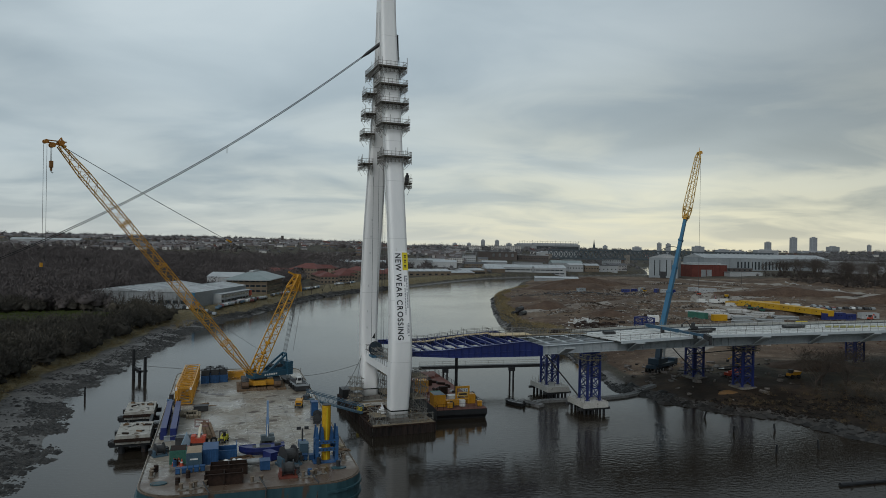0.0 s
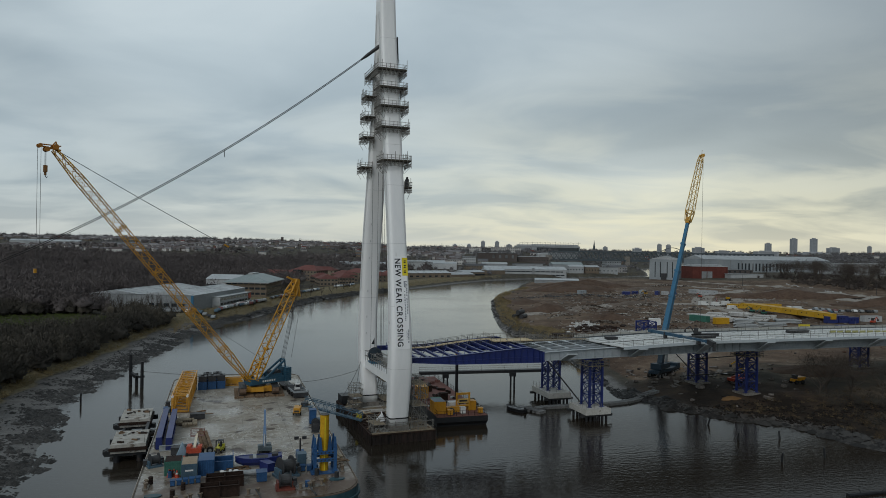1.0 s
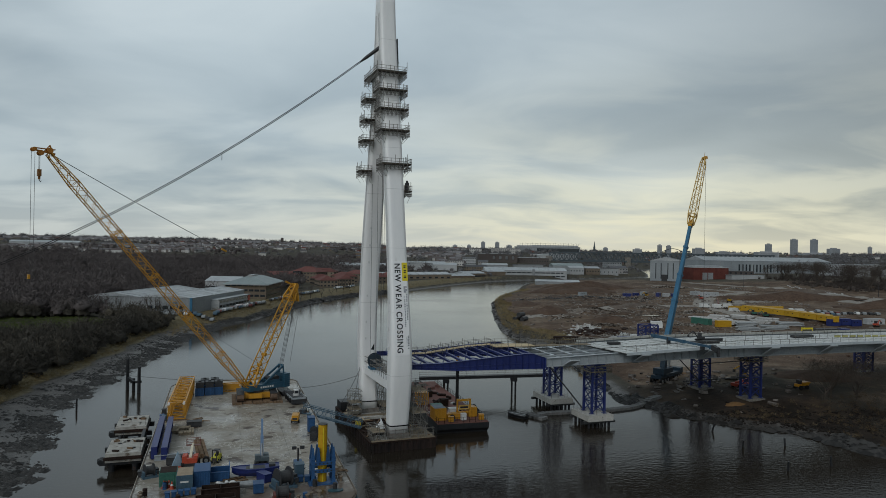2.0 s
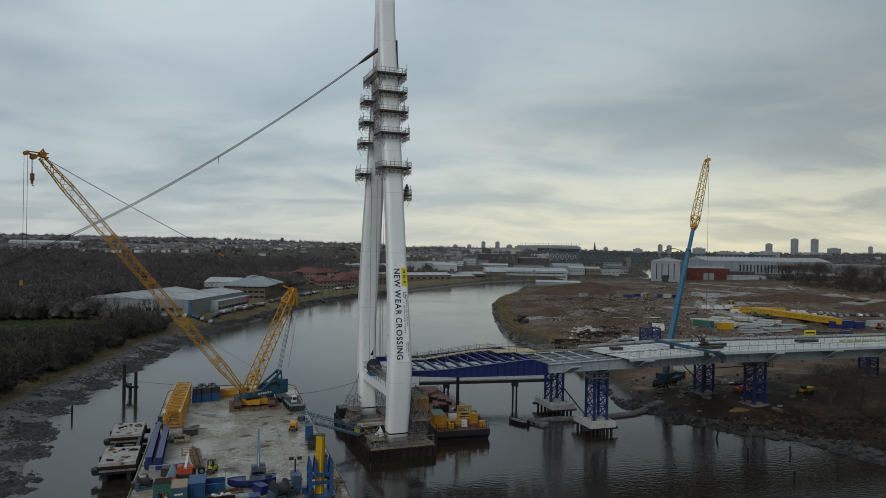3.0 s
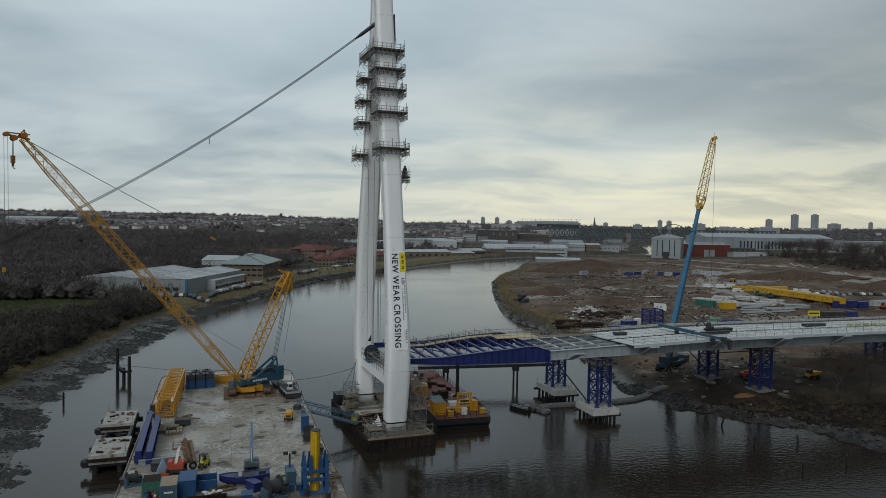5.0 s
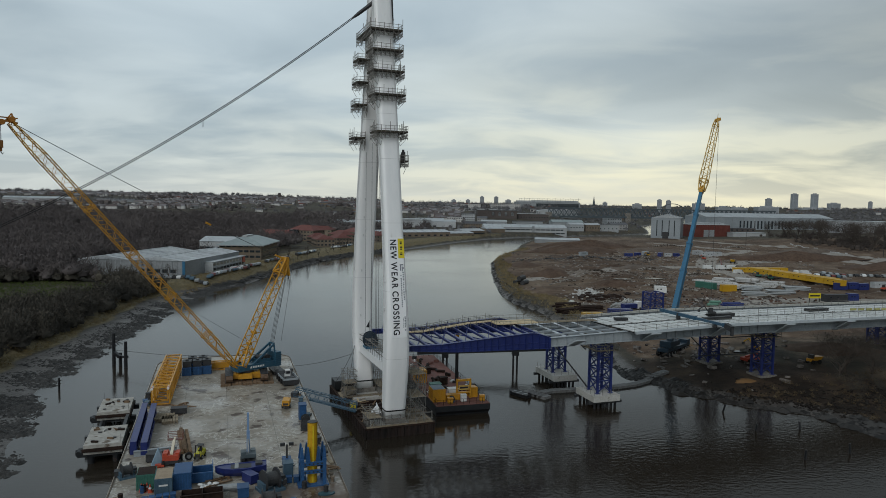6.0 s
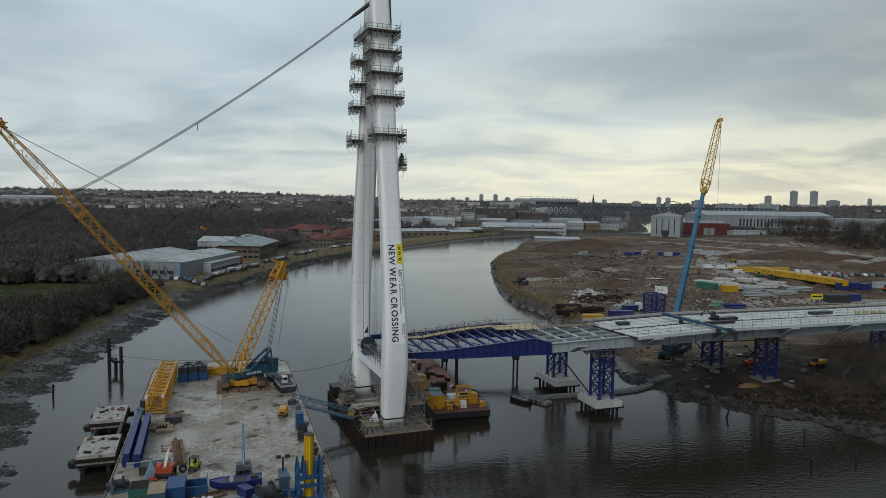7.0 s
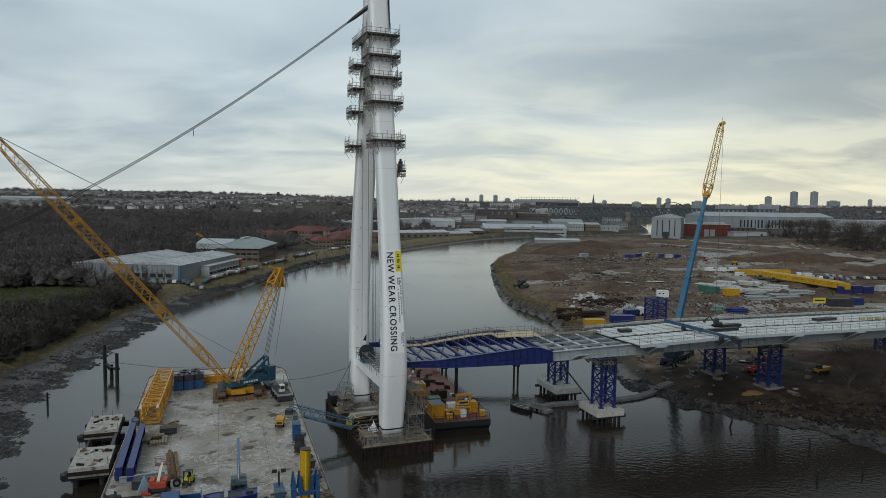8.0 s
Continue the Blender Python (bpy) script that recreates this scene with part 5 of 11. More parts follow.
def workboat(m):
    ob = thing("workboat", m, "ultramarine blue steel workboat standing on the barge deck", "boat")
    rings = []
    for t, hw, keel in ((-3.3, 0.95, 0.55), (-2.6, 1.1, 0.35), (-1.0, 1.2, 0.28), (1.0, 1.18, 0.28), (2.2, 0.9, 0.38), (3.0, 0.4, 0.65), (3.35, 0.08, 0.95)):
        sheer = 1.5 + 0.25 * (t / 3.3) ** 2
        rings.append([(t, -hw, sheer), (t, -hw * 0.92, 0.9), (t, -hw * 0.55, keel), (t, hw * 0.55, keel), (t, hw * 0.92, 0.9), (t, hw, sheer)])
    part("hull", Mesh().loft(rings), BLUE, ob)
    gun = Mesh()
    for a, b in zip(rings, rings[1:]):
        for k in (0, 5):
            gun.beam(a[k], b[k], 0.16, 0.16)
    part("gunwale", gun, BLUE, ob)
    part("deck_well", Mesh().box((-0.3, 0, 1.52), (4.6, 1.7, 0.06)), DKSTEEL, ob, "dark inside of the boat")
    part("engine_box", Mesh().box((-2.3, 0, 1.75), (0.9, 1.1, 0.5)), DKSTEEL, ob)
    part("thwart", Mesh().box((0.6, 0, 1.62), (0.5, 1.9, 0.12)), STEEL, ob)
    for x in (-1.8, 1.6):
        part("chock", Mesh().box((x, 0, 0.17), (0.35, 2.0, 0.34)), TIMBER, ob, "timber chock")


workboat(at(1.5, 13.6, 178) @ Matrix.Diagonal((0.93, 0.85, 0.82, 1)))


def deck_crane(m):
    ob = thing("knuckle_crane", m, "dark deck crane with a raised pale blue boom", "crane")
    part("base", Mesh().box((0, 0, 0.5), (2.0, 2.0, 1.0)).tube((0, 0, 1.0), (0, 0, 1.5), 0.7, n=14), DKSTEEL, ob)
    up_m = Mesh().box((0, 0.1, 1.9), (1.9, 2.0, 0.7)).box((-0.65, -0.6, 2.4), (0.6, 0.7, 0.7)).box((0.6, 0.4, 2.35), (0.6, 0.9, 0.5))
    part("superstructure", up_m, surf("blue_grey_machine", (0.06, 0.08, 0.09), (0.10, 0.125, 0.135), 0.5, 0.5, 3, 0.05), ob)
    pale = surf("pale_blue_paint", (0.12, 0.20, 0.33), (0.17, 0.26, 0.40), 0.45, 0.3, 3, 0.04)
    part("boom", Mesh().beam((0, 0.3, 2.1), (0, 0.75, 6.0), 0.4).beam((0, 0.75, 5.6), (0, 1.15, 9.3), 0.28), pale, ob, "pale blue telescopic boom")
    part("ram", Mesh().tube((0, -0.35, 2.1), (0, 0.45, 4.6), 0.1), STEEL, ob)
    for x in (-1.25, 1.25):
        part("outrigger", Mesh().box((x, -0.8, 0.3), (0.6, 0.35, 0.3)).box((x * 1.2, -0.8, 0.08), (0.5, 0.5, 0.16)), DKSTEEL, ob)
    part("hose_reel", Mesh().tube((-0.9, -1.1, 1.3), (-0.5, -1.1, 1.3), 0.35, n=12), RUBBER, ob)


deck_crane(at(2.5, 17.4) @ Matrix.Diagonal((1.0, 1.0, 0.70, 1)))


def wheel(parent, x, y, r, w):
    t = part("wheel", Mesh().tube((x - w / 2, y, r), (x + w / 2, y, r), r, n=16), RUBBER, parent)
    part("hub", Mesh().tube((x - w / 2 - 0.02, y, r), (x + w / 2 + 0.02, y, r), r * 0.5, n=12), STEEL, t)
    return t


def forklift(m):
    ob = thing("forklift_truck", m, "yellow and black forklift truck parked on the barge deck", "forklift")
    lime = surf("lime_yellow_paint", (0.48, 0.45, 0.03), (0.58, 0.54, 0.05), 0.45, 0.5, 4, 0.04)
    part("body", Mesh().box((0, 0.1, 0.75), (1.15, 1.9, 0.7)).box((0, -0.65, 1.0), (1.2, 0.5, 0.75)), lime, ob)
    part("counterweight", Mesh().box((0, -0.95, 0.65), (1.15, 0.4, 0.8)), DKSTEEL, ob)
    cage = Mesh()
    for x in (-0.5, 0.5):
        for y in (-0.5, 0.65):
            cage.beam((x, y, 1.0), (x * 0.9, y * 0.9, 2.15), 0.08)
    cage.box((0, 0.05, 2.17), (1.05, 1.2, 0.07))
    part("overhead_guard", cage, DKSTEEL, ob)
    part("seat", Mesh().box((0, -0.1, 1.2), (0.5, 0.5, 0.2)).box((0, -0.35, 1.5), (0.5, 0.12, 0.5)), RUBBER, ob)
    mast_m = Mesh().box((-0.4, 1.05, 1.3), (0.1, 0.14, 2.3)).box((0.4, 1.05, 1.3), (0.1, 0.14, 2.3)).box((0, 1.05, 2.4), (0.9, 0.12, 0.1)).box((0, 1.12, 0.7), (0.9, 0.06, 0.5))
    part("lift_mast", mast_m, DKSTEEL, ob)
    for x in (-0.25, 0.25):
        part("fork", Mesh().box((x, 1.65, 0.2), (0.12, 1.1, 0.05)), DKSTEEL, ob)
    for x in (-0.55, 0.55):
        wheel(ob, x, 0.75, 0.36, 0.26)
        wheel(ob, x, -0.7, 0.30, 0.24)


forklift(at(-3.6, 21.4, 160) @ Matrix.Scale(0.8, 4))


def boom_lift(m):
    ob = thing("boom_lift", m, "red boom lift with a cream arm and a work basket", "boom lift")
    part("chassis", Mesh().box((0, 0, 0.65), (1.9, 2.6, 0.45)), DKSTEEL, ob)
    part("turntable", Mesh().box((-0.1, -0.1, 1.25), (2.3, 2.2, 0.8)).box((-0.9, -0.2, 1.75), (0.7, 1.7, 0.5)).box((0.8, 0.1, 1.65), (0.6, 1.5, 0.35)), RED, ob)
    cream = surf("cream_paint", (0.55, 0.48, 0.36), (0.64, 0.57, 0.44), 0.5, 0.4, 3, 0.04)
    part("arm", Mesh().beam((0, -0.9, 1.7), (-0.1, 2.9, 2.5), 0.4).beam((-0.1, 2.9, 2.5), (-0.1, 4.3, 2.6), 0.26), cream, ob, "cream telescopic arm")
    bk = Mesh()
    ring = [(-1.2, 4.2), (1.0, 4.2), (1.0, 5.1), (-1.2, 5.1)]
    for a, b in zip(ring, ring[1:] + ring[:1]):
        for z in (2.2, 2.75, 3.3):
            bk.beam((*a, z), (*b, z), 0.06)
        bk.beam((*a, 2.2), (*a, 3.3), 0.06)
    bk.box((-0.1, 4.65, 2.2), (2.2, 0.9, 0.06))
    part("basket", bk, surf("basket_red", (0.10, 0.035, 0.025), (0.16, 0.055, 0.04), 0.5), ob)
    part("fender", Mesh().box((-1.6, -1.2, 0.3), (1.3, 0.7, 0.35)), RED, ob)
    for x in (-1.15, 1.15):
        for y in (-1.0, 1.0):
            wheel(ob, x, y, 0.5, 0.4)


boom_lift(at(-7.0, 20.1, -4) @ Matrix.Scale(0.86, 4))
spare = thing("large_tyre", at(-5.0, 20.9), "large spare tyre standing beside the boom lift", "tyre")
part("tread", Mesh().tube((0, -0.2, 0.5), (0, 0.2, 0.5), 0.5, n=20), RUBBER, spare)
part("rim", Mesh().tube((0, -0.22, 0.5), (0, 0.22, 0.5), 0.26, n=14), STEEL, spare)
tim = thing("timber_mat_stack", at(-5.9, 28.0, 6), "long brown timber mats lying stacked on the barge deck", "timber")
for x, z in ((-0.75, 0.16), (0.0, 0.16), (0.75, 0.16), (-0.3, 0.48)):
    part("baulk", Mesh().box((x * 0.7, random.uniform(-0.3, 0.3), z), (0.45, 9.4, 0.3)), TIMBER, tim)
girder2 = thing("steel_beam", at(-9.4, 24.2, -84), "grey steel beam lying across the barge deck", "beam")
part("web", Mesh().box((0, 0, 0.4), (0.06, 5.4, 0.6)), GREYSTEEL, girder2)
part("flange", Mesh().box((0, 0, 0.05), (0.4, 5.4, 0.08)).box((0, 0, 0.74), (0.4, 5.4, 0.08)), GREYSTEEL, girder2)


def generator(m):
    ob = thing("towed_generator", m, "bright yellow generator on wheels on the barge deck", "generator")
    part("canopy", Mesh().box((0, 0.2, 1.15), (1.4, 2.7, 1.0)).box((0, -1.0, 0.95), (1.3, 0.6, 0.6)), YELLOW, ob)
    part("chassis", Mesh().box((0, 0, 0.5), (1.2, 3.0, 0.15)).beam((0, -1.5, 0.5), (0, -2.4, 0.45), 0.12), DKSTEEL, ob)
    part("exhaust", Mesh().tube((0.4, 0.9, 1.6), (0.4, 0.9, 1.9), 0.07), DKSTEEL, ob)
    part("louvre", Mesh().box((0, -1.31, 1.0), (1.0, 0.03, 0.4)), DKSTEEL, ob)
    for x in (-0.75, 0.75):
        wheel(ob, x, -0.4, 0.34, 0.22)


generator(at(9.5, 40.8, -12) @ Matrix.Scale(0.85, 4))


def pile_guide(m):
    ob = thing("pile_guide_frame", m, "blue steel guide frame that holds a yellow tubular pile", "pile guide")

    w, d = 3.2, 2.4
    for x in (-w / 2, w / 2):
        for y in (-d / 2, d / 2):
            part("leg", Mesh().box((x, y, 2.2), (0.5, 0.45, 4.4)), MIDBLUE, ob)
    for z in (2.3, 3.6):
        ring = Mesh()
        for y in (-d / 2 - 0.1, d / 2 + 0.1):
            ring.box((0, y, z), (w + 0.5, 0.3, 0.55))
        for x in (-w / 2 - 0.1, w / 2 + 0.1):
            ring.box((x, 0, z), (0.3, d, 0.55))
        part("collar", ring, MIDBLUE, ob)
        # flat dark discs stand for the shade inside the collar's lightening holes
        holes = Mesh()
        for k in range(5):
            holes.tube((-1.2 + k * 0.6, -d / 2 - 0.265, z), (-1.2 + k * 0.6, -d / 2 - 0.24, z), 0.14, n=10)
        part("lightening_hole", holes, DKSTEEL, ob)
    for x in (-w / 2, -0.75, 0.75, w / 2):
        part("guide_fin", Mesh().plate([(x - 0.35, -d / 2 + 0.1, 3.8), (x + 0.35, -d / 2 + 0.1, 3.8), (x + 0.1, -d / 2 + 0.1, 6.2), (x - 0.1, -d / 2 + 0.1, 6.2)], (0, 0.35, 0)), MIDBLUE, ob)
        part("guide_fin", Mesh().plate([(x - 0.35, d / 2 - 0.4, 3.8), (x + 0.35, d / 2 - 0.4, 3.8), (x + 0.1, d / 2 - 0.4, 6.2), (x - 0.1, d / 2 - 0.4, 6.2)], (0, 0.35, 0)), MIDBLUE, ob)
    part("foot_plate", Mesh().box((0, 0, 0.1), (w + 1.2, d + 1.0, 0.2)), MIDBLUE, ob)
    pile = thing("tubular_pile", m, "yellow painted steel spud pile standing in the guide frame", "pile")
    part("shaft", Mesh().tube((0, 0, 0.2), (0, 0, 9.9), 0.72, n=24), surf("spud_yellow", (0.42, 0.235, 0.006), (0.54, 0.31, 0.012), 0.5, 0.3, 2, 0.05, wear=(0.28, 0.16, 0.02), wear_at=0.62), pile, smooth=False)
    part("rim", Mesh().tube((0, 0, 9.9), (0, 0, 10.0), 0.76, n=24), DKSTEEL, pile)
    part("rail", Mesh().box((0, -0.74, 4.9), (0.14, 0.1, 9.2)), SIGNYEL, pile)


pile_guide(at(9.8, 9.2) @ Matrix.Diagonal((0.84, 0.84, 0.77, 1)))


def winch(m, base, label, s=1.0):
    ob = thing("deck_winch", m @ Matrix.Scale(s, 4), label, "winch", "winches on the barge deck")
    part("drum", Mesh().tube((-0.7, 0, 1.2), (0.7, 0, 1.2), 0.75, n=18), ROPE, ob, "wound dark rope")
    for x in (-0.75, 0.75):
        part("flange", Mesh().tube((x - 0.06, 0, 1.2), (x + 0.06, 0, 1.2), 1.15, n=22), DKSTEEL, ob)
    part("bed", Mesh().box((0, 0, 0.15), (2.6, 2.2, 0.3)).box((-1.0, 0, 0.6), (0.3, 1.6, 0.9)).box((1.0, 0, 0.6), (0.3, 1.6, 0.9)), base, ob)
    part("gearbox", Mesh().box((1.3, 0.2, 0.9), (0.6, 1.1, 0.9)).tube((1.3, -0.9, 0.8), (1.3, -0.2, 0.8), 0.3, n=12), DKSTEEL, ob)
    return ob


winch(at(4.7, 8.4, 20), GREYBLUE, "large dark mooring winch wound with steel rope", 1.1)
winch(at(4.2, 3.8, 0), surf("dull_red_bed", (0.10, 0.025, 0.018), (0.17, 0.045, 0.03), 0.6, 0.5, 3, 0.05, wear=RUST, wear_at=0.6), "mooring winch on a red frame at the barge's end", 0.9)
winch(at(-12.1, 17.0, 20), GREYBLUE, "dark mooring winch at the barge's edge", 0.75)
winch(at(11.6, 31.6, 90), DKSTEEL, "dark mooring winch at the barge's edge", 0.6)
winch(at(11.2, 29.0, 80), DKSTEEL, "dark mooring winch at the barge's edge", 0.55)


def cabinet(m, w, d, h, material, label):
    ob = thing("equipment_box", m, label, "equipment box", "equipment boxes on the barge")
    part("body", Mesh().box((0, 0, h / 2 + 0.08), (w, d, h)), material, ob)
    part("lid", Mesh().box((0, 0, h + 0.12), (w + 0.1, d + 0.1, 0.09)), material, ob)
    part("skid", Mesh().box((-w * 0.35, 0, 0.05), (0.14, d, 0.1)).box((w * 0.35, 0, 0.05), (0.14, d, 0.1)), DKSTEEL, ob)
    part("door", Mesh().box((0, -d / 2 - 0.02, h / 2 + 0.08), (w * 0.75, 0.03, h * 0.8)), material, ob)
    return ob


cabinet(at(1.55, 7.5), 1.25, 1.5, 1.1, MIDBLUE, "light blue steel tool box on the barge deck")
cabinet(at(2.5, 11.4, 30), 1.1, 2.0, 1.0, BLUE, "dark blue hydraulic power pack on the barge deck")
cabinet(at(7.1, 11.9), 1.2, 1.3, 1.7, GREYBLUE, "pale blue-grey machine cabinet on the barge deck")
cabinet(at(11.4, 34.2), 1.1, 1.6, 2.3, MIDBLUE, "tall blue cabinet at the barge's edge")
cabinet(at(-9.3, 21.6, -18), 1.7, 1.4, 1.0, DKSTEEL, "grey-blue machine box beside the girders")
cabinet(at(-7.4, 42.2), 2.4, 1.4, 0.8, DKSTEEL, "low dark steel box with timber on its lid")
for k in range(5):
    cabinet(at(-9.2 + k * 0.75, 8.3 + 0.12 * k), 0.55, 0.7, 0.6, MIDBLUE, "small blue drum box in a row on the deck")
for k in range(4):
    cabinet(at(6.2 + k * 0.85, 10.0 - 0.1 * k), 0.6, 0.7, 0.65, MIDBLUE, "small blue drum box in a row on the deck")


def light_tower(m):
    ob = thing("lighting_tower", m, "blue mobile lighting tower with a raised lamp head", "lighting tower")
    part("body", Mesh().box((0, 0, 0.9), (1.1, 1.5, 0.9)), MIDBLUE, ob)
    part("mast", Mesh().tube((0, 0, 1.3), (0, 0, 3.1), 0.12), DKSTEEL, ob)
    for x in (-0.55, 0.55):
        part("lamp_head", Mesh().box((x, -0.1, 3.2), (0.6, 0.3, 0.4)), DKSTEEL, ob)
    part("outrigger", Mesh().box((0, 0, 0.2), (2.0, 0.15, 0.15)).box((0, 0, 0.2), (0.15, 2.2, 0.15)), DKSTEEL, ob)


light_tower(at(7.2, 14.6))
cones = thing("traffic_cone", at(-9.9, 12.0), "orange-red traffic cone with a pale stripe", "traffic cone", "traffic cones on the barge")
part("cone", Mesh().tube((0, 0, 0.05), (0, 0, 0.95), 0.26, 0.05, 12), RED, cones)
part("foot", Mesh().box((0, 0, 0.03), (0.55, 0.55, 0.06)), RED, cones)
part("stripe", Mesh().tube((0, 0, 0.42), (0, 0, 0.62), 0.19, 0.145, 12), WHITEBOX, cones)
for x, y in ((-9.3, 12.1), (-9.6, 11.7), (-8.9, 11.5)):
    copy_thing(cones, at(x, y))


def plate_stack(m, label):
    ob = thing("steel_box_section", m, label, "steel section", "rusty steel sections")
    w, d, h = 2.2, 1.6, 1.35
    shell = Mesh().box((0, -d / 2, h / 2), (w, 0.06, h)).box((0, d / 2, h / 2), (w, 0.06, h)).box((-w / 2, 0, h / 2), (0.06, d, h)).box((w / 2, 0, h / 2), (0.06, d, h)).box((0, 0, 0.05), (w, d, 0.08))
    part("shell", shell, RUSTY, ob)
    fl = Mesh()
    for x in (-w / 2, w / 2):
        fl.box((x, -d / 2 - 0.1, h / 2), (0.14, 0.2, h + 0.1))
    fl.box((0, -d / 2 - 0.1, h), (w, 0.2, 0.08)).box((0, -d / 2 - 0.1, 0.06), (w, 0.2, 0.08))
    part("stiffener", fl, RUSTY, ob)


for x, y in ((-4.7, 3.6), (-2.45, 3.6), (-4.1, 7.0), (-1.85, 7.0)):
    plate_stack(at(x, y), "open rusty brown steel box section on the barge deck")
drums = thing("steel_roller", at(-0.1, 9.0, 90), "horizontal steel roller on a frame", "roller")
part("barrel", Mesh().tube((-0.3, -1.3, 0.7), (-0.3, 1.2, 0.7), 0.42, n=14), STEEL, drums)
part("stand", Mesh().box((-0.3, -1.4, 0.4), (0.9, 0.15, 0.8)).box((-0.3, 1.3, 0.4), (0.9, 0.15, 0.8)), DKSTEEL, drums)
sacks = thing("sandbag_heap", at(-2.6, 11.2), "small heap of pale sandbags on the deck", "sandbag")
for k in range(7):
    part("sandbag", Mesh().loft([[(math.cos(a) * r, math.sin(a) * r * 0.6, z) for a in [i * math.pi / 4 for i in range(8)]] for z, r in ((0, 0.3), (0.12, 0.42), (0.24, 0.25))]), WHITEBOX, sacks,
         m=pose(random.uniform(-1.1, 1.1), random.uniform(-0.35, 0.35), 0.2 * (k % 2), 0, 0, random.uniform(0, 180)))


def loose_planks(m, count, spread_x, spread_y, label):
    ob = thing("loose_timber", m, label, "timber", "loose timber on the barge")
    for k in range(count):
        part("plank", Mesh().box((0, 0, 0.06), (0.26, random.uniform(1.6, 3.4), 0.1)), TIMBER, ob, m=pose(random.uniform(-spread_x, spread_x), random.uniform(-spread_y, spread_y), 0.1 * (k % 3), 0, 0, random.uniform(-70, 70)))


loose_planks(at(-1.0, 12.6, 80), 7, 1.2, 1.0, "loose brown planks strewn on the deck")
loose_planks(at(12.2, 14.6), 6, 0.6, 3.0, "loose planks beside the barge's edge")
loose_planks(at(11.9, 24.0), 6, 0.5, 3.0, "loose planks beside the barge's edge")
loose_planks(at(-7.4, 46.0, 5), 8, 1.0, 1.6, "stack of grey planks on the deck")
tarp = Mesh().plate([(-0.9, 0, 0), (0.9, 0.2, 0), (0.1, 0.5, 2.0)], (0.15, 0.8, 0)).plate([(-0.2, 0.5, 0), (0.9, 0.9, 0), (0.4, 0.8, 1.7)], (0.1, 0.3, 0))
solid("folded_tarpaulin", tarp, surf("pale_blue_sheet", (0.20, 0.30, 0.38), (0.28, 0.38, 0.46), 0.6, 0.6, 3, 0.1), "pale blue tarpaulin draped over gear on the deck", "tarpaulin", m=at(-8.7, 19.9, 15))


def side_girder(m, label):
    ob = thing("plate_girder", m, label, "girder", "blue girders on the barge")
    L = 18.5
    part("web", Mesh().box((0, L / 2, 0.95), (0.16, L, 1.6)), BLUE, ob)
    part("flange", Mesh().box((0, L / 2, 1.78), (0.85, L, 0.14)).box((0, L / 2, 0.17), (0.85, L, 0.14)), BLUE, ob)
    for k in range(8):
        part("stiffener", Mesh().box((0, 0.3 + k * (L - 0.6) / 7, 0.97), (0.7, 0.1, 1.5)), BLUE, ob)
    part("end_plate", Mesh().box((0, -0.03, 0.97), (0.84, 0.08, 1.75)), BLUE, ob)
    part("bearer", Mesh().box((0, 2, 0.05), (1.2, 0.4, 0.1)).box((0, L - 2, 0.05), (1.2, 0.4, 0.1)), TIMBER, ob)


side_girder(at(-12.2, 24.6, 1.0), "long ultramarine blue plate girder standing on the barge deck")
side_girder(at(-10.8, 24.0, 1.0), "long ultramarine blue plate girder standing on the barge deck")

section = thing("boom_section", at(-10.55, 46.6, -1.4), "yellow lattice crane boom section lying on the barge deck", "boom section")
part("lattice", Mesh().lattice((0, 0.2, 1.75), (0, 25.0, 1.75), 2.8, 2.8, 21, 0.22, 0.12, h0=2.8, h1=2.8), YELLOW, section)
part("lattice", Mesh().lattice((0, 1.2, 1.75), (0, 24.2, 1.75), 2.0, 2.0, 17, 0.18, 0.11, h0=2.3, h1=2.3), YELLOW, section, "inner lattice nested in the outer")
for x in (-1.25, 1.25):
    part("connector_lug", Mesh().tube((x, -0.35, 3.1), (x, 0.6, 3.1), 0.22, n=10), surf("lug_white", (0.62, 0.60, 0.57), (0.72, 0.70, 0.66), 0.5, 1, 4, 0.02), section, "white painted lug")
    part("connector_band", Mesh().tube((x, -0.1, 3.1), (x, 0.12, 3.1), 0.235, n=10), RED, section, "red band")
part("foot_beam", Mesh().box((0, 0.4, 0.18), (2.6, 0.4, 0.36)).box((0, 22.6, 0.18), (2.6, 0.4, 0.36)), TIMBER, section)


def power_pack(m):
    ob = thing("ballast_tank", m, "blue steel crate holding a black tank on the barge deck", "tank", "tanks on the barge deck")
    part("crate", Mesh().box((0, 0, 0.75), (1.75, 2.3, 1.5)), MIDBLUE, ob)
    part("tank", Mesh().box((0, 0.5, 2.05), (1.6, 1.9, 1.1)), DKSTEEL, ob, "black tank")
    part("tank_rim", Mesh().box((0, 0.5, 2.64), (1.7, 2.0, 0.1)).tube((0, 0.5, 2.64), (0, 0.5, 2.9), 0.3, n=10), DKSTEEL, ob)
    rb = Mesh()
    for k in range(4):
        rb.box((-0.75 + k * 0.5, -1.18, 0.85), (0.1, 0.07, 1.4))
    part("crate_rib", rb, MIDBLUE, ob)
    return ob


pk = power_pack(at(-7.3, 67.4, 0))
for x, y in ((-5.4, 67.7), (-3.6, 68.0), (-6.4, 70.4), (-4.4, 70.7)):
    copy_thing(pk, at(x, y, 0))


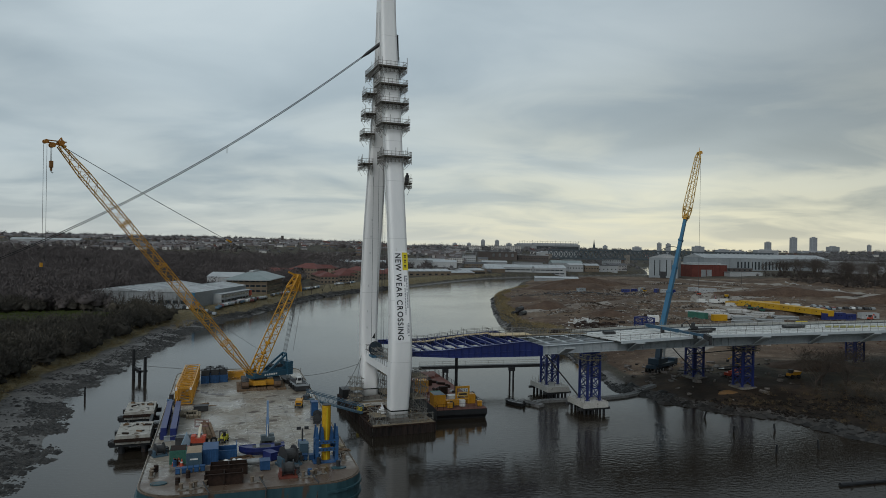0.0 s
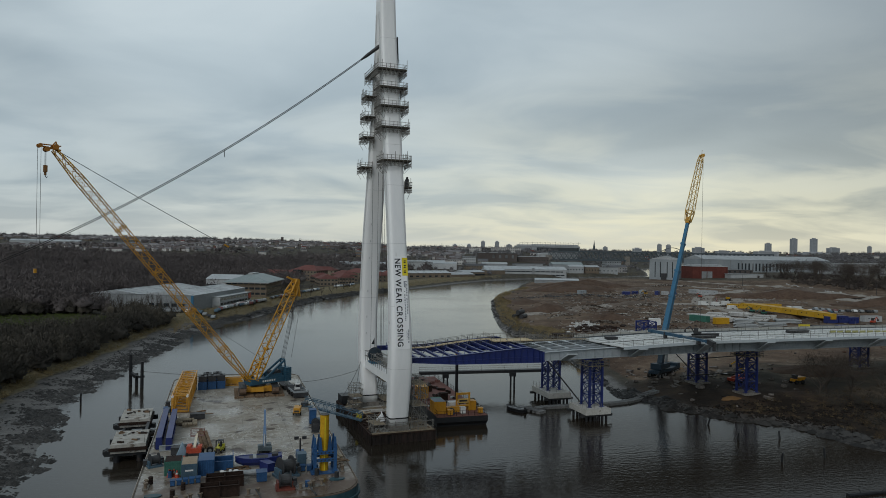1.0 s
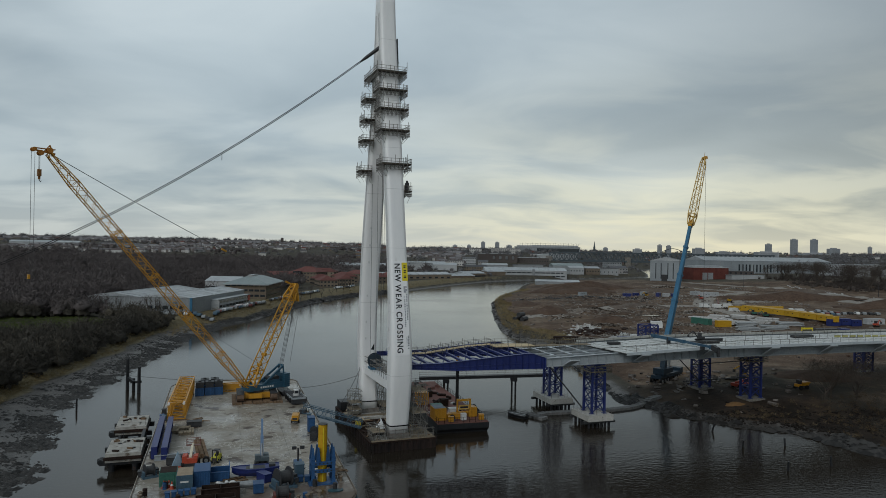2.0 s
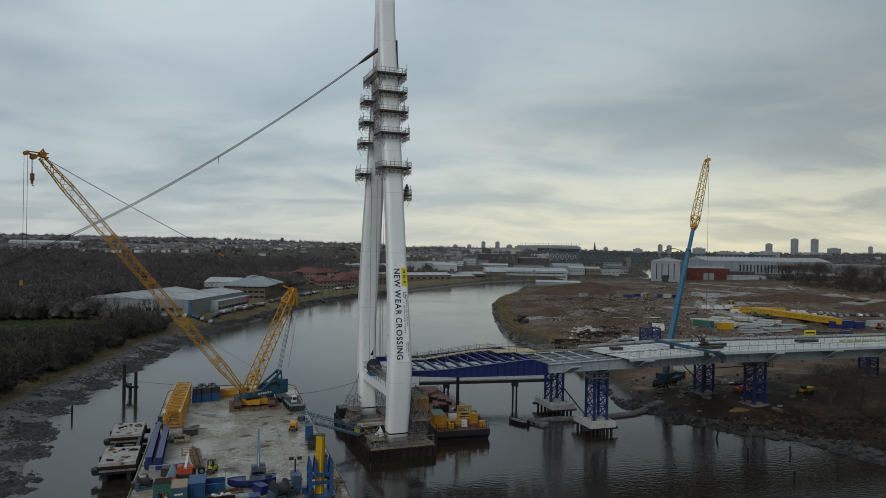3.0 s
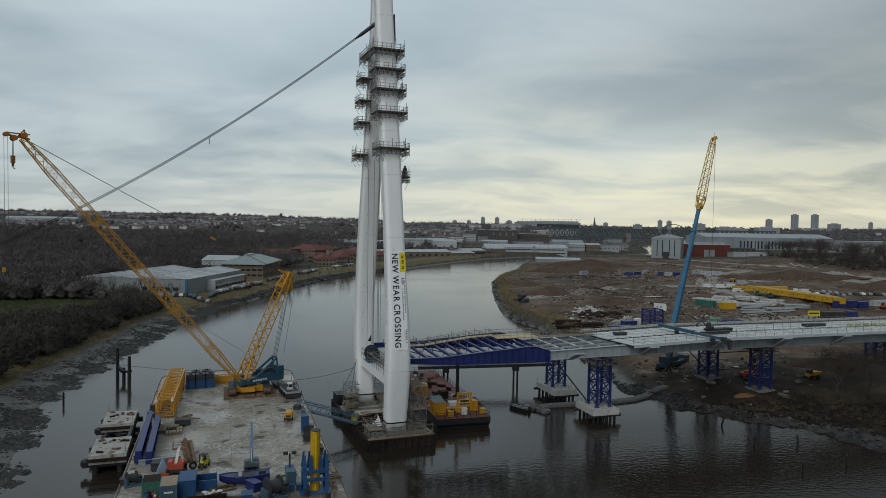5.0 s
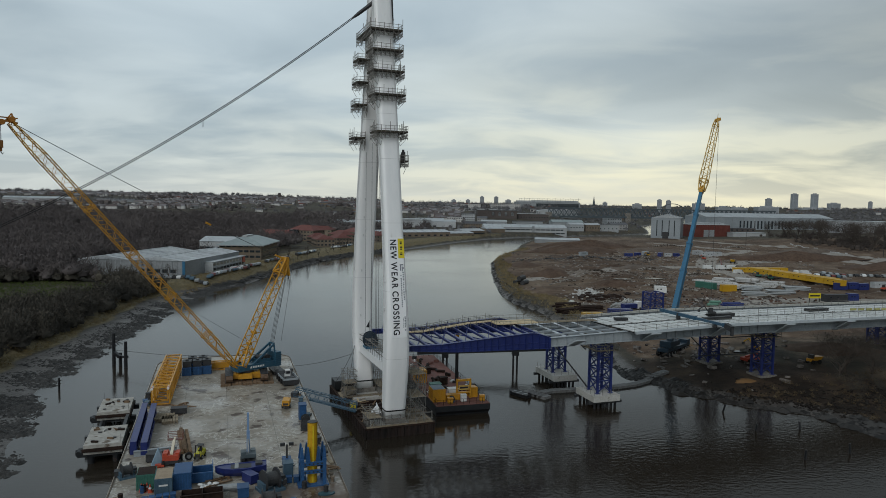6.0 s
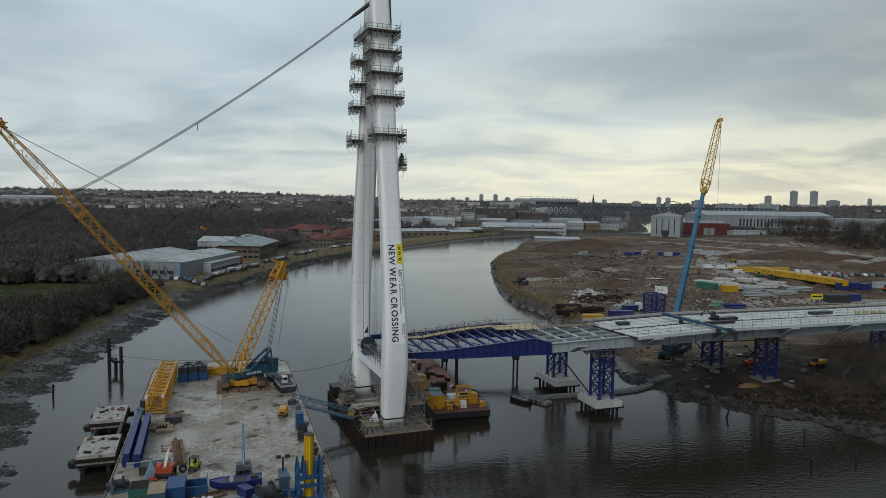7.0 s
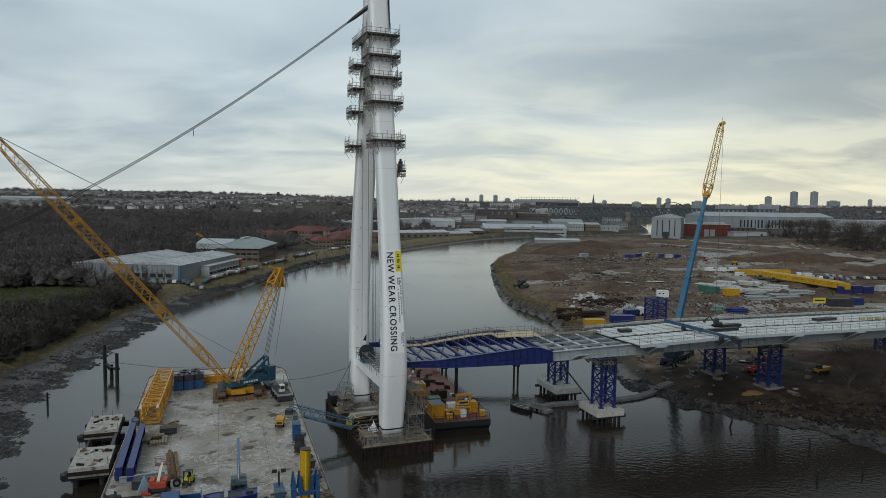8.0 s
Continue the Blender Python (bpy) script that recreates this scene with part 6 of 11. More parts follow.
def pusher(m):
    ob = thing("push_tug", m, "small grey workboat with a white wheelhouse on the deck", "boat")
    part("hull", Mesh().loft([[(-1.4, y, z), (1.4, y, z), (1.5, y, z + 0.9), (-1.5, y, z + 0.9)] for y, z in ((-2.6, 0.2), (0, 0.1), (2.4, 0.2), (3.2, 0.7))]), DKSTEEL, ob)
    part("wheelhouse", Mesh().box((0, 0.5, 1.7), (0.9, 1.0, 1.5)), WHITEBOX, ob, "white wheelhouse")
    part("bulwark", Mesh().box((-1.4, 0, 1.2), (0.1, 4.6, 0.5)).box((1.4, 0, 1.2), (0.1, 4.6, 0.5)).box((0, -2.5, 1.2), (2.7, 0.1, 0.5)), GREYSTEEL, ob)
    part("window", Mesh().box((0, -0.02, 2.0), (0.75, 0.06, 0.5)).box((-0.46, 0.5, 2.0), (0.05, 0.8, 0.5)).box((0.46, 0.5, 2.0), (0.05, 0.8, 0.5)), INK, ob)
    part("engine", Mesh().box((0, -1.6, 1.2), (1.6, 1.2, 0.6)), DKSTEEL, ob)
    part("mast", Mesh().tube((0.3, 0.5, 2.9), (0.3, 0.5, 4.2), 0.05), STEEL, ob)
    for y in (-1.5, 0.5, 2.0):
        for x in (-1.6, 1.6):
            part("fender", Mesh().tube((x, y, 0.4), (x, y, 1.2), 0.2, n=10), RUBBER, ob)


pusher(at(11.2, 56.4, 8))
chair_boat = thing("anchor_launch", at(9.6, 64.5, 10), "small dark launch hauled out on the barge", "boat")
part("hull", Mesh().loft([[(-0.9, y, z), (0.9, y, z), (1.1, y, z + 0.8), (-1.1, y, z + 0.8)] for y, z in ((-2.4, 0.1), (0, 0.05), (2.0, 0.2), (2.8, 0.6))]), DKSTEEL, chair_boat)
part("console", Mesh().box((0, -0.4, 1.2), (0.7, 0.6, 0.8)), WHITEBOX, chair_boat)

# gangway to the caisson
GWBLUE = surf("gangway_blue_grey", (0.035, 0.075, 0.11), (0.055, 0.105, 0.15), 0.5, 0.5, 3, 0.05)
gw = thing("gangway", Matrix(), "blue steel lattice gangway from the barge to the caisson", "gangway")
ga, gb = BARGE @ Vector((11.5, 46.8, DK + 0.9)), PYL @ Vector((-5.0, 7.4, 2.9))
part("truss", Mesh().lattice(ga, gb, 1.3, 1.3, 14, 0.12, 0.07, h0=1.3, h1=1.3), GWBLUE, gw)
part("tread", Mesh().beam(ga - Vector((0, 0, 0.55)), gb - Vector((0, 0, 0.55)), 1.1, 0.08), GWBLUE, gw)
rl = Mesh()
for t in range(15):
    p = ga.lerp(gb, t / 14)
    rl.beam(p + Vector((0, 0, 0.6)), p + Vector((0, 0, 1.1)), 0.06)
rl.beam(ga + Vector((0, 0, 1.1)), gb + Vector((0, 0, 1.1)), 0.07)
part("handrail", rl, GWBLUE, gw)
part("landing_frame", Mesh().box((ga.x, ga.y, (ga.z + DK) / 2 - 0.1), (1.2, 1.2, ga.z - DK)), DKSTEEL, gw)


# ---------------------------------------------------------------- crawler crane on the barge
INV = BARGE.inverted()
tip = INV @ Vector((-64.65, 113.7, 50.3))
mast_top = INV @ Vector((-32.5, 150.3, 27.6))
cc = Vector((3.6, 60.6, DK))
head = Vector((tip.x - cc.x, tip.y - cc.y, 0)).normalized()
side = Vector((head.y, -head.x, 0))
turn = math.degrees(math.atan2(head.y, head.x)) - 90
crane = thing("crawler_crane", BARGE, "yellow lattice-boom crawler crane with a blue body on timber mats", "crawler crane")
for k in range(5):
    mt = thing("crane_mat", at(-0.1 + k * 1.95, 60.8 + 0.2 * (k % 2)), "broad brown timber crane mat under the crawler", "crane mat", "crane mats")
    for q in range(3):
        part("baulk", Mesh().box((-0.62 + q * 0.62, 0, 0.17), (0.58, 8.6 - 0.3 * (k % 2), 0.34)), TIMBER, mt)
for x in (0.55, 6.9):
    tr = Mesh()
    prof = [(-3.9, 0.75), (-3.6, 0.3), (-3.1, 0.06), (3.1, 0.06), (3.6, 0.3), (3.9, 0.75), (3.6, 1.2), (3.1, 1.42), (-3.1, 1.42), (-3.6, 1.2)]
    tr.plate([(x - 0.65, cc.y + y, DK + 0.34 + z) for y, z in prof], (1.3, 0, 0))
    t_ob = part("crawler_track", tr, surf("muddy_track", (0.07, 0.045, 0.03), (0.15, 0.10, 0.07), 0.85, 0.6, 3, 0.2), crane, "muddy brown crawler track")
    for k in range(14):
        for z in (0.05, 1.43):
            part("track_shoe", Mesh().box((x, cc.y - 3.1 + k * 0.48, DK + 0.34 + z), (1.45, 0.30, 0.08)), DKSTEEL, t_ob)
part("car_body", Mesh().box((cc.x, cc.y, DK + 1.15), (6.4, 3.2, 1.0)).box((cc.x - 0.2, cc.y - 1.9, DK + 1.2), (2.6, 1.0, 0.9)), YELLOW, crane)
part("slew_ring", Mesh().tube((cc.x, cc.y, DK + 1.6), (cc.x, cc.y, DK + 2.1), 1.5, n=20), DKSTEEL, crane)
CRAWLBLUE = surf("crawler_blue_paint", (0.018, 0.065, 0.105), (0.028, 0.09, 0.14), 0.45, 0.3, 3, 0.04, wear=(0.04, 0.05, 0.06), wear_at=0.66)
BODY = pose(cc.x + 0.6, cc.y, DK + 2.0, 0, 0, turn) @ Matrix.Scale(0.84, 4)          # y: towards the boom


def on_body(x, y, z):
    return BODY @ Vector((x, y, z))


up_body = Mesh()
up_body.box((0, -1.4, 0.75), (3.0, 9.4, 1.3)).box((0.2, -3.4, 1.7), (2.6, 3.6, 0.8)).box((0, 2.9, 0.3), (2.6, 1.2, 0.6))
part("machine_house", up_body, CRAWLBLUE, crane, "blue machine house", m=BODY)
for side_x in (1.53, -1.53):
    for k in range(6):
        part("pale_bar", Mesh().box((side_x, 0.3 - k * 0.62, 0.75), (0.05, 0.42, 0.42)), WHITEBOX, crane, "plain pale bar", m=BODY)
cab = part("operator_cab", Mesh().box((2.3, 2.0, 0.95), (1.3, 2.0, 1.9)), CRAWLBLUE, crane, m=BODY)
part("cab_window", Mesh().box((2.3, 3.02, 1.2), (1.1, 0.06, 1.1)).box((2.97, 2.0, 1.25), (0.06, 1.6, 0.9)), INK, cab, "dark cab window")
for k in range(7):
    part("counterweight_slab", Mesh().box((0, -6.6, 0.3 + k * 0.48), (3.9, 1.5, 0.43)), CRAWLBLUE, crane, m=BODY)
part("a_frame", Mesh().beam((-1.2, -0.5, 1.3), (-0.9, -6.0, 5.2), 0.42).beam((1.2, -0.5, 1.3), (0.9, -6.0, 5.2), 0.42).beam((-0.9, -6.0, 5.3), (0.9, -6.0, 5.3), 0.4).beam((-0.9, -6.0, 5.2), (-1.0, -6.4, 1.3), 0.3).beam((0.9, -6.0, 5.2), (1.0, -6.4, 1.3), 0.3), CRAWLBLUE, crane, m=BODY)
for y in (-2.6, -4.4):
    part("hoist_drum", Mesh().tube((-1.0, y, 2.4), (1.0, y, 2.4), 0.55, n=16), DKSTEEL, crane, m=BODY)
foot_v = on_body(0, 3.2, 1.1)
bm_dir = (tip - foot_v).normalized()
boom = Mesh()
p1, p2, p3 = foot_v + bm_dir * 7.5, foot_v + bm_dir * ((tip - foot_v).length - 6.0), tip
boom.lattice(foot_v, p1, 1.4, 1.5, 6, 0.16, 0.08, h0=0.5, h1=1.5)
boom.lattice(p1, p2, 1.45, 1.45, 44, 0.13, 0.068)
boom.lattice(p2, p3, 1.45, 0.8, 5, 0.14, 0.07, h1=0.7)
boom_ob = part("boom", boom, YELLOW, crane, "long yellow lattice boom")
for k in (0.16, 0.34, 0.52, 0.70):
    c = foot_v.lerp(tip, k)
    part("joint_frame", Mesh().lattice(c, c + bm_dir * 0.4, 1.54, 1.54, 1, 0.17, 0.09), YELLOW, boom_ob)
hd = Mesh().beam(tip - head * 1.0, tip + head * 2.1 + Vector((0, 0, 0.45)), 0.3, 0.25).beam(tip - head * 1.0 + Vector((0, 0, 0.7)), tip + head * 2.1 + Vector((0, 0, 0.75)), 0.5, 0.14).beam(tip - head * 0.6 + Vector((0, 0, 0.2)), tip - head * 0.2 + Vector((0, 0, 1.4)), 0.2).beam(tip + head * 0.8, tip - head * 0.2 + Vector((0, 0, 1.3)), 0.16)
for e in (-0.5, 0.5):
    hd.tube(tip + side * e + head * 1.1, tip + side * (e + 0.2) + head * 1.1, 0.42, n=14)
    hd.tube(tip + side * e + head * 2.1 + Vector((0, 0, 0.5)), tip + side * (e + 0.2) + head * 2.1 + Vector((0, 0, 0.5)), 0.34, n=12)
    hd.tube(tip + side * e - head * 0.2 + Vector((0, 0, 0.5)), tip + side * (e + 0.2) - head * 0.2 + Vector((0, 0, 0.5)), 0.45, n=14)
part("boom_head", hd, surf("orange_head_paint", (0.33, 0.13, 0.02), (0.46, 0.19, 0.03), 0.5, 0.5, 3, 0.05), boom_ob, "orange-brown sheave head")
ms_foot = on_body(0, 2.4, 1.2)
mm = Mesh()
q1, q2 = ms_foot.lerp(mast_top, 0.16), ms_foot.lerp(mast_top, 0.86)
mm.lattice(ms_foot, q1, 2.6, 2.1, 3, 0.24, 0.12, h0=0.8, h1=1.6)
mm.lattice(q1, q2, 2.1, 1.8, 17, 0.16, 0.075, h0=1.6, h1=1.5)
mm.lattice(q2, mast_top, 2.0, 1.2, 3, 0.30, 0.2, h0=1.6, h1=0.8)
for f in (0.12, 0.2, 0.3):
    c = ms_foot.lerp(mast_top, f)
    mm.box(tuple(c), (1.3, 0.5, 0.5), turn)
part("mast", mm, YELLOW, crane, "yellow lattice back mast")
mh = Mesh()
for e in (-0.7, -0.25, 0.25, 0.7):
    mh.tube(mast_top + side * e, mast_top + side * (e + 0.14), 0.5, n=12)
    mh.beam(mast_top + side * e, mast_top + side * e - Vector((0, 0, 3.4)) - head * 0.5, 0.28)
mh.beam(mast_top + head * 0.2, mast_top + head * 2.4 + Vector((0, 0, 0.9)), 0.35)
part("mast_head", mh, YELLOW, crane)
ropes_m = Mesh()
ctop = on_body(0, -6.0, 5.3)
for e in (-0.7, -0.25, 0.25, 0.7):
    ropes_m.tube(mast_top + side * e - Vector((0, 0, 2.5)), ctop + side * e * 0.8, 0.045, n=4)
for e in (-0.9, 0.9):
    ropes_m.tube(mast_top + side * e - head * 1.4, on_body(e * 1.6, -7.6, 1.0) + Vector((0, 0, 4.0)), 0.04, n=4)
part("luffing_rope", ropes_m, ROPE, crane, "thin dark luffing ropes")
for e in (-0.12, 0.12):
    a, b = mast_top + side * e + head * 2.2 + Vector((0, 0, 0.8)), tip + side * e - bm_dir * 1.0 + Vector((0, 0, 0.6))
    pts = [a.lerp(b, k / 16) - Vector((0, 0, 0.5 * math.sin(math.pi * k / 16))) for k in range(17)]
    part("pendant_rope", Mesh().rope(pts, 0.032, 4), ROPE, crane, "long thin pendant rope")
    lk = Mesh().beam(pts[5], pts[5].lerp(pts[6], 0.35), 0.2, 0.3)
    part("pendant_link", lk, YELLOW, crane, "yellow link plate")
part("back_stay", Mesh().tube(ms_foot.lerp(mast_top, 0.2), foot_v.lerp(tip, 0.32), 0.03, n=4), ROPE, crane, "thin line from the mast to the boom")
hook_top, hook = tip + head * 1.25, tip + head * 1.25 - Vector((0, 0, 2.7))
hr = Mesh()
for e in (-0.25, 0.25):
    hr.tube(hook_top + side * e, hook + side * e, 0.045, n=4)
for e in (-0.5, 0.0):
    hr.tube(tip + head * (2.4 + e) + Vector((0, 0, 0.3)), tip + head * (2.4 + e) - Vector((0, 0, 19.5)), 0.035, n=4)
part("hoist_rope", hr, ROPE, crane, "thin hoist ropes")
hb = part("hook_block", Mesh().box(tuple(hook - Vector((0, 0, 0.5))), (0.65, 0.5, 1.1), turn).box(tuple(hook - Vector((0, 0, 1.3))), (0.3, 0.3, 0.5), turn), surf("hook_orange", (0.16, 0.07, 0.02), (0.24, 0.11, 0.03), 0.5), crane, "orange-brown hook block")
part("hook", Mesh().rope([hook + Vector(p) for p in ((0, 0, -1.4), (0.0, 0, -1.7), (0.2, 0, -1.95), (0.32, 0, -1.75))], 0.07), DKSTEEL, hb)
hb2 = tip + head * 2.5 - Vector((0, 0, 19.8))
part("ball_hook", Mesh().box(tuple(hb2), (0.4, 0.35, 0.7), turn), YELLOW, crane, "small yellow ball hook")

# mooring lines
def sag(a, b, drop):
    return [a.lerp(b, k / 14) - Vector((0, 0, 4 * drop * (k / 14) * (1 - k / 14))) for k in range(15)]


ml = thing("mooring_line", Matrix(), "thin dark mooring line from the barge to the dolphins", "rope", "mooring lines")
part("line", Mesh().rope([(-46.5, 160.5, 5.0), (-62, 164.5, 3.9), (-77.0, 170.2, 3.6)], 0.05, 4), ROPE, ml)
for q0, q1 in (((-1.9, 21.5, 11.0), (-5.2, 15.0, 2.6)), ((-1.7, 22.5, 10.4), (-5.0, 24.0, 3.4))):
    ml = thing("mooring_line", PYL, "thin dark line from the far leg down to the caisson", "rope", "mooring lines")
    part("line", Mesh().rope(sag(Vector(q0), Vector(q1), 0.4), 0.05, 4), ROPE, ml)
ml = thing("mooring_line", Matrix(), "thin dark mooring line over the water", "rope", "mooring lines")
part("line", Mesh().rope(sag(BARGE @ Vector((12.0, 66, DK + 0.8)), PYL @ Vector((-1.9, 23.2, 9.0)), 0.5), 0.05, 4), ROPE, ml)
for x, y in ((-6.0, 0.2), (6.9, 0.4), (0.6, 0.0)):
    ml = thing("mooring_line", BARGE, "slack mooring rope hanging down the barge's hull", "rope", "mooring lines")
    part("line", Mesh().rope([(x, 2.4, DK + 0.7), (x + 0.4, 1.0, DK + 0.35), (x + 0.7, y - 0.25, DK + 0.2), (x + 0.6, y - 0.35, DK - 1.2), (x + 0.2, y - 0.6, DK - 2.8), (x - 0.4, y - 0.7, DK - 4.6)], 0.09, 6), ROPE, ml)

# a spare boom foot lying behind the crane mats
bf = thing("spare_boom_section", at(-1.2, 70.2, 88), "short yellow boom section lying on the deck", "boom section")
part("lattice", Mesh().lattice((0, -2.4, 0.8), (0, 2.4, 0.8), 1.5, 1.5, 4, 0.2, 0.12, h0=1.5, h1=1.5), YELLOW, bf)
part("side_plate", Mesh().box((0.7, 0, 0.9), (0.08, 3.6, 0.9)).box((-0.7, 0, 0.9), (0.08, 3.6, 0.9)), YELLOW, bf)
# drums, coils and small gear along the barge's sides
rg = random.Random(31)
for k in range(15):
    x, y = (11.9 + rg.uniform(-0.5, 0.6), 16 + 2.1 * k + rg.uniform(-0.6, 0.6)) if k < 9 else (-12.4 + rg.uniform(-0.3, 0.5), 46 + 3.0 * (k - 9) + rg.uniform(-0.8, 0.8))
    g_ob = thing("rope_coil", at(x, y), "coil of dark rope lying at the barge's edge", "rope", "rope coils on the barge")
    rr_ = rg.uniform(0.35, 0.6)
    for q in range(3):
        part("turn", Mesh().rope([(rr_ * (1 - 0.08 * q) * math.cos(a * 0.5236), rr_ * (1 - 0.08 * q) * math.sin(a * 0.5236), 0.08 + 0.13 * q) for a in range(13)], 0.07, 5), ROPE, g_ob)
for k in range(10):
    x, y = (rg.uniform(-11.5, -4.0), rg.uniform(1.8, 9.0)) if k < 4 else (rg.uniform(5.0, 11.5), rg.uniform(2.4, 8.0)) if k < 7 else (rg.uniform(-12.2, -9.5), rg.uniform(9, 13))
    d_ob = thing("oil_drum", at(x, y), "dented steel drum standing on the deck", "drum", "drums on the barge")
    part("shell", Mesh().tube((0, 0, 0), (0, 0, 0.88), 0.29, n=12), rg.choice((MIDBLUE, RUSTY, DKSTEEL)), d_ob)
    part("hoop", Mesh().tube((0, 0, 0.28), (0, 0, 0.32), 0.305, n=12).tube((0, 0, 0.58), (0, 0, 0.62), 0.305, n=12), DKSTEEL, d_ob)


# ---------------------------------------------------------------- trestle towers under the deck
def trestle(name, s, n, w, d, z0, z1, label, platform_top=True):
    ob = thing(name, DECK, label, "trestle tower", "trestle towers under the deck")
    xs, ys = (s - w / 2, s + w / 2), (n - d / 2, n + d / 2)
    for x in xs:
        for y in ys:
            part("leg", Mesh().box((x, y, (z0 + z1) / 2), (0.42, 0.42, z1 - z0)), BLUE, ob)
    lev = 4
    hs = [z0 + 0.2 + (z1 - z0 - 0.4) * k / lev for k in range(lev + 1)]
    for a, b in zip(hs, hs[1:]):
        for y in ys:
            for p0, p1, t_ in (((xs[0], y, a), (xs[1], y, b), 0.16), ((xs[1], y, a), (xs[0], y, b), 0.16), ((xs[0], y, b), (xs[1], y, b), 0.22)):
                part("cross_brace", Mesh().beam(p0, p1, t_), BLUE, ob)
        for x in xs:
            for p0, p1, t_ in (((x, ys[0], a), (x, ys[1], b), 0.16), ((x, ys[1], a), (x, ys[0], b), 0.16), ((x, ys[0], b), (x, ys[1], b), 0.22)):
                part("cross_brace", Mesh().beam(p0, p1, t_), BLUE, ob)
    for x in xs:
        for y in ys:
            part("foot_plate", Mesh().box((x, y, z0 + 0.04), (0.9, 0.9, 0.09)), BLUE, ob)
    part("head_beam", Mesh().box((s, n, z1 + 0.25), (w + 0.9, 0.6, 0.5)).box((s - 0.9, n, z1 + 0.6), (0.5, d + 1.2, 0.3)).box((s + 0.9, n, z1 + 0.6), (0.5, d + 1.2, 0.3)), BLUE, ob)
    if platform_top:
        fr = Mesh()
        rail_run(fr, [(s - w / 2 - 1.1, n - d / 2 - 0.9), (s + w / 2 + 1.1, n - d / 2 - 0.9), (s + w / 2 + 1.1, n + d / 2 + 0.9), (s - w / 2 - 1.1, n + d / 2 + 0.9)], z1 - 1.0)
        for px, py in posts_along([(s - w / 2 - 1.1, n - d / 2 - 0.9), (s + w / 2 + 1.1, n - d / 2 - 0.9), (s + w / 2 + 1.1, n + d / 2 + 0.9), (s - w / 2 - 1.1, n + d / 2 + 0.9)], 1.2):
            fr.beam((px, py, z1 - 1.4), (px, py, z1 + 0.3), 0.08)
        part("scaffold_rail", fr, TUBE, ob)
        bd = Mesh()
        for y in (n - d / 2 - 0.55, n + d / 2 + 0.55):
            bd.box((s, y, z1 - 1.0), (w + 2.2, 0.7, 0.1))
        for x in (s - w / 2 - 0.75, s + w / 2 + 0.75):
            bd.box((x, n, z1 - 1.0), (0.7, d + 1.8, 0.1))
        part("scaffold_board", bd, BOARD, ob)
    return ob


trestle("trestle_tower", 44.0, 8.9, 2.9, 3.3, 2.65, 12.3, "blue braced steel trestle tower on a concrete pile cap")
trestle("trestle_tower", 43.2, 26.2, 3.0, 3.0, 2.65, 12.6, "blue braced steel trestle tower on a concrete pile cap", False)
for s, n, lab in ((86.2, 11.2, "blue braced steel trestle tower standing on the bank"), (82.6, 24.0, "blue braced steel trestle tower standing on the bank"), (139.0, 11.2, "blue braced steel trestle tower standing on the bank"), (136.0, 24.5, "blue braced steel trestle tower standing on the bank")):
    p = DECK @ Vector((s, n, 0))
    gz = ground_z(p.x, p.y)
    solid("footing_pad", Mesh().box((s, n, gz - 0.05), (4.4, 4.4, 0.5)), DKCONC, "stained concrete footing pad under the trestle", "footing", "footing pads", m=DECK)
    trestle("trestle_tower", s, n, 3.0, 3.0, gz + 0.25, 12.6, lab)
lean_m = thing("raking_brace", DECK, "long blue raking brace between the trestles", "brace", "raking braces")
part("pole", Mesh().beam((42.4, 10.8, 3.0), (36.6, 19.0, 12.9), 0.22).beam((42.4, 12.0, 10.5), (44.4, 24.8, 12.4), 0.22), DKSTEEL, lean_m)
lean_m = thing("raking_brace", DECK, "dark raking scaffold brace between the trestles", "brace", "raking braces")
part("pole", Mesh().beam((84.3, 10.0, 8.0), (76.0, 22.0, 5.0), 0.2).beam((84.5, 9.0, 12.0), (78.5, 22.0, 9.0), 0.2).beam((81.0, 22.6, 5.0), (72.0, 20.0, 12.0), 0.18), DKSTEEL, lean_m)


def pile_cap(s0, s1, n0, n1, z, label):
    ob = thing("pile_pier", DECK, label, "pier", "piers in the river")
    part("slab", Mesh().box(((s0 + s1) / 2, (n0 + n1) / 2, z - 0.6), (s1 - s0, n1 - n0, 1.2)), CONC, ob)
    for y in (n0 + 0.8, n1 - 0.8):
        part("bearer", Mesh().box(((s0 + s1) / 2, y, z - 1.45), (s1 - s0 + 1.5, 0.5, 0.5)), DKSTEEL, ob)
    for x in range(6):
        for y in range(3):
            px, py = s0 + 0.6 + (s1 - s0 - 1.2) * x / 5, n0 + 0.8 + (n1 - n0 - 1.6) * y / 2
            part("pile", Mesh().tube((px, py, -2.5), (px, py, z - 1.2), 0.26, n=10), DARKHULL, ob)
    for x, y in posts_along([(s0 + 0.3, n0 + 0.3), (s1 - 0.3, n0 + 0.3), (s1 - 0.3, n1 - 0.3), (s0 + 0.3, n1 - 0.3)], 1.6):
        part("fence_post", Mesh().beam((x, y, z), (x, y, z + 1.1), 0.05), TUBE, ob)


pile_cap(40.8, 46.6, 5.5, 12.6, 2.65, "pale concrete pile cap on dark steel piles in the river")
pile_cap(40.4, 46.0, 21.4, 30.6, 2.65, "pale concrete pile cap on dark steel piles in the river")

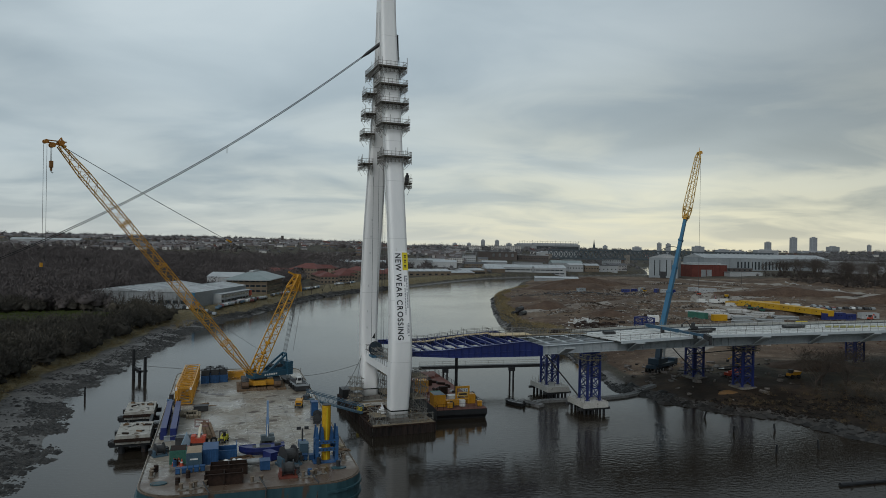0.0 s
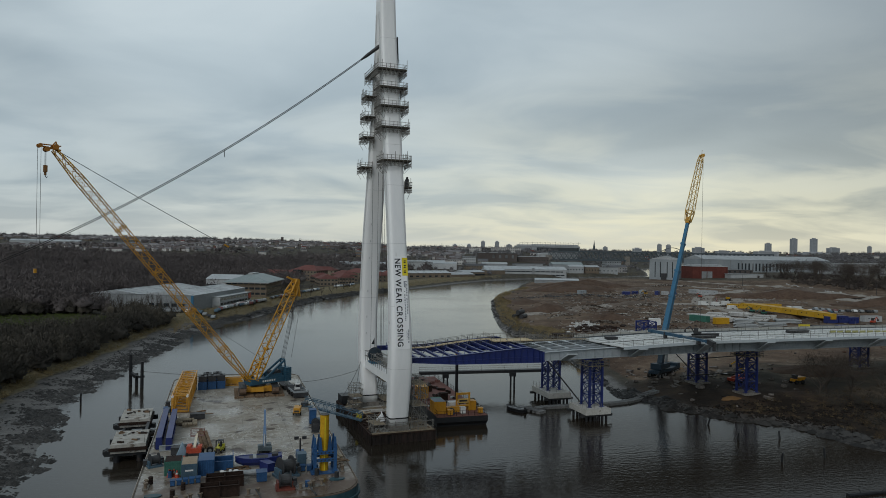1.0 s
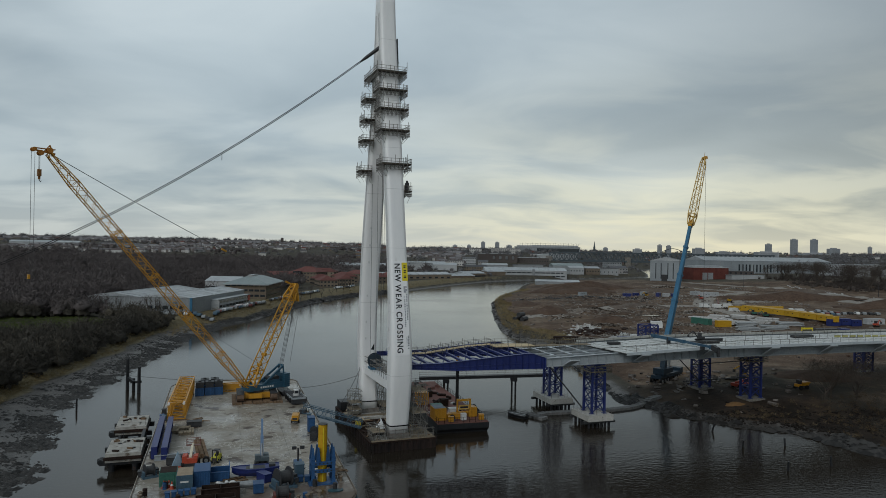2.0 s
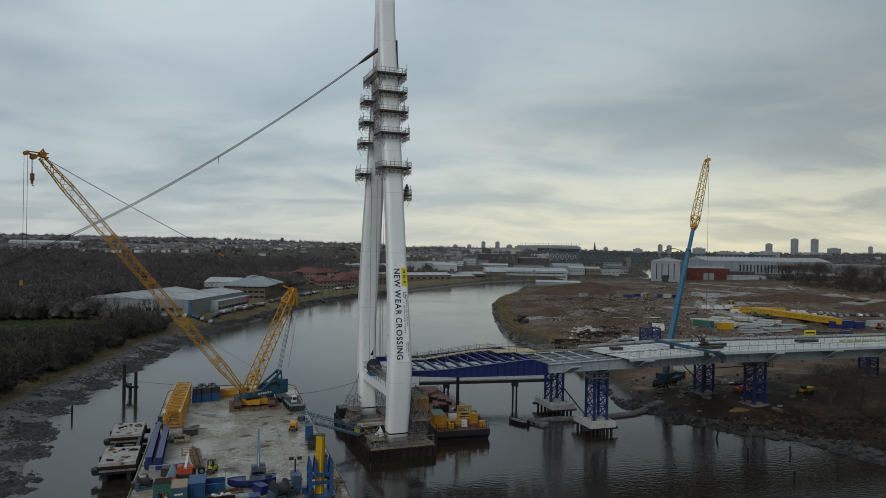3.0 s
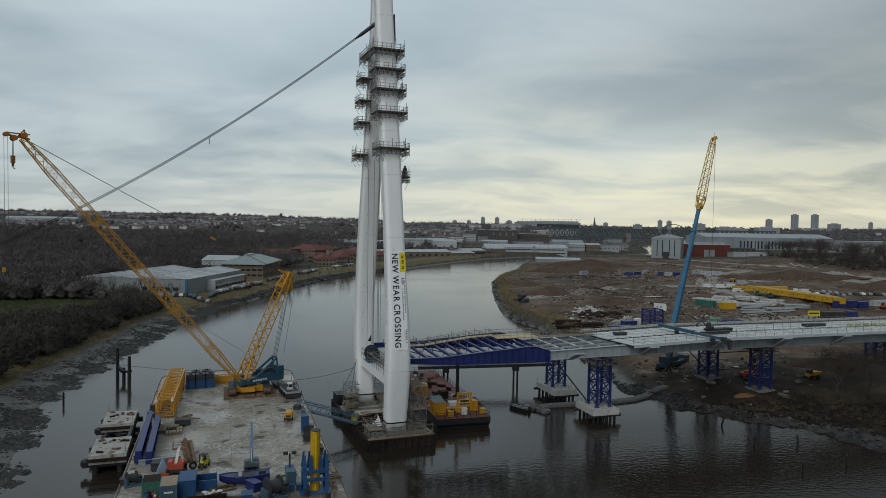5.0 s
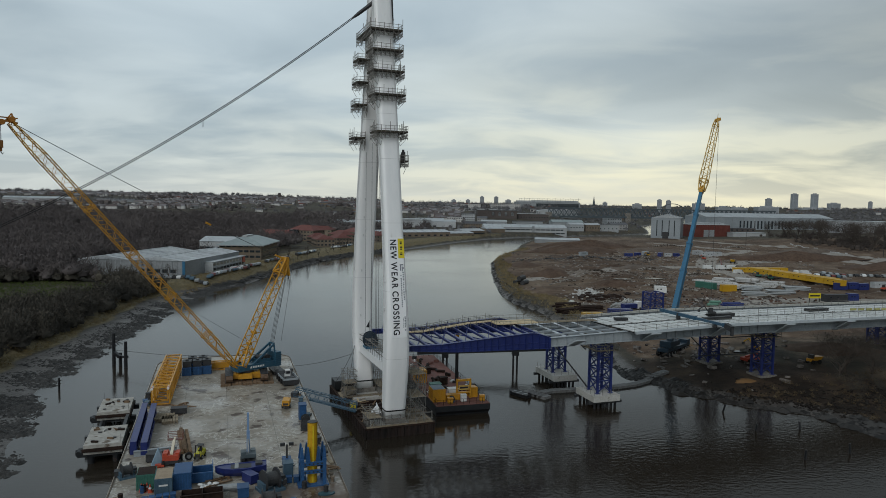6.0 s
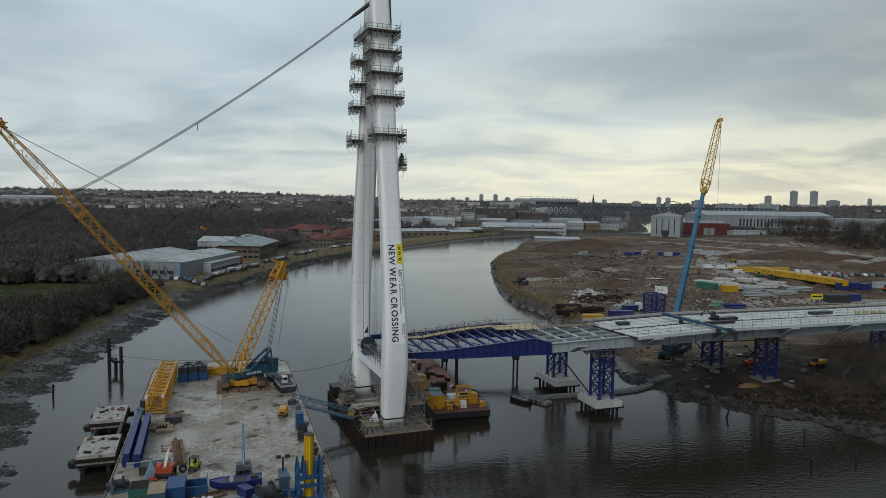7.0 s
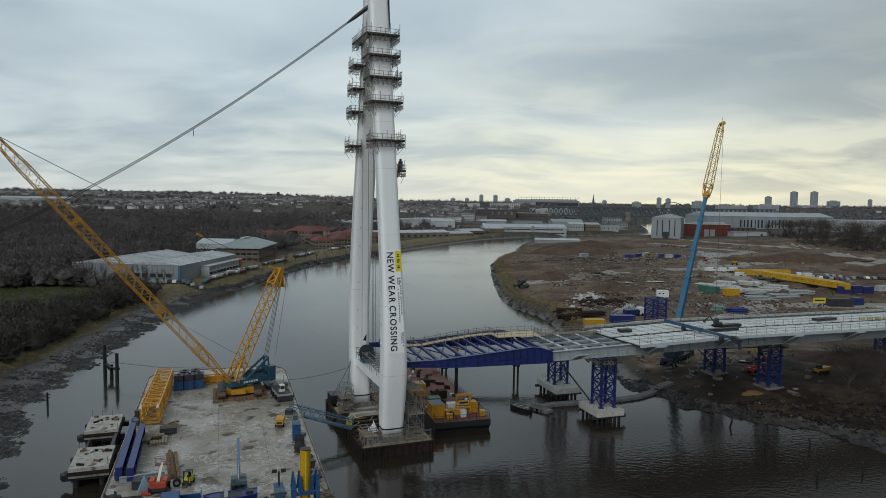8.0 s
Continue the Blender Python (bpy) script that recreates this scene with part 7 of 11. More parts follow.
# pontoon walkway from the pile caps to the shore
pont = [(18.6, 149.5), (20.6, 151.6), (22.6, 153.3), (30.6, 155.5), (37.6, 157.5), (42.5, 159.8), (48.4, 164.8), (52.0, 167.4)]
jet = thing("floating_walkway", Matrix(), "grey modular plastic pontoon walkway floating to the shore", "walkway")
for (x0, y0), (x1, y1) in zip(pont[1:], pont[2:]):
    L = math.hypot(x1 - x0, y1 - y0)
    rz = math.degrees(math.atan2(y1 - y0, x1 - x0))
    k = max(1, int(L / 1.1))
    cell = Mesh().box((0, 0, 0), (L / k - 0.06, 1.7, 0.62)).data("float_cell", surf("grey_plastic", (0.13, 0.13, 0.13), (0.20, 0.20, 0.195), 0.7, 0.5, 4, 0.06, each=0.1))
    for i in range(k):
        t = (i + 0.5) / k
        x, y = x0 + (x1 - x0) * t, y0 + (y1 - y0) * t
        part("float_cell", cell, None, jet, m=pose(x, y, max(0.22, ground_z(x, y) + 0.3), 0, 0, rz))
raft = thing("floating_raft", Matrix(), "grey modular plastic raft moored by the pile caps", "raft")
for i in range(5):
    for j in range(2):
        p = Vector((17.6, 151.6, 0.25)) + Vector((0.707, -0.707, 0)) * i * 1.05 + Vector((0.707, 0.707, 0)) * j * 1.05
        part("float_cell", cell, None, raft, m=pose(p.x, p.y, 0.25, 0, 0, 45))


def rowing_boat(name, m, L, w, h, label, mat):
    ob = thing(name, m, label, "boat", "small boats")
    rings = []
    for t, f, up_k in ((-0.5, 0.75, 0), (-0.25, 0.95, 0), (0.1, 1.0, 0), (0.35, 0.7, 0.1), (0.5, 0.12, 0.35)):
        hw = w / 2 * f
        rings.append([(-hw, t * L, h + up_k * h), (-hw * 0.8, t * L, 0.0), (hw * 0.8, t * L, 0.0), (hw, t * L, h + up_k * h)])
    part("hull", Mesh().loft(rings), mat, ob)
    for k in (0, 3):
        part("gunwale", Mesh().rope([r_[k] for r_ in rings], 0.07, 6), DKSTEEL, ob)
    for t in (-0.3, 0.0, 0.25):
        part("thwart", Mesh().box((0, t * L, h + 0.02), (w * 0.8, 0.3, 0.06)), STEEL, ob)
    part("outboard", Mesh().box((0, -0.53 * L, h + 0.2), (0.35, 0.35, 0.7)), DKSTEEL, ob)
    return ob


rowing_boat("work_punt", pose(15.9, 150.7, -0.1, 0, 0, 42), 5.2, 2.1, 0.75, "flat dark work punt lying by the raft", DARKHULL)


# ---------------------------------------------------------------- low pipe bridge behind the pylon
pb = thing("pipe_bridge", Matrix(), "low dark steel service bridge on paired piles", "service bridge")
A0, A1 = Vector((-6, 170.5, 4.15)), Vector((27, 173.5, 5.0))
part("main_beam", Mesh().beam(A0, A1, 1.6, 0.7), DARKHULL, pb)
rl = Mesh()
for k in range(18):
    p = A0.lerp(A1, k / 17)
    rl.beam(p, p + Vector((0, 0, 1.5)), 0.06)
rl.beam(A0 + Vector((0, 0, 1.4)), A1 + Vector((0, 0, 1.4)), 0.06).beam(A0 + Vector((0, 0, 0.9)), A1 + Vector((0, 0, 0.9)), 0.05)
part("handrail", rl, TUBE, pb)
for t in (0.2, 0.71):
    p = A0.lerp(A1, t)
    part("pier_head", Mesh().box((p.x, p.y, p.z - 0.8), (1.6, 2.0, 0.9)), DARKHULL, pb)
    for e in (-0.45, 0.45):
        part("leg", Mesh().box((p.x + e, p.y, p.z / 2 - 1.5), (0.42, 0.42, p.z + 2.4)), DARKHULL, pb)


for bx, by, n_b in ((-9.3, 39.6, 7), (-8.2, 38.3, 6)):
    bd = thing("board_stack", at(bx, by, rk.uniform(-6, 6)), "stack of grey weathered timber boards on the barge deck", "timber", "board stacks")
    for q in range(n_b):
        for lay in range(2):
            part("board", Mesh().box((-1.3 + q * 0.4, rk.uniform(-0.1, 0.1), 0.14 + lay * 0.24), (0.34, 3.0, 0.2)), BOARD, bd)
for k in range(30):
    x = (12.6 if k % 2 else -12.7) + rk.uniform(-0.5, 0.4)
    y = rk.uniform(14, 66)
    if k % 3 == 0:
        cabinet(at(x, y, rk.uniform(-20, 20)), 0.7, 0.9, rk.uniform(0.4, 0.9), rk.choice((DKSTEEL, MIDBLUE, GREYBLUE)), "small dark gear box at the barge's edge")
    else:
        solid("timber_offcut", Mesh().box((0, 0, 0.12), (rk.uniform(0.25, 0.5), rk.uniform(0.8, 2.4), 0.24)), rk.choice((TIMBER, BOARD, DKSTEEL)), "timber offcut lying at the barge's edge", "timber", "offcuts at the barge's edge", m=at(x, y, rk.uniform(-25, 25)))


# ---------------------------------------------------------------- second work barge behind the pylon
B2 = pose(3.9, 136.9, 0, 0, 0, 16)
b2 = thing("work_barge", B2, "black-hulled work barge with a red-brown deck and yellow gear", "barge")
part("hull", Mesh().loft([[(x * g, y + e, z) for x, y in ((-5.3, 0), (5.3, 0), (5.3, 41), (-5.3, 41))] for z, g, e in ((-1.5, 0.94, 0.9), (0.3, 0.98, 0.5), (0.9, 1, 0), (1.95, 1, 0))]), DARKHULL, b2)
part("deck", Mesh().box((0, 20.5, 2.0), (10.5, 40.9, 0.1)), REDDECK, b2)
rl = Mesh()
for x, y in posts_along([(-5.1, 0.2), (5.1, 0.2), (5.1, 40), (-5.1, 40)], 1.3):
    rl.beam((x, y, 2.0), (x, y, 3.1), 0.07)
rail_run(rl, [(-5.1, 0.2), (5.1, 0.2), (5.1, 40), (-5.1, 40)], 2.0, r=0.02)
part("stanchion", rl, RUSTY, b2)


def b2_at(x, y, rz=0.0):
    return B2 @ pose(x, y, 2.05, 0, 0, rz)


corrugated("site_container", b2_at(-4.0, 4.2, 0), 2.4, 3.4, 2.4, YELLOW, "yellow site container with a grey roof on the work barge", "container", roof=GREYBLUE, group="containers on the work barge")
corrugated("site_container", b2_at(-4.0, 17.5, 0), 2.4, 2.6, 2.6, YELLOW, "tall yellow box stacked on the work barge", "container", group="containers on the work barge")
corrugated("site_container", b2_at(3.3, 5.0, 0), 1.7, 1.8, 1.9, YELLOW, "yellow equipment locker on the work barge", "container", group="containers on the work barge")
gf = thing("spud_gantry", B2, "yellow steel spud frame round a dark pile with a pale board", "gantry")
for x in (-0.1, 2.6):
    part("leg", Mesh().box((x, 4.0, 3.9), (0.3, 0.35, 3.9)), YELLOW, gf)
part("beam", Mesh().box((1.25, 4.0, 5.6), (3.0, 0.4, 0.4)).box((1.25, 4.0, 3.2), (3.0, 0.4, 0.3)), YELLOW, gf)
part("board", Mesh().box((1.25, 3.75, 4.2), (2.2, 0.08, 0.9)), PALEYEL, gf, "pale yellow board with a dark bar")
part("board_bar", Mesh().box((1.25, 3.70, 4.2), (1.7, 0.04, 0.35)), INK, gf, "dark plain bar")
sp = thing("spud_pile", B2, "tall dark round spud pile with a yellow head", "pile")
part("shaft", Mesh().tube((3.4, 15.4, 2.05), (3.4, 15.4, 11.2), 0.34, n=16), DARKHULL, sp)
part("head", Mesh().tube((3.4, 15.4, 11.2), (3.4, 15.4, 13.0), 0.36, n=16), YELLOW, sp)
for x, y, w, d, h, mt, lab in ((-1.9, 3.4, 1.2, 1.1, 1.0, YELLOW, "yellow pump unit on the work barge"), (-0.4, 5.6, 2.0, 1.6, 1.5, WHITEBOX, "white generator on the work barge"), (-2.2, 1.4, 1.0, 0.9, 0.9, YELLOW, "small yellow box on the work barge"),
                               (0.6, 2.0, 1.0, 1.0, 1.2, WHITEBOX, "white water tank on the work barge"), (-0.5, 3.4, 1.8, 1.0, 1.0, YELLOW, "yellow hydraulic pack on the work barge"), (4.2, 1.6, 0.9, 0.8, 1.0, YELLOW, "small yellow box on the work barge"),
                               (0.2, 14.5, 1.6, 1.2, 1.4, RUSTY, "rusty machine block on the work barge"), (-2.2, 12.0, 2.2, 1.8, 0.9, GREEN, "green covered heap on the work barge"), (-1.0, 24, 1.8, 1.8, 1.2, RUSTY, "rusty machine block on the work barge")):
    cabinet(b2_at(x, y, random.uniform(-12, 12)), w, d, h, mt, lab)
winch(b2_at(4.0, 6.8, 20), DKSTEEL, "dark mooring winch on the work barge", 0.8)
winch(b2_at(-1.8, 1.9, 60), MIDBLUE, "small blue winch on the work barge", 0.5)
for k in range(9):
    q = thing("pipe_offcut", b2_at(random.uniform(-2, 3.8), random.uniform(9, 30), random.uniform(0, 180)), "rusty steel pipe offcut on the work barge", "pipe", "pipe offcuts on the work barge")
    part("tube", Mesh().tube((0, -0.9, 0.3), (0, 0.9, 0.3), 0.28, n=10), RUSTY, q)


for k in range(34):
    x, y = rk.uniform(-4.4, 4.4), rk.uniform(8.5, 38)
    w, d, h = rk.uniform(0.3, 1.3), rk.uniform(0.3, 1.0), rk.uniform(0.15, 0.7)
    mt, what = rk.choice(((RUSTY, "rusty steel block"), (TIMBER, "brown timber block"), (DKSTEEL, "dark steel block"), (WHITEBOX, "white sack"), (REDDECK, "red-brown steel plate")))
    solid("deck_clutter", Mesh().box((0, 0, h / 2), (w, d, h)).box((w * 0.2, 0, h + 0.05), (w * 0.5, d * 0.6, 0.1)), mt, what + " lying on the work barge's deck", "clutter", "clutter on the work barge", m=b2_at(x, y, rk.uniform(0, 180)))


# ---------------------------------------------------------------- concrete-decked pontoons by the crane barge
def concrete_pontoon(m, w, d, z, label):
    ob = thing("concrete_pontoon", m, label, "pontoon", "concrete pontoons")
    part("slab", Mesh().box((0, 0, z - 0.7), (w, d, 1.4)), surf("pale_concrete", (0.26, 0.245, 0.215), (0.46, 0.445, 0.41), 0.8, 0.35, 1.2, 0.1, wear=(0.14, 0.115, 0.09), wear_at=0.58), ob)
    for y in (-d / 2 + 0.8, d / 2 - 0.8):
        part("under_beam", Mesh().box((0, y, z - 1.5), (w + 1.8, 0.8, 0.8)), DARKHULL, ob)
    for x in (-w / 2 + 0.9, w / 2 - 0.9):
        for y in (-d / 2 + 0.9, d / 2 - 0.9):
            part("pile", Mesh().tube((x, y, -2), (x, y, z - 1.5), 0.5, n=12), DARKHULL, ob)
    part("fender_tube", Mesh().tube((-w / 2 - 0.7, -d / 2 + 0.5, z - 1.4), (-w / 2 - 0.7, -d / 2 + 2.2, z - 1.4), 0.42, n=12).tube((-w / 2 - 1.2, -d / 2 + 1.4, z - 1.4), (-w / 2 + 0.1, -d / 2 + 1.4, z - 1.4), 0.42, n=12), DARKHULL, ob)
    for x, y in ((-w * 0.2, d * 0.15), (w * 0.25, -d * 0.2), (0.1, d * 0.32), (-w * 0.3, -d * 0.3), (w * 0.3, d * 0.3)):
        part("lifting_pad", Mesh().box((x, y, z + 0.06), (0.5, 0.4, 0.12)), DKSTEEL, ob)
    for x, y in posts_along([(-w / 2 + 0.2, d / 2 - 0.2), (w / 2 - 0.2, d / 2 - 0.2)], 1.5, False) + [(w / 2 - 0.2, -d / 2 + 0.5)]:
        part("rod", Mesh().beam((x, y, z), (x, y, z + 1.2), 0.04), DKSTEEL, ob)
    rp = random.Random(int(d * 10))
    for k in range(9):
        part("rubble", Mesh().box((0, 0, 0.12), (rp.uniform(0.3, 1.1), rp.uniform(0.2, 0.5), rp.uniform(0.12, 0.35))), rp.choice((RUSTY, TIMBER, CONC)), ob, m=pose(rp.uniform(-w * 0.4, w * 0.4), rp.uniform(-d * 0.42, d * 0.42), z, 0, 0, rp.uniform(0, 180)))
    part("edge_beam", Mesh().box((0, -d / 2 - 0.12, z - 0.75), (w + 0.4, 0.24, 0.5)).box((w / 2 + 0.12, 0, z - 0.8), (0.24, d, 0.45)), RUSTY, ob)


concrete_pontoon(pose(-52.0, 115.2, 0, 0, 0, 19.5), 5.2, 8.6, 3.0, "concrete-topped pontoon on dark piles beside the barge")
concrete_pontoon(pose(-57.8, 130.4, 0, 0, 0, 19.5), 5.1, 8.2, 3.0, "concrete-topped pontoon on dark piles beside the barge")
frame_p = thing("link_bridge", pose(-54.9, 122.9, 0, 0, 0, 19.5), "dark steel link bridge between the pontoons", "link bridge")
part("link_beam", Mesh().box((-1.9, 0, 1.6), (0.4, 6.4, 0.4)).box((2.1, 0, 1.9), (0.5, 6.4, 1.4)).box((0, -2, 1.3), (4.6, 0.5, 0.5)), DKSTEEL, frame_p)

# dolphins: old piles standing in the river
dol = thing("mooring_dolphin", Matrix(), "three dark timber piles with cross braces in the river", "dolphin")
for x, y, z in ((-77.6, 170.6, 7.6), (-75.9, 170.2, 3.0), (-73.6, 168.0, 6.2)):
    part("pile", Mesh().tube((x, y, -2), (x, y, z), 0.42, 0.36, n=9), DARKHULL, dol)
part("brace", Mesh().beam((-77.6, 170.6, 3.0), (-75.2, 169.0, 2.2), 0.7).beam((-76.5, 170.2, 2.0), (-73.2, 168.0, 2.6), 0.5), DARKHULL, dol)
for x, y, h, lean in ((-78.5, 149.2, 2.6, 6), (57.5, 117.4, 1.6, 3), (66.4, 120.3, 1.7, -4), (55.9, 130.8, 1.3, 5), (64.4, 132.0, 1.4, -6), (54.5, 141.6, 1.7, 14), (-66.0, 83.0, 1.4, 20)):
    solid("old_post", Mesh().tube((0, 0, -1.5), (0, 0, h), 0.22, 0.17, 8), DARKHULL, "dark weathered timber post standing in the water", "post", "old posts in the river", m=pose(x, y, 0, lean, lean * 0.6, 0))
log = Mesh().tube((59.2, 101.6, 0.15), (69.5, 104.2, 0.2), 0.34, 0.26, 9).tube((61.5, 102.0, 0.2), (61.2, 102.3, 1.0), 0.1, 0.06, 6).tube((65.0, 103.0, 0.2), (65.5, 103.0, 0.9), 0.1, 0.05, 6)
solid("drift_log", log, DARKHULL, "dark waterlogged tree trunk afloat in the shallows", "log")


# ---------------------------------------------------------------- mobile crane behind the deck
mc = thing("mobile_crane", Matrix(), "blue telescopic mobile crane with a yellow lattice jib", "mobile crane")
mid, rtip = Vector((68.4, 193.6, 44.0)), Vector((74.6, 200.7, 63.7))
foot_c = mid + Vector((-10.0, -11.2, -31.4))
gz = ground_z(foot_c.x, foot_c.y)
segs = [(0.0, 0.34, 1.2), (0.30, 0.56, 1.05), (0.52, 0.80, 0.9), (0.76, 1.0, 0.78)]
for a, b, w in segs:
    sg = part("boom_section", Mesh().beam(foot_c.lerp(mid, a), foot_c.lerp(mid, b), w, w * 1.1), CRANEBLUE, mc, "blue box boom section")
    part("collar", Mesh().beam(foot_c.lerp(mid, b - 0.012), foot_c.lerp(mid, b + 0.004), w + 0.22, w * 1.1 + 0.22), CRANEBLUE, sg)
q1, q2 = mid.lerp(rtip, 0.14), mid.lerp(rtip, 0.9)
part("jib", Mesh().lattice(mid, q1, 1.3, 1.9, 2, 0.24, 0.2).lattice(q1, q2, 1.9, 1.3, 13, 0.17, 0.09).lattice(q2, rtip, 1.3, 0.7, 2, 0.2, 0.1), PALEYEL, mc, "pale yellow lattice jib")
part("jib_foot", Mesh().beam(mid.lerp(rtip, -0.03), mid.lerp(rtip, 0.05), 1.0, 1.2), YELLOW, mc)
part("jib_head", Mesh().beam(rtip - Vector((0.3, 0, 0.3)), rtip + Vector((0.9, 0.5, 0.2)), 0.8, 0.8).tube(rtip + Vector((0.3, -0.3, 0)), rtip + Vector((0.3, 0.3, 0)), 0.5, n=12).beam(rtip, rtip + Vector((0.2, 0, 1.6)), 0.08), YELLOW, mc)
hoist_b = rtip + Vector((0.7, 0.4, 0))
part("hoist_rope", Mesh().tube(hoist_b, (hoist_b.x, hoist_b.y, 9.5), 0.04, n=4), ROPE, mc)
part("hook_block", Mesh().box((hoist_b.x, hoist_b.y, 9.0), (0.6, 0.5, 1.2)), YELLOW, mc)
# darker copy of the crane blue: shade below the deck is put in
LOWDK = surf("shaded_navy_paint", (0.010, 0.022, 0.035), (0.016, 0.034, 0.052), 0.5)
CB = pose(foot_c.x, foot_c.y, gz, 0, 0, 48)
part("superstructure", Mesh().box((-1.0, 0, 2.9), (5.0, 2.7, 1.2)).box((-3.6, 0, 2.9), (1.6, 2.9, 1.5)), LOWDK, mc, m=CB)
part("luffing_ram", Mesh().tube(CB @ Vector((2.0, 0, 3.2)), foot_c.lerp(mid, 0.22), 0.35, n=10), STEEL, mc)
car = part("carrier", Mesh().box((1.0, 0, 1.6), (13.5, 2.7, 0.8)).box((7.2, 0, 2.1), (1.8, 2.6, 1.3)), LOWDK, mc, m=CB)
part("boom_base", Mesh().beam(CB @ Vector((-1.5, 0, 3.5)), foot_c, 1.3, 1.4), LOWDK, mc)
for x in (-5.2, -3.5, -1.8, 3.0, 4.7, 6.4):
    for y in (-1.35, 1.35):
        w_ob = part("wheel", Mesh().tube((x, y - 0.25, 0.75), (x, y + 0.25, 0.75), 0.75, n=16), RUBBER, mc, m=CB)
        part("rim", Mesh().tube((x, y - 0.27, 0.75), (x, y + 0.27, 0.75), 0.38, n=12), STEEL, w_ob)

# a second jib lying over the deck
LOWBLUE = surf("dull_crane_blue", (0.016, 0.055, 0.10), (0.028, 0.085, 0.14), 0.45, 0.3, 3, 0.04)
jb = thing("lowered_boom", Matrix(), "blue telescopic boom lowered across the bridge deck", "crane boom")
J0, J1 = Vector((47.4, 159.2, 17.1)), Vector((53.8, 140.4, 17.2))
part("outer_section", Mesh().beam(J0, J0.lerp(J1, 0.55), 0.6, 0.66), LOWBLUE, jb)
part("inner_section", Mesh().beam(J0.lerp(J1, 0.5), J1, 0.45, 0.5), LOWBLUE, jb)
for t in (0.05, 0.55, 0.97):
    c = J0.lerp(J1, t)
    part("collar", Mesh().beam(c, J0.lerp(J1, t + 0.02), 0.75, 0.8), LOWBLUE, jb)
part("boom_head", Mesh().beam(J1, J1 + Vector((0.5, -1.6, -0.4)), 0.8, 1.0).box((J1.x + 0.5, J1.y - 1.6, J1.z - 1.0), (0.5, 0.5, 1.4)), DKSTEEL, jb, "black boom head and hook block")
for t, zc, hh in ((0.3, 16.75, 1.3), (0.85, 16.6, 0.7)):
    part("rest_stand", Mesh().box((J0.lerp(J1, t).x, J0.lerp(J1, t).y, zc), (0.7, 0.7, hh)), DKSTEEL, jb)

# plant and stores on the deck
def mini_excavator(m, material, label):
    ob = thing("mini_excavator", m, label, "excavator", "excavators")
    for x in (-0.75, 0.75):
        part("track", Mesh().plate([(x - 0.2, y, z) for y, z in ((-1.3, 0.3), (-1.0, 0.02), (1.0, 0.02), (1.3, 0.3), (1.0, 0.6), (-1.0, 0.6))], (0.4, 0, 0)), RUBBER, ob)
    part("body", Mesh().box((0, -0.3, 1.05), (1.7, 1.9, 0.7)), material, ob)
    part("cab", Mesh().box((-0.35, 0.2, 1.9), (0.9, 1.0, 1.2)), DKSTEEL, ob)
    part("boom", Mesh().beam((0.3, 0.6, 1.2), (0.3, 1.9, 2.9), 0.28).beam((0.3, 1.9, 2.9), (0.3, 3.3, 1.9), 0.24), material, ob)
    part("bucket", Mesh().box((0.3, 3.35, 1.5), (0.6, 0.5, 0.7)), DKSTEEL, ob)
    return ob


def dk(s, n, rz=0.0):
    return DECK @ pose(s, n, slab_z(n) + 0.02 + drop(s), 0, 0, rz)


mini_excavator(dk(72.6, 12.0, 70) @ Matrix.Scale(0.75, 4), DKSTEEL, "dark compact machine standing on the deck slab")
for s, n, L, w, lab in ((75.5, 11.4, 5.0, 1.4, "stack of dark formwork panels on the deck"), (70.0, 7.0, 7.5, 0.8, "long dark steel beam lying on the deck"), (103.0, 13.2, 6.0, 1.6, "stack of grey panels on the deck"), (52.0, 14.5, 2.6, 1.4, "small dark plate stack on the deck")):
    st = thing("panel_stack", dk(s, n, random.uniform(-6, 6)), lab, "panel stack", "stacks on the deck")
    for k in range(3):
        part("panel", Mesh().box((random.uniform(-0.1, 0.1), 0, 0.14 + k * 0.2), (L, w, 0.17)), DKSTEEL, st)
yl = thing("barrier_line", DECK, "pale yellow-green safety barrier panels along the deck", "barrier")
PALELIME = surf("pale_lime_panel", (0.38, 0.36, 0.13), (0.46, 0.44, 0.18), 0.6, 0.5, 3, 0.03)
for k in range(11):
    part("panel", Mesh().box((112.5 + k * 2.0, 11.8 - k * 0.35, slab_z(12) + 0.25), (1.9, 0.08, 0.5)), PALELIME, yl, m=None)
for nn, lab in ((EDGE0 + 0.25, "thin scaffold handrail along the deck's near edge"), (EDGE1 - 0.5, "thin scaffold handrail along the deck's far edge"), (10.6, "thin scaffold handrail along the deck's middle")):
    hr_t = thing("edge_handrail", DECK, lab, "handrail", "deck handrails")
    a_s, b_s = (SLAB0, 170) if nn != 10.6 else (84, 150)
    rm = Mesh()
    for h in (0.55, 1.1):
        for q0, q1 in ((a_s, max(a_s, 66.0)), (max(a_s, 66.0), b_s)):
            rm.beam((q0, nn, slab_z(nn) + h + drop(q0)), (q1, nn, slab_z(nn) + h + drop(q1)), 0.035)
    part("rail", rm, TUBE, hr_t)
    for k in range(int((b_s - a_s) / 2.4)):
        part("post", POST, None, hr_t, m=Matrix.Translation((a_s + k * 2.4, nn, slab_z(nn) + drop(a_s + k * 2.4))) @ Matrix.Diagonal((0.7, 0.7, 1.2 + 0.5 * (k % 5 == 0), 1)))

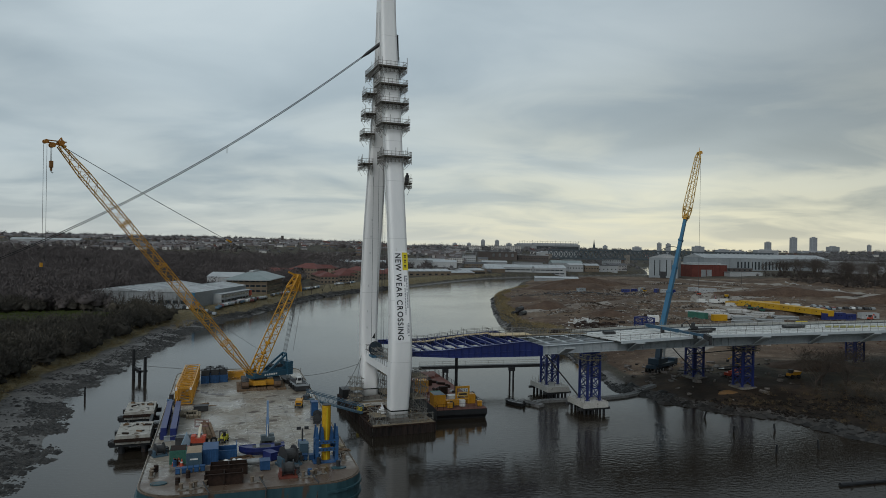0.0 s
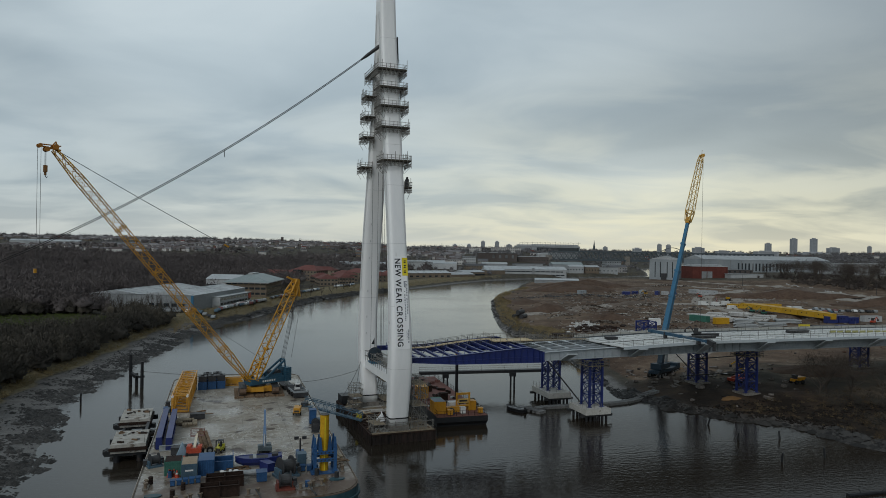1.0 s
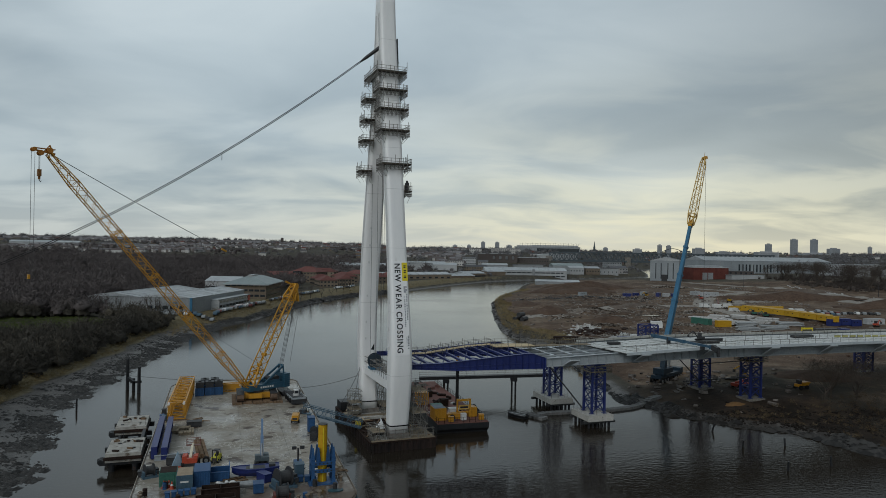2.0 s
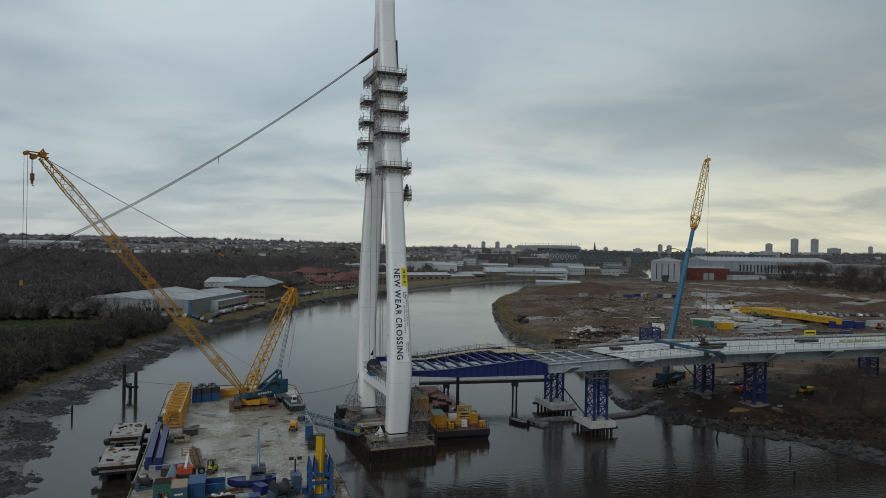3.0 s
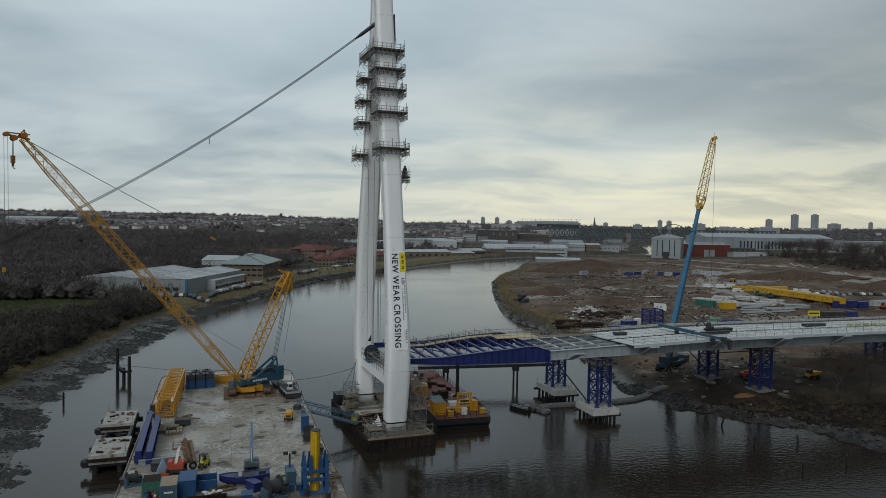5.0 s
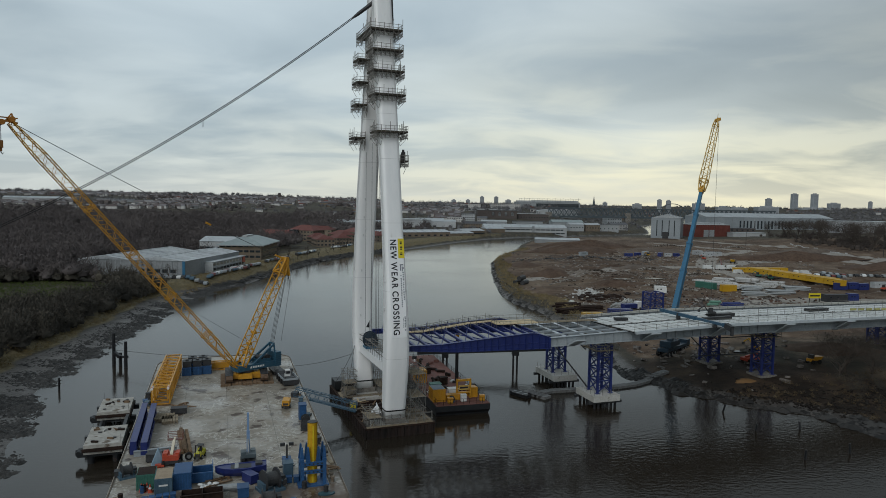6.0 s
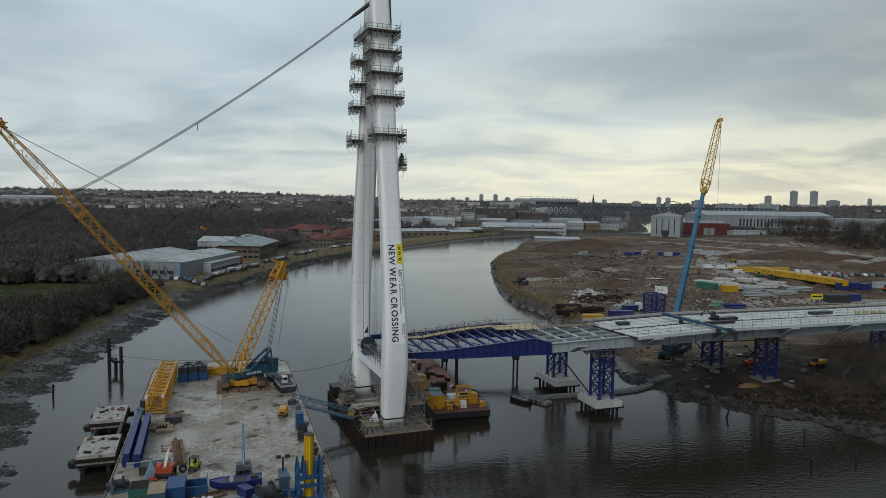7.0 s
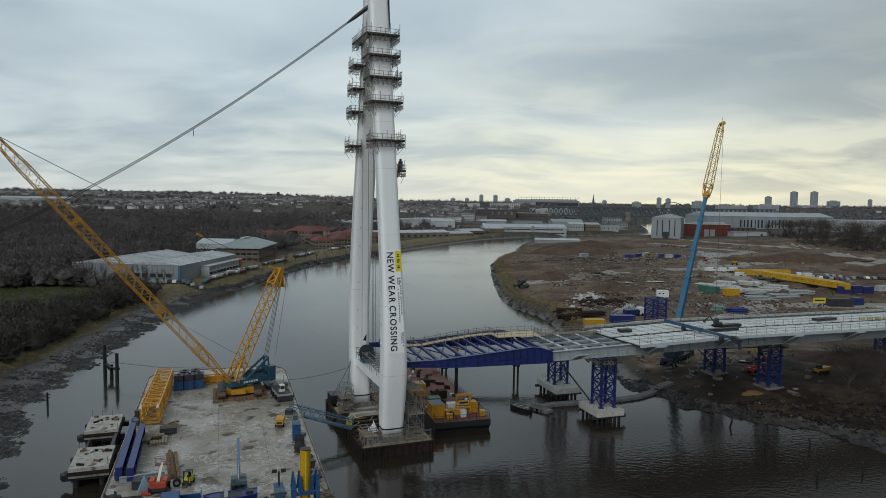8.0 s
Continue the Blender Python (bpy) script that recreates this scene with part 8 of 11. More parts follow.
# slab panels, piece by piece
SP = {}
for ln, w in ((2.5, 2.1), (2.5, 2.65)):
    SP[w] = Mesh().box((0, 0, 0), (ln, w, 0.22)).data("slab_panel", SLAB)
strips = [(2.25, 2.1), (5.1, 2.65), (8.3, 2.65), (12.5, 2.65), (15.7, 2.65), (18.9, 2.65)]
k = 0
s = SLAB0 + 1.5
while s < 170:
    for n0, w in strips:
        part("slab_panel", SP[w], None, grey, m=Matrix.Translation((s, n0, slab_z(n0) - 0.11 + drop(s) + random.uniform(-0.015, 0.015))) @ Matrix.Rotation(radians(-2.29), 4, "X") @ Matrix.Rotation(radians(-2.0 if s < 66 else 0.0), 4, "Y"))
    s += 2.98
    k += 1
bed = [[(q, EDGE0, slab_z(EDGE0) - 0.26 + drop(q)), (q, EDGE1, slab_z(EDGE1) - 0.26 + drop(q)), (q, EDGE1, slab_z(EDGE1) - 0.14 + drop(q)), (q, EDGE0, slab_z(EDGE0) - 0.14 + drop(q))] for q in DECKST]
part("slab_joint_bed", Mesh().loft(bed), RUBBER, grey, "darker joint strips between panels")


# ---------------------------------------------------------------- buildings
BRICK = surf("brown_brick", (0.145, 0.115, 0.088), (0.215, 0.175, 0.135), 0.85, 0.2, 2, 0.05, each=0.12)
REDBRICK = surf("red_brick", (0.10, 0.034, 0.028), (0.15, 0.05, 0.04), 0.85, 0.2, 2, 0.05, each=0.1)
REDTILE = surf("red_roof_tile", (0.105, 0.042, 0.036), (0.16, 0.068, 0.060), 0.8, 0.3, 2, 0.05, each=0.15)
SLATE = surf("grey_slate_roof", (0.07, 0.072, 0.078), (0.13, 0.13, 0.135), 0.75, 0.3, 2, 0.05, each=0.2)
SHEETROOF = surf("pale_sheet_roof", (0.27, 0.29, 0.30), (0.40, 0.42, 0.43), 0.5, 0.05, 0.6, 0.02, wear=(0.20, 0.215, 0.225), wear_at=0.6, each=0.1)
GREENROOF = surf("grey_green_roof", (0.17, 0.21, 0.21), (0.24, 0.28, 0.28), 0.5, 0.1, 1, 0.02)
CLAD = surf("grey_cladding", (0.20, 0.215, 0.22), (0.30, 0.315, 0.325), 0.55, 0.06, 1.0, 0.02, each=0.12)
PALECLAD = surf("pale_cladding", (0.30, 0.315, 0.32), (0.42, 0.43, 0.435), 0.55, 0.06, 1.0, 0.02, each=0.1)
RENDER = surf("pale_render", (0.30, 0.29, 0.275), (0.48, 0.47, 0.455), 0.8, 0.02, 0.5, 0.02, each=0.3)
HALLCLAD = surf("blue_grey_cladding", (0.20, 0.225, 0.24), (0.28, 0.305, 0.32), 0.55, 0.06, 1.0, 0.02)
DARKBRICK = surf("sooty_brick", (0.070, 0.060, 0.056), (0.11, 0.095, 0.088), 0.85, 0.05, 1, 0.02)
GLASS = surf("dark_window_glass", (0.015, 0.02, 0.025), (0.04, 0.05, 0.055), 0.12, 0.2, 1, 0.0)
DARKTRUSS = surf("dark_green_ironwork", (0.055, 0.072, 0.083), (0.085, 0.102, 0.112), 0.6, 0.1, 1, 0.02)


def building(name, x, y, rz, w, d, h, wall, roof, kind, label, rise=3.0, rows=0, cols=0, win=(1.4, 1.3), z=None, category="building", group="", sides=True):
    """A house or shed: walls, a roof with overhang, rows of windows set in the walls. x, y: the middle of its plan."""
    gz = min(ground_z(x + a * w / 2, y + b * d / 2) for a in (-1, 0, 1) for b in (-1, 0, 1)) if z is None else z
    ob = thing(name, pose(x, y, gz, 0, 0, rz), label, category, group)
    part("wall", Mesh().box((0, 0, h / 2 - 0.5), (w, d, h + 1.0)), wall, ob)
    rm = Mesh()
    e = 0.4
    a, b = w / 2 + e, d / 2 + e
    if kind == "gable_x":
        rm.add([(-a, -b, h), (a, -b, h), (a, b, h), (-a, b, h), (-a, 0, h + rise), (a, 0, h + rise)], [(0, 1, 5, 4), (2, 3, 4, 5), (0, 4, 3), (1, 2, 5), (3, 2, 1, 0)])
    elif kind == "gable_y":
        rm.add([(-a, -b, h), (a, -b, h), (a, b, h), (-a, b, h), (0, -b, h + rise), (0, b, h + rise)], [(0, 4, 5, 3), (1, 2, 5, 4), (0, 1, 4), (3, 5, 2), (3, 2, 1, 0)])
    elif kind == "hip":
        i = min(a, b) * 0.9
        ra, rb = (a - i, 0) if a > b else (0, b - i)
        rm.add([(-a, -b, h), (a, -b, h), (a, b, h), (-a, b, h), (-ra, -rb, h + rise), (ra, rb, h + rise)], [(0, 1, 5, 4), (1, 2, 5), (2, 3, 4, 5), (3, 0, 4), (3, 2, 1, 0)] if a > b else [(0, 1, 4), (1, 2, 5, 4), (2, 3, 5), (3, 0, 4, 5), (3, 2, 1, 0)])
    elif kind == "arch":
        n = 8
        p, q = [], []
        for k in range(n + 1):
            t = math.pi * k / n
            p.append((-a * math.cos(t), -b, h + rise * math.sin(t)))
            q.append((-a * math.cos(t), b, h + rise * math.sin(t)))
        rm.add(p + q, [(k, k + 1, n + 2 + k, n + 1 + k) for k in range(n)] + [tuple(range(n + 1)), tuple(range(2 * n + 1, n, -1))])
    else:
        rm.box((0, 0, h + 0.15), (2 * a, 2 * b, 0.4))
    part("roof", rm, roof, ob)
    if kind in ("gable_x", "gable_y") and w * d > 900:
        for k in range(1, 9):
            f = -1 + 2 * k / 9
            for e_ in (-1, 1):
                if kind == "gable_x":
                    ends = (a * f, b * e_, h + 0.06), (a * f, 0, h + rise + 0.06)
                else:
                    ends = (a * e_, b * f, h + 0.06), (0, b * f, h + rise + 0.06)
                part("roof_light", Mesh().beam(*ends, 0.5, 0.1), CLAD, ob)
    if rows and cols:
        pane = Mesh().box((0, 0, 0), (win[0], 0.12, win[1])).data("window", GLASS)
        for r in range(rows):
            zz = (r + 0.55) * h / rows
            for c in range(cols):
                part("window", pane, None, ob, m=Matrix.Translation((-w / 2 + (c + 0.5) * w / cols, -d / 2 - 0.02, zz)))
            if sides:
                k = max(2, int(cols * d / w))
                for c in range(k):
                    for sx in (-1, 1):
                        part("window", pane, None, ob, m=Matrix.Translation((sx * (w / 2 + 0.02), -d / 2 + (c + 0.5) * d / k, zz)) @ Matrix.Rotation(radians(90), 4, "Z"))
    return ob


# warehouse and offices on the far side of the bend
def warehouse():
    """A broad twin-span shed: clad walls with ribs, window band and lean-to on the river side, ribbed roofs with roof lights."""
    w, d, h = 50.0, 62.0, 7.2
    m = pose(-136.0, 344.0, 4.4, 0, 0, -5)
    ob = thing("warehouse", m, "broad grey clad warehouse under pale twin-span sheet roofs", "warehouse")
    part("wall", Mesh().box((0, 0, h / 2 - 0.5), (w, d, h + 1)), CLAD, ob)
    rib = Mesh().box((0, 0, 0), (0.35, 0.16, h - 0.4)).data("cladding_rib", CLAD)
    for k in range(21):
        part("cladding_rib", rib, None, ob, m=Matrix.Translation((-w / 2 + 1.2 + k * 2.38, -d / 2 - 0.08, h / 2)))
    for c in (-w / 4, w / 4):
        a, b = w / 4 + 0.2, d / 2 + 0.4
        roof = part("roof", Mesh().add([(c - a, -b, h), (c + a, -b, h), (c + a, b, h), (c - a, b, h), (c, -b, h + 1.7), (c, b, h + 1.7)], [(0, 4, 5, 3), (1, 2, 5, 4), (0, 1, 4), (3, 5, 2), (3, 2, 1, 0)]), SHEETROOF, ob, "pale ribbed sheet roof")
        for k in range(11):
            y = -b + (k + 0.7) * 2 * b / 11.5
            for e in (-1, 1):
                if (k * 7 + e) % 3:
                    part("roof_light", Mesh().beam((c + e * a * 0.86, y, h + 0.32), (c + e * a * 0.14, y, h + 1.54), 0.9, 0.1), PALECLAD if k % 2 else CLAD, roof)
                part("roof_rib", Mesh().beam((c + e * a, y + 2.4, h + 0.05), (c, y + 2.4, h + 1.75), 0.16, 0.14), SHEETROOF, roof)
        part("ridge_cap", Mesh().beam((c, -b, h + 1.74), (c, b, h + 1.74), 0.9, 0.12), SHEETROOF, roof)
    part("corner_strip", Mesh().box((w / 2 - 0.6, -d / 2 - 0.05, h / 2), (1.2, 0.5, h)), CRANEBLUE, ob, "blue painted corner strip")
    for k in range(5):
        part("window", Mesh().box((w / 2 - 20 + k * 3.6, -d / 2 - 0.1, 2.6), (2.4, 0.2, 1.5)), GLASS, ob)
    part("lean_to", Mesh().box((w / 2 + 2.0, 9, 2.2), (4.0, 40, 5.4)), PALECLAD, ob, "pale two-storey office front")
    part("lean_to_roof", Mesh().box((w / 2 + 2.0, 9, 5.05), (4.6, 40.6, 0.3)), SHEETROOF, ob)
    for z in (1.7, 3.9):
        for k in range(10):
            part("window", Mesh().box((w / 2 + 4.03, -9 + k * 3.9, z), (0.12, 3.2, 1.1)), GLASS, ob)
    part("sign_board", Mesh().box((w / 2 + 4.1, 27.0, 3.6), (0.3, 3.2, 3.2)), RED, ob, "plain red sign board")


def office_block():
    """Three storeys of brown brick with long window bands under a wide grey hipped roof."""
    w, d, h = 24.0, 44.0, 8.6
    ob = thing("office_building", pose(-117.5, 425.0, 4.3, 0, 0, 2), "brown brick office block with a wide grey hipped roof", "office")
    part("wall", Mesh().box((0, 0, h / 2 - 0.5), (w, d, h + 1)), BRICK, ob)
    a, b = w / 2 + 1.8, d / 2 + 1.8
    roof = part("roof", Mesh().add([(-a, -b, h), (a, -b, h), (a, b, h), (-a, b, h), (-2, -b + 12, h + 4.2), (2, -b + 12, h + 4.2), (2, b - 12, h + 4.2), (-2, b - 12, h + 4.2)], [(0, 1, 5, 4), (1, 2, 6, 5), (2, 3, 7, 6), (3, 0, 4, 7), (4, 5, 6, 7), (3, 2, 1, 0)]), GREENROOF, ob, "grey-green ribbed metal roof")
    part("fascia", Mesh().box((0, 0, h - 0.25), (2 * a - 0.3, 2 * b - 0.3, 0.45)), PALECLAD, roof)
    part("roof_vent", Mesh().box((0, -4, h + 4.6), (2.6, 16, 0.9)), PALECLAD, roof)
    for fl in range(3):
        z = 1.9 + fl * 3.05
        for k in range(7):
            part("window", Mesh().box((-w / 2 + 1.9 + k * 3.37, -d / 2 - 0.03, z), (2.7, 0.14, 1.25)), GLASS, ob)
        for k in range(13):
            part("window", Mesh().box((w / 2 + 0.03, -d / 2 + 2.0 + k * 3.5, z), (0.14, 2.8, 1.25)), GLASS, ob)
        part("sill_course", Mesh().box((0, 0, z - 0.85), (w + 0.16, d + 0.16, 0.22)), PALEBRICK, ob)


PALEBRICK = surf("buff_brick", (0.20, 0.155, 0.10), (0.28, 0.22, 0.15), 0.85, 0.2, 2, 0.05, each=0.1)
warehouse()
office_block()
building("office_annex", -138, 436, -4, 20, 20, 9.0, PALECLAD, SHEETROOF, "gable_x", "pale clad annex beside the brick offices", 2.6, 1, 6, (3.0, 1.6), category="building")
for x, y, rz, w, d, h, rise, lab in ((-91, 530, -68, 20, 14, 5.6, 3.4, "red-roofed brick office house by the river"), (-116, 590, -20, 25, 19, 9, 4.4, "tall red-roofed brick office with a glazed corner"), (-82, 556, -62, 20, 13, 5.4, 3.4, "red-roofed brick office house by the river"),
                                (-86, 592, -56, 24, 14, 6.0, 3.6, "red-roofed brick office house by the river"), (-60, 604, -50, 28, 13, 5.6, 3.4, "red-roofed brick office house by the river"), (-138, 582, -12, 36, 12, 6.0, 3.2, "long red-roofed brick building"), (-76, 636, -45, 34, 15, 6.4, 3.6, "red-roofed brick office house by the river"), (-122, 655, -10, 40, 13, 6, 3.4, "long red-roofed brick building"),
                                (-100, 556, 30, 14, 11, 5.4, 3.2, "small red-roofed brick pavilion"), (-48, 640, -46, 22, 12, 5.6, 3.2, "red-roofed brick office house by the river")):
    building("riverside_office", x, y, rz, w, d, h, BRICK, REDTILE, "hip", lab, rise, 3 if h > 8 else 2, 8, (1.5, 1.1), category="office", group="red-roofed riverside offices")
part("atrium", Mesh().box((-116 - 8, 590 - 9, ground_z(-116, 590) + 4.5), (7, 7, 9)), GLASS, thing("glazed_atrium", Matrix(), "dark glazed stair tower beside the red-roofed office", "stair tower"))
for x, y, rz, w, d, h, wl_, lab in ((-34, 690, 28, 84, 24, 7.0, BRICK, "long pale-roofed brick unit by the river"), (4, 728, 36, 60, 22, 7.0, BRICK, "long pale-roofed brick unit by the river"), (30, 760, 38, 30, 18, 6.5, BRICK, "pale-roofed trade unit by the river"), (-38, 852, 6, 28, 24, 9, PALECLAD, "pale round-roofed shed far off"), (2, 878, 4, 30, 22, 8, PALECLAD, "pale shed far off"),
                             (-96, 800, 5, 56, 24, 7, CLAD, "grey trade unit far off"), (-16, 905, 8, 36, 20, 7, CLAD, "grey trade unit far off"), (60, 812, 30, 26, 14, 5, BRICK, "small brick trade unit by the river")):
    building("trade_unit", x, y, rz, w, d, h, wl_, SHEETROOF, "arch" if "round" in lab else "gable_x", lab, 2.2, 1 if y < 800 else 0, 12, (3.2, 1.5), category="industrial unit", group="trade units")
wk_ = building("river_works", 101.6, 850, 3, 101, 30, 11.0, PALECLAD, SHEETROOF, "gable_x", "long pale works building with a ribbed roof", 3.4, category="works")
for z, x0, x1 in ((8.2, -40, 46), (4.0, 4, 48)):
    part("window_band", Mesh().box(((x0 + x1) / 2, -15.05, z), (x1 - x0, 0.2, 1.3)), GLASS, wk_)
for k in range(17):
    part("bay_post", Mesh().box((-49 + k * 6.1, -15.15, 4.5), (0.5, 0.25, 11)), PALECLAD, wk_)
part("stair_tower", Mesh().box((9, -15.6, 7.5), (3, 1.6, 10)), CLAD, wk_)
for k in range(3):
    part("roof_vent", Mesh().box((-30 + 28 * k, 0, 14.6), (14, 1.6, 1.0)), CLAD, wk_)
for name, x, y, rz, w, d, h, wl_, rf, kd, rise, rows, cols, lab in (
        ("works_shed", 169, 932, 5, 42, 22, 10, CLAD, GREENROOF, "gable_x", 3.2, 0, 0, "grey works shed with a pale green roof"),
        ("works_shed", 174, 896, 12, 20, 14, 9.0, PALECLAD, SHEETROOF, "gable_x", 2.2, 1, 5, "small pale works shed by the river"),
        ("works_shed", 196, 902, 14, 20, 14, 8.5, BRICK, SHEETROOF, "gable_x", 2.4, 1, 5, "small brick works shed by the river"),
        ("arched_works", 219, 915, 16, 30, 16, 11, PALECLAD, SLATE, "flat", 1.0, 1, 5, "pale works building with large arched openings"),
        ("brick_mill", 42, 874, 6, 27, 16, 6.5, BRICK, SLATE, "gable_x", 2.6, 2, 8, "grey-brown brick building among trees"),
        ("town_block", 18, 960, 0, 22, 14, 7.5, RENDER, SLATE, "flat", 1.0, 2, 7, "pale rendered town building"),
        ("town_block", 38, 985, 6, 18, 14, 10.5, PALECLAD, SLATE, "flat", 1.0, 3, 6, "pale town building of three storeys"),
        ("town_block", 57, 965, -6, 14, 12, 7.0, RENDER, SLATE, "gable_x", 2.6, 2, 4, "pale rendered house by the works"),
        ("town_block", 70, 925, 3, 34, 14, 7.0, CLAD, SHEETROOF, "gable_x", 2.0, 1, 8, "grey workshop behind the works"),
        ("town_block", 118, 945, 4, 40, 16, 8.0, CLAD, SLATE, "flat", 1.0, 1, 10, "dark grey workshop behind the works"),
        ("town_block", 246, 960, 14, 26, 14, 8.0, RENDER, SLATE, "gable_x", 2.6, 2, 6, "pale rendered riverside building of two storeys"),
        ("town_block", 274, 1100, 10, 24, 20, 13, CLAD, SLATE, "flat", 1.0, 3, 6, "grey block beyond the river bend"),
        ("long_shed", 86, 1296, 0, 94, 20, 4.5, PALECLAD, SHEETROOF, "flat", 1.0, 0, 0, "long white shed on the hill"),
        ("engine_shed", 84, 1052, 2, 60, 20, 13.0, DARKBRICK, SLATE, "flat", 1.0, 0, 0, "dark brick engine shed with arched windows"),
        ("engine_shed", 140, 1062, 2, 48, 20, 11.0, DARKBRICK, PALECLAD, "flat", 1.0, 1, 12, "low dark brick shed with a pale parapet"),
        ("office_slab", 210, 1250, 0, 72, 24, 14.5, PALECLAD, SHEETROOF, "arch", 3.0, 0, 0, "large white curved-roof hall"),
        ("town_block", 130, 1400, 0, 60, 20, 12, RENDER, SLATE, "flat", 1.0, 3, 14, "pale terrace of flats on the hill"),
        ("town_block", 60, 1450, 0, 44, 16, 9, RENDER, SLATE, "flat", 1.0, 2, 10, "pale flats on the hill"),
        ("pale_shed", -622, 1064, 18, 96, 26, 6.0, PALECLAD, SHEETROOF, "gable_x", 2.6, 0, 0, "long pale industrial shed on the hillside"),
        ("grey_shed", -560, 1180, 18, 60, 20, 4.0, CLAD, SLATE, "gable_x", 2.0, 0, 0, "grey industrial shed on the hillside")):
    building(name, x, y, rz, w, d, h, wl_, rf, kd, lab, rise, rows, cols, (1.6, 1.3), category="shed" if "shed" in name or "works" in name else "building", group="works and town buildings by the far bend")
for k in range(4):
    arch = [(-1.9, 0.0), (1.9, 0.0)] + [(1.9 * math.cos(q * math.pi / 10), 3.4 + 1.9 * math.sin(q * math.pi / 10)) for q in range(11)]
    win = Mesh().loft([[(x, y, z) for x, z in arch] for y in (0.0, -0.3)])
    win.add([(x, -0.3, z) for x, z in arch], [tuple(range(len(arch)))])
    solid("arched_window", win, CLAD, "large pale arched window of the engine shed", "window", "arched windows", m=pose(78 + k * 9.8, 1041.4 + k * 0.35, 20.6, 0, 0, 2))
building("shipyard_hall", 248, 755, -24, 30, 40, 22, HALLCLAD, SHEETROOF, "gable_y", "tall pale clad shipyard hall", 4.0, category="hall")
hall_m = pose(248, 755, ground_z(248, 755), 0, 0, -24)
for k in (-9, -3.5, 3.5, 9):
    solid("hall_stripe", Mesh().box((k, -20.05, 11), (0.9, 0.2, 17)), GLASS, "dark tall glazing strip of the shipyard hall", "glazing", "glazing strips of the hall", m=hall_m)
solid("hall_door", Mesh().box((0.0, -20.1, 3.5), (6, 0.25, 7)), DKSTEEL, "dark roller door of the shipyard hall", "door", m=hall_m)
shed = building("brick_shed", 303, 790, 10, 44, 30, 14.0, REDBRICK, PALECLAD, "flat", "red brick shed with a pale parapet", 4.0, category="shed")
part("roof_light", Mesh().box((0, -2, 15.2), (38, 12, 2.0)), SHEETROOF, shed)
part("door", Mesh().box((-4, -15.2, 4.2), (13, 0.5, 8.4)), CLAD, shed, "grey roller door")
for k in range(6):
    part("pilaster", Mesh().box((-21 + k * 8.4, -15.2, 6.9), (1.1, 0.5, 13.8)), REDBRICK, shed)
building("low_unit", 107, 640, -4, 40, 16, 3.6, CLAD, SHEETROOF, "gable_x", "low grey unit with a pale roof", 1.4, category="building")
fab = building("fabrication_hall", 462, 1000, 8, 195, 60, 28.0, HALLCLAD, SHEETROOF, "gable_x", "very long grey fabrication hall with tall glazing slots", 5.5, category="hall")
for k in range(15):
    part("glazing_slot", Mesh().box((-46 + k * 5.4, -30.1, 17.5), (2.2, 0.3, 11.0)), GLASS, fab)
for k in range(12):
    part("cladding_bay", Mesh().box((-92 + k * 16.7, -30.2, 13.9), (0.8, 0.4, 27.6)), CLAD, fab)
building("fabrication_hall", 590, 915, 12, 170, 40, 15, PALECLAD, SHEETROOF, "flat", "long low pale shed beyond the trees", 1.0, category="hall")
building("low_store", 342, 770, 4, 38, 14, 5.0, PALECLAD, CLAD, "flat", "low pale store behind the site road", 1.0, category="store")
building("dark_workshop", 352, 815, 10, 34, 18, 9.0, DARKBRICK, SLATE, "flat", "dark workshop beside the brick shed", 1.0, 2, 5, (2.4, 1.6), category="workshop")
st = building("stadium", 253, 1660, 0, 146, 100, 19, CLAD, PALECLAD, "flat", "large pale football stadium with a roof lattice", 1.0, category="stadium")
part("fascia", Mesh().box((20, -50.5, 11.5), (100, 1.0, 8)), GLASS, st)
part("upper_stand", Mesh().box((18, -10, 21.0), (104, 60, 4.4)), PALECLAD, st)
part("corner_stand", Mesh().box((-56, -20, 20.4), (32, 50, 3.4)), PALECLAD, st)
lat = Mesh()
for k in range(24):
    x = -70 + k * 6.1
    lat.beam((x, -45, 19), (x, -45, 27 + (k % 3)), 0.45).beam((x, -45, 26.5), (x + 6.1, -45, 26.5 + (k % 2)), 0.35)
part("roof_truss", lat, DARKTRUSS, st)

# the old railway bridge far down the river
rb = thing("railway_bridge", Matrix(), "dark lattice railway bridge far down the river", "bridge")
R0, R1 = Vector((190, 1215, 17.5)), Vector((640, 1310, 17.5))
for k in range(48):
    a, b = R0.lerp(R1, k / 48), R0.lerp(R1, (k + 1) / 48)
    up_r = Vector((0, 0, 15))
    m_ = Mesh().beam(a, b, 8, 3.4).beam(a + up_r, b + up_r, 2.4, 2.2).beam(a, b + up_r, 1.3).beam(b, a + up_r, 1.3).beam(a, a + up_r, 1.3)
    part("truss_bay", m_, DARKTRUSS, rb)
for t in (0.0, 0.33, 0.62, 0.9):
    p = R0.lerp(R1, t)
    part("pier", Mesh().box((p.x, p.y, 8), (10, 9, 34)), DKCONC, rb)
ar = thing("arch_bridge", Matrix(), "far green steel arch bridge behind the lattice bridge", "bridge")
pts = [Vector((545 + 62 * k / 20, 1700, 34 + 11 * math.sin(math.pi * k / 20))) for k in range(21)]
part("arch", Mesh().rope(pts, 0.9, 5), DARKTRUSS, ar)


# town: terraces on the hill, blocks on the skyline
CHIMNEY = Mesh().box((0, 0, 0), (0.9, 1.6, 1.8)).data("chimney", REDBRICK)


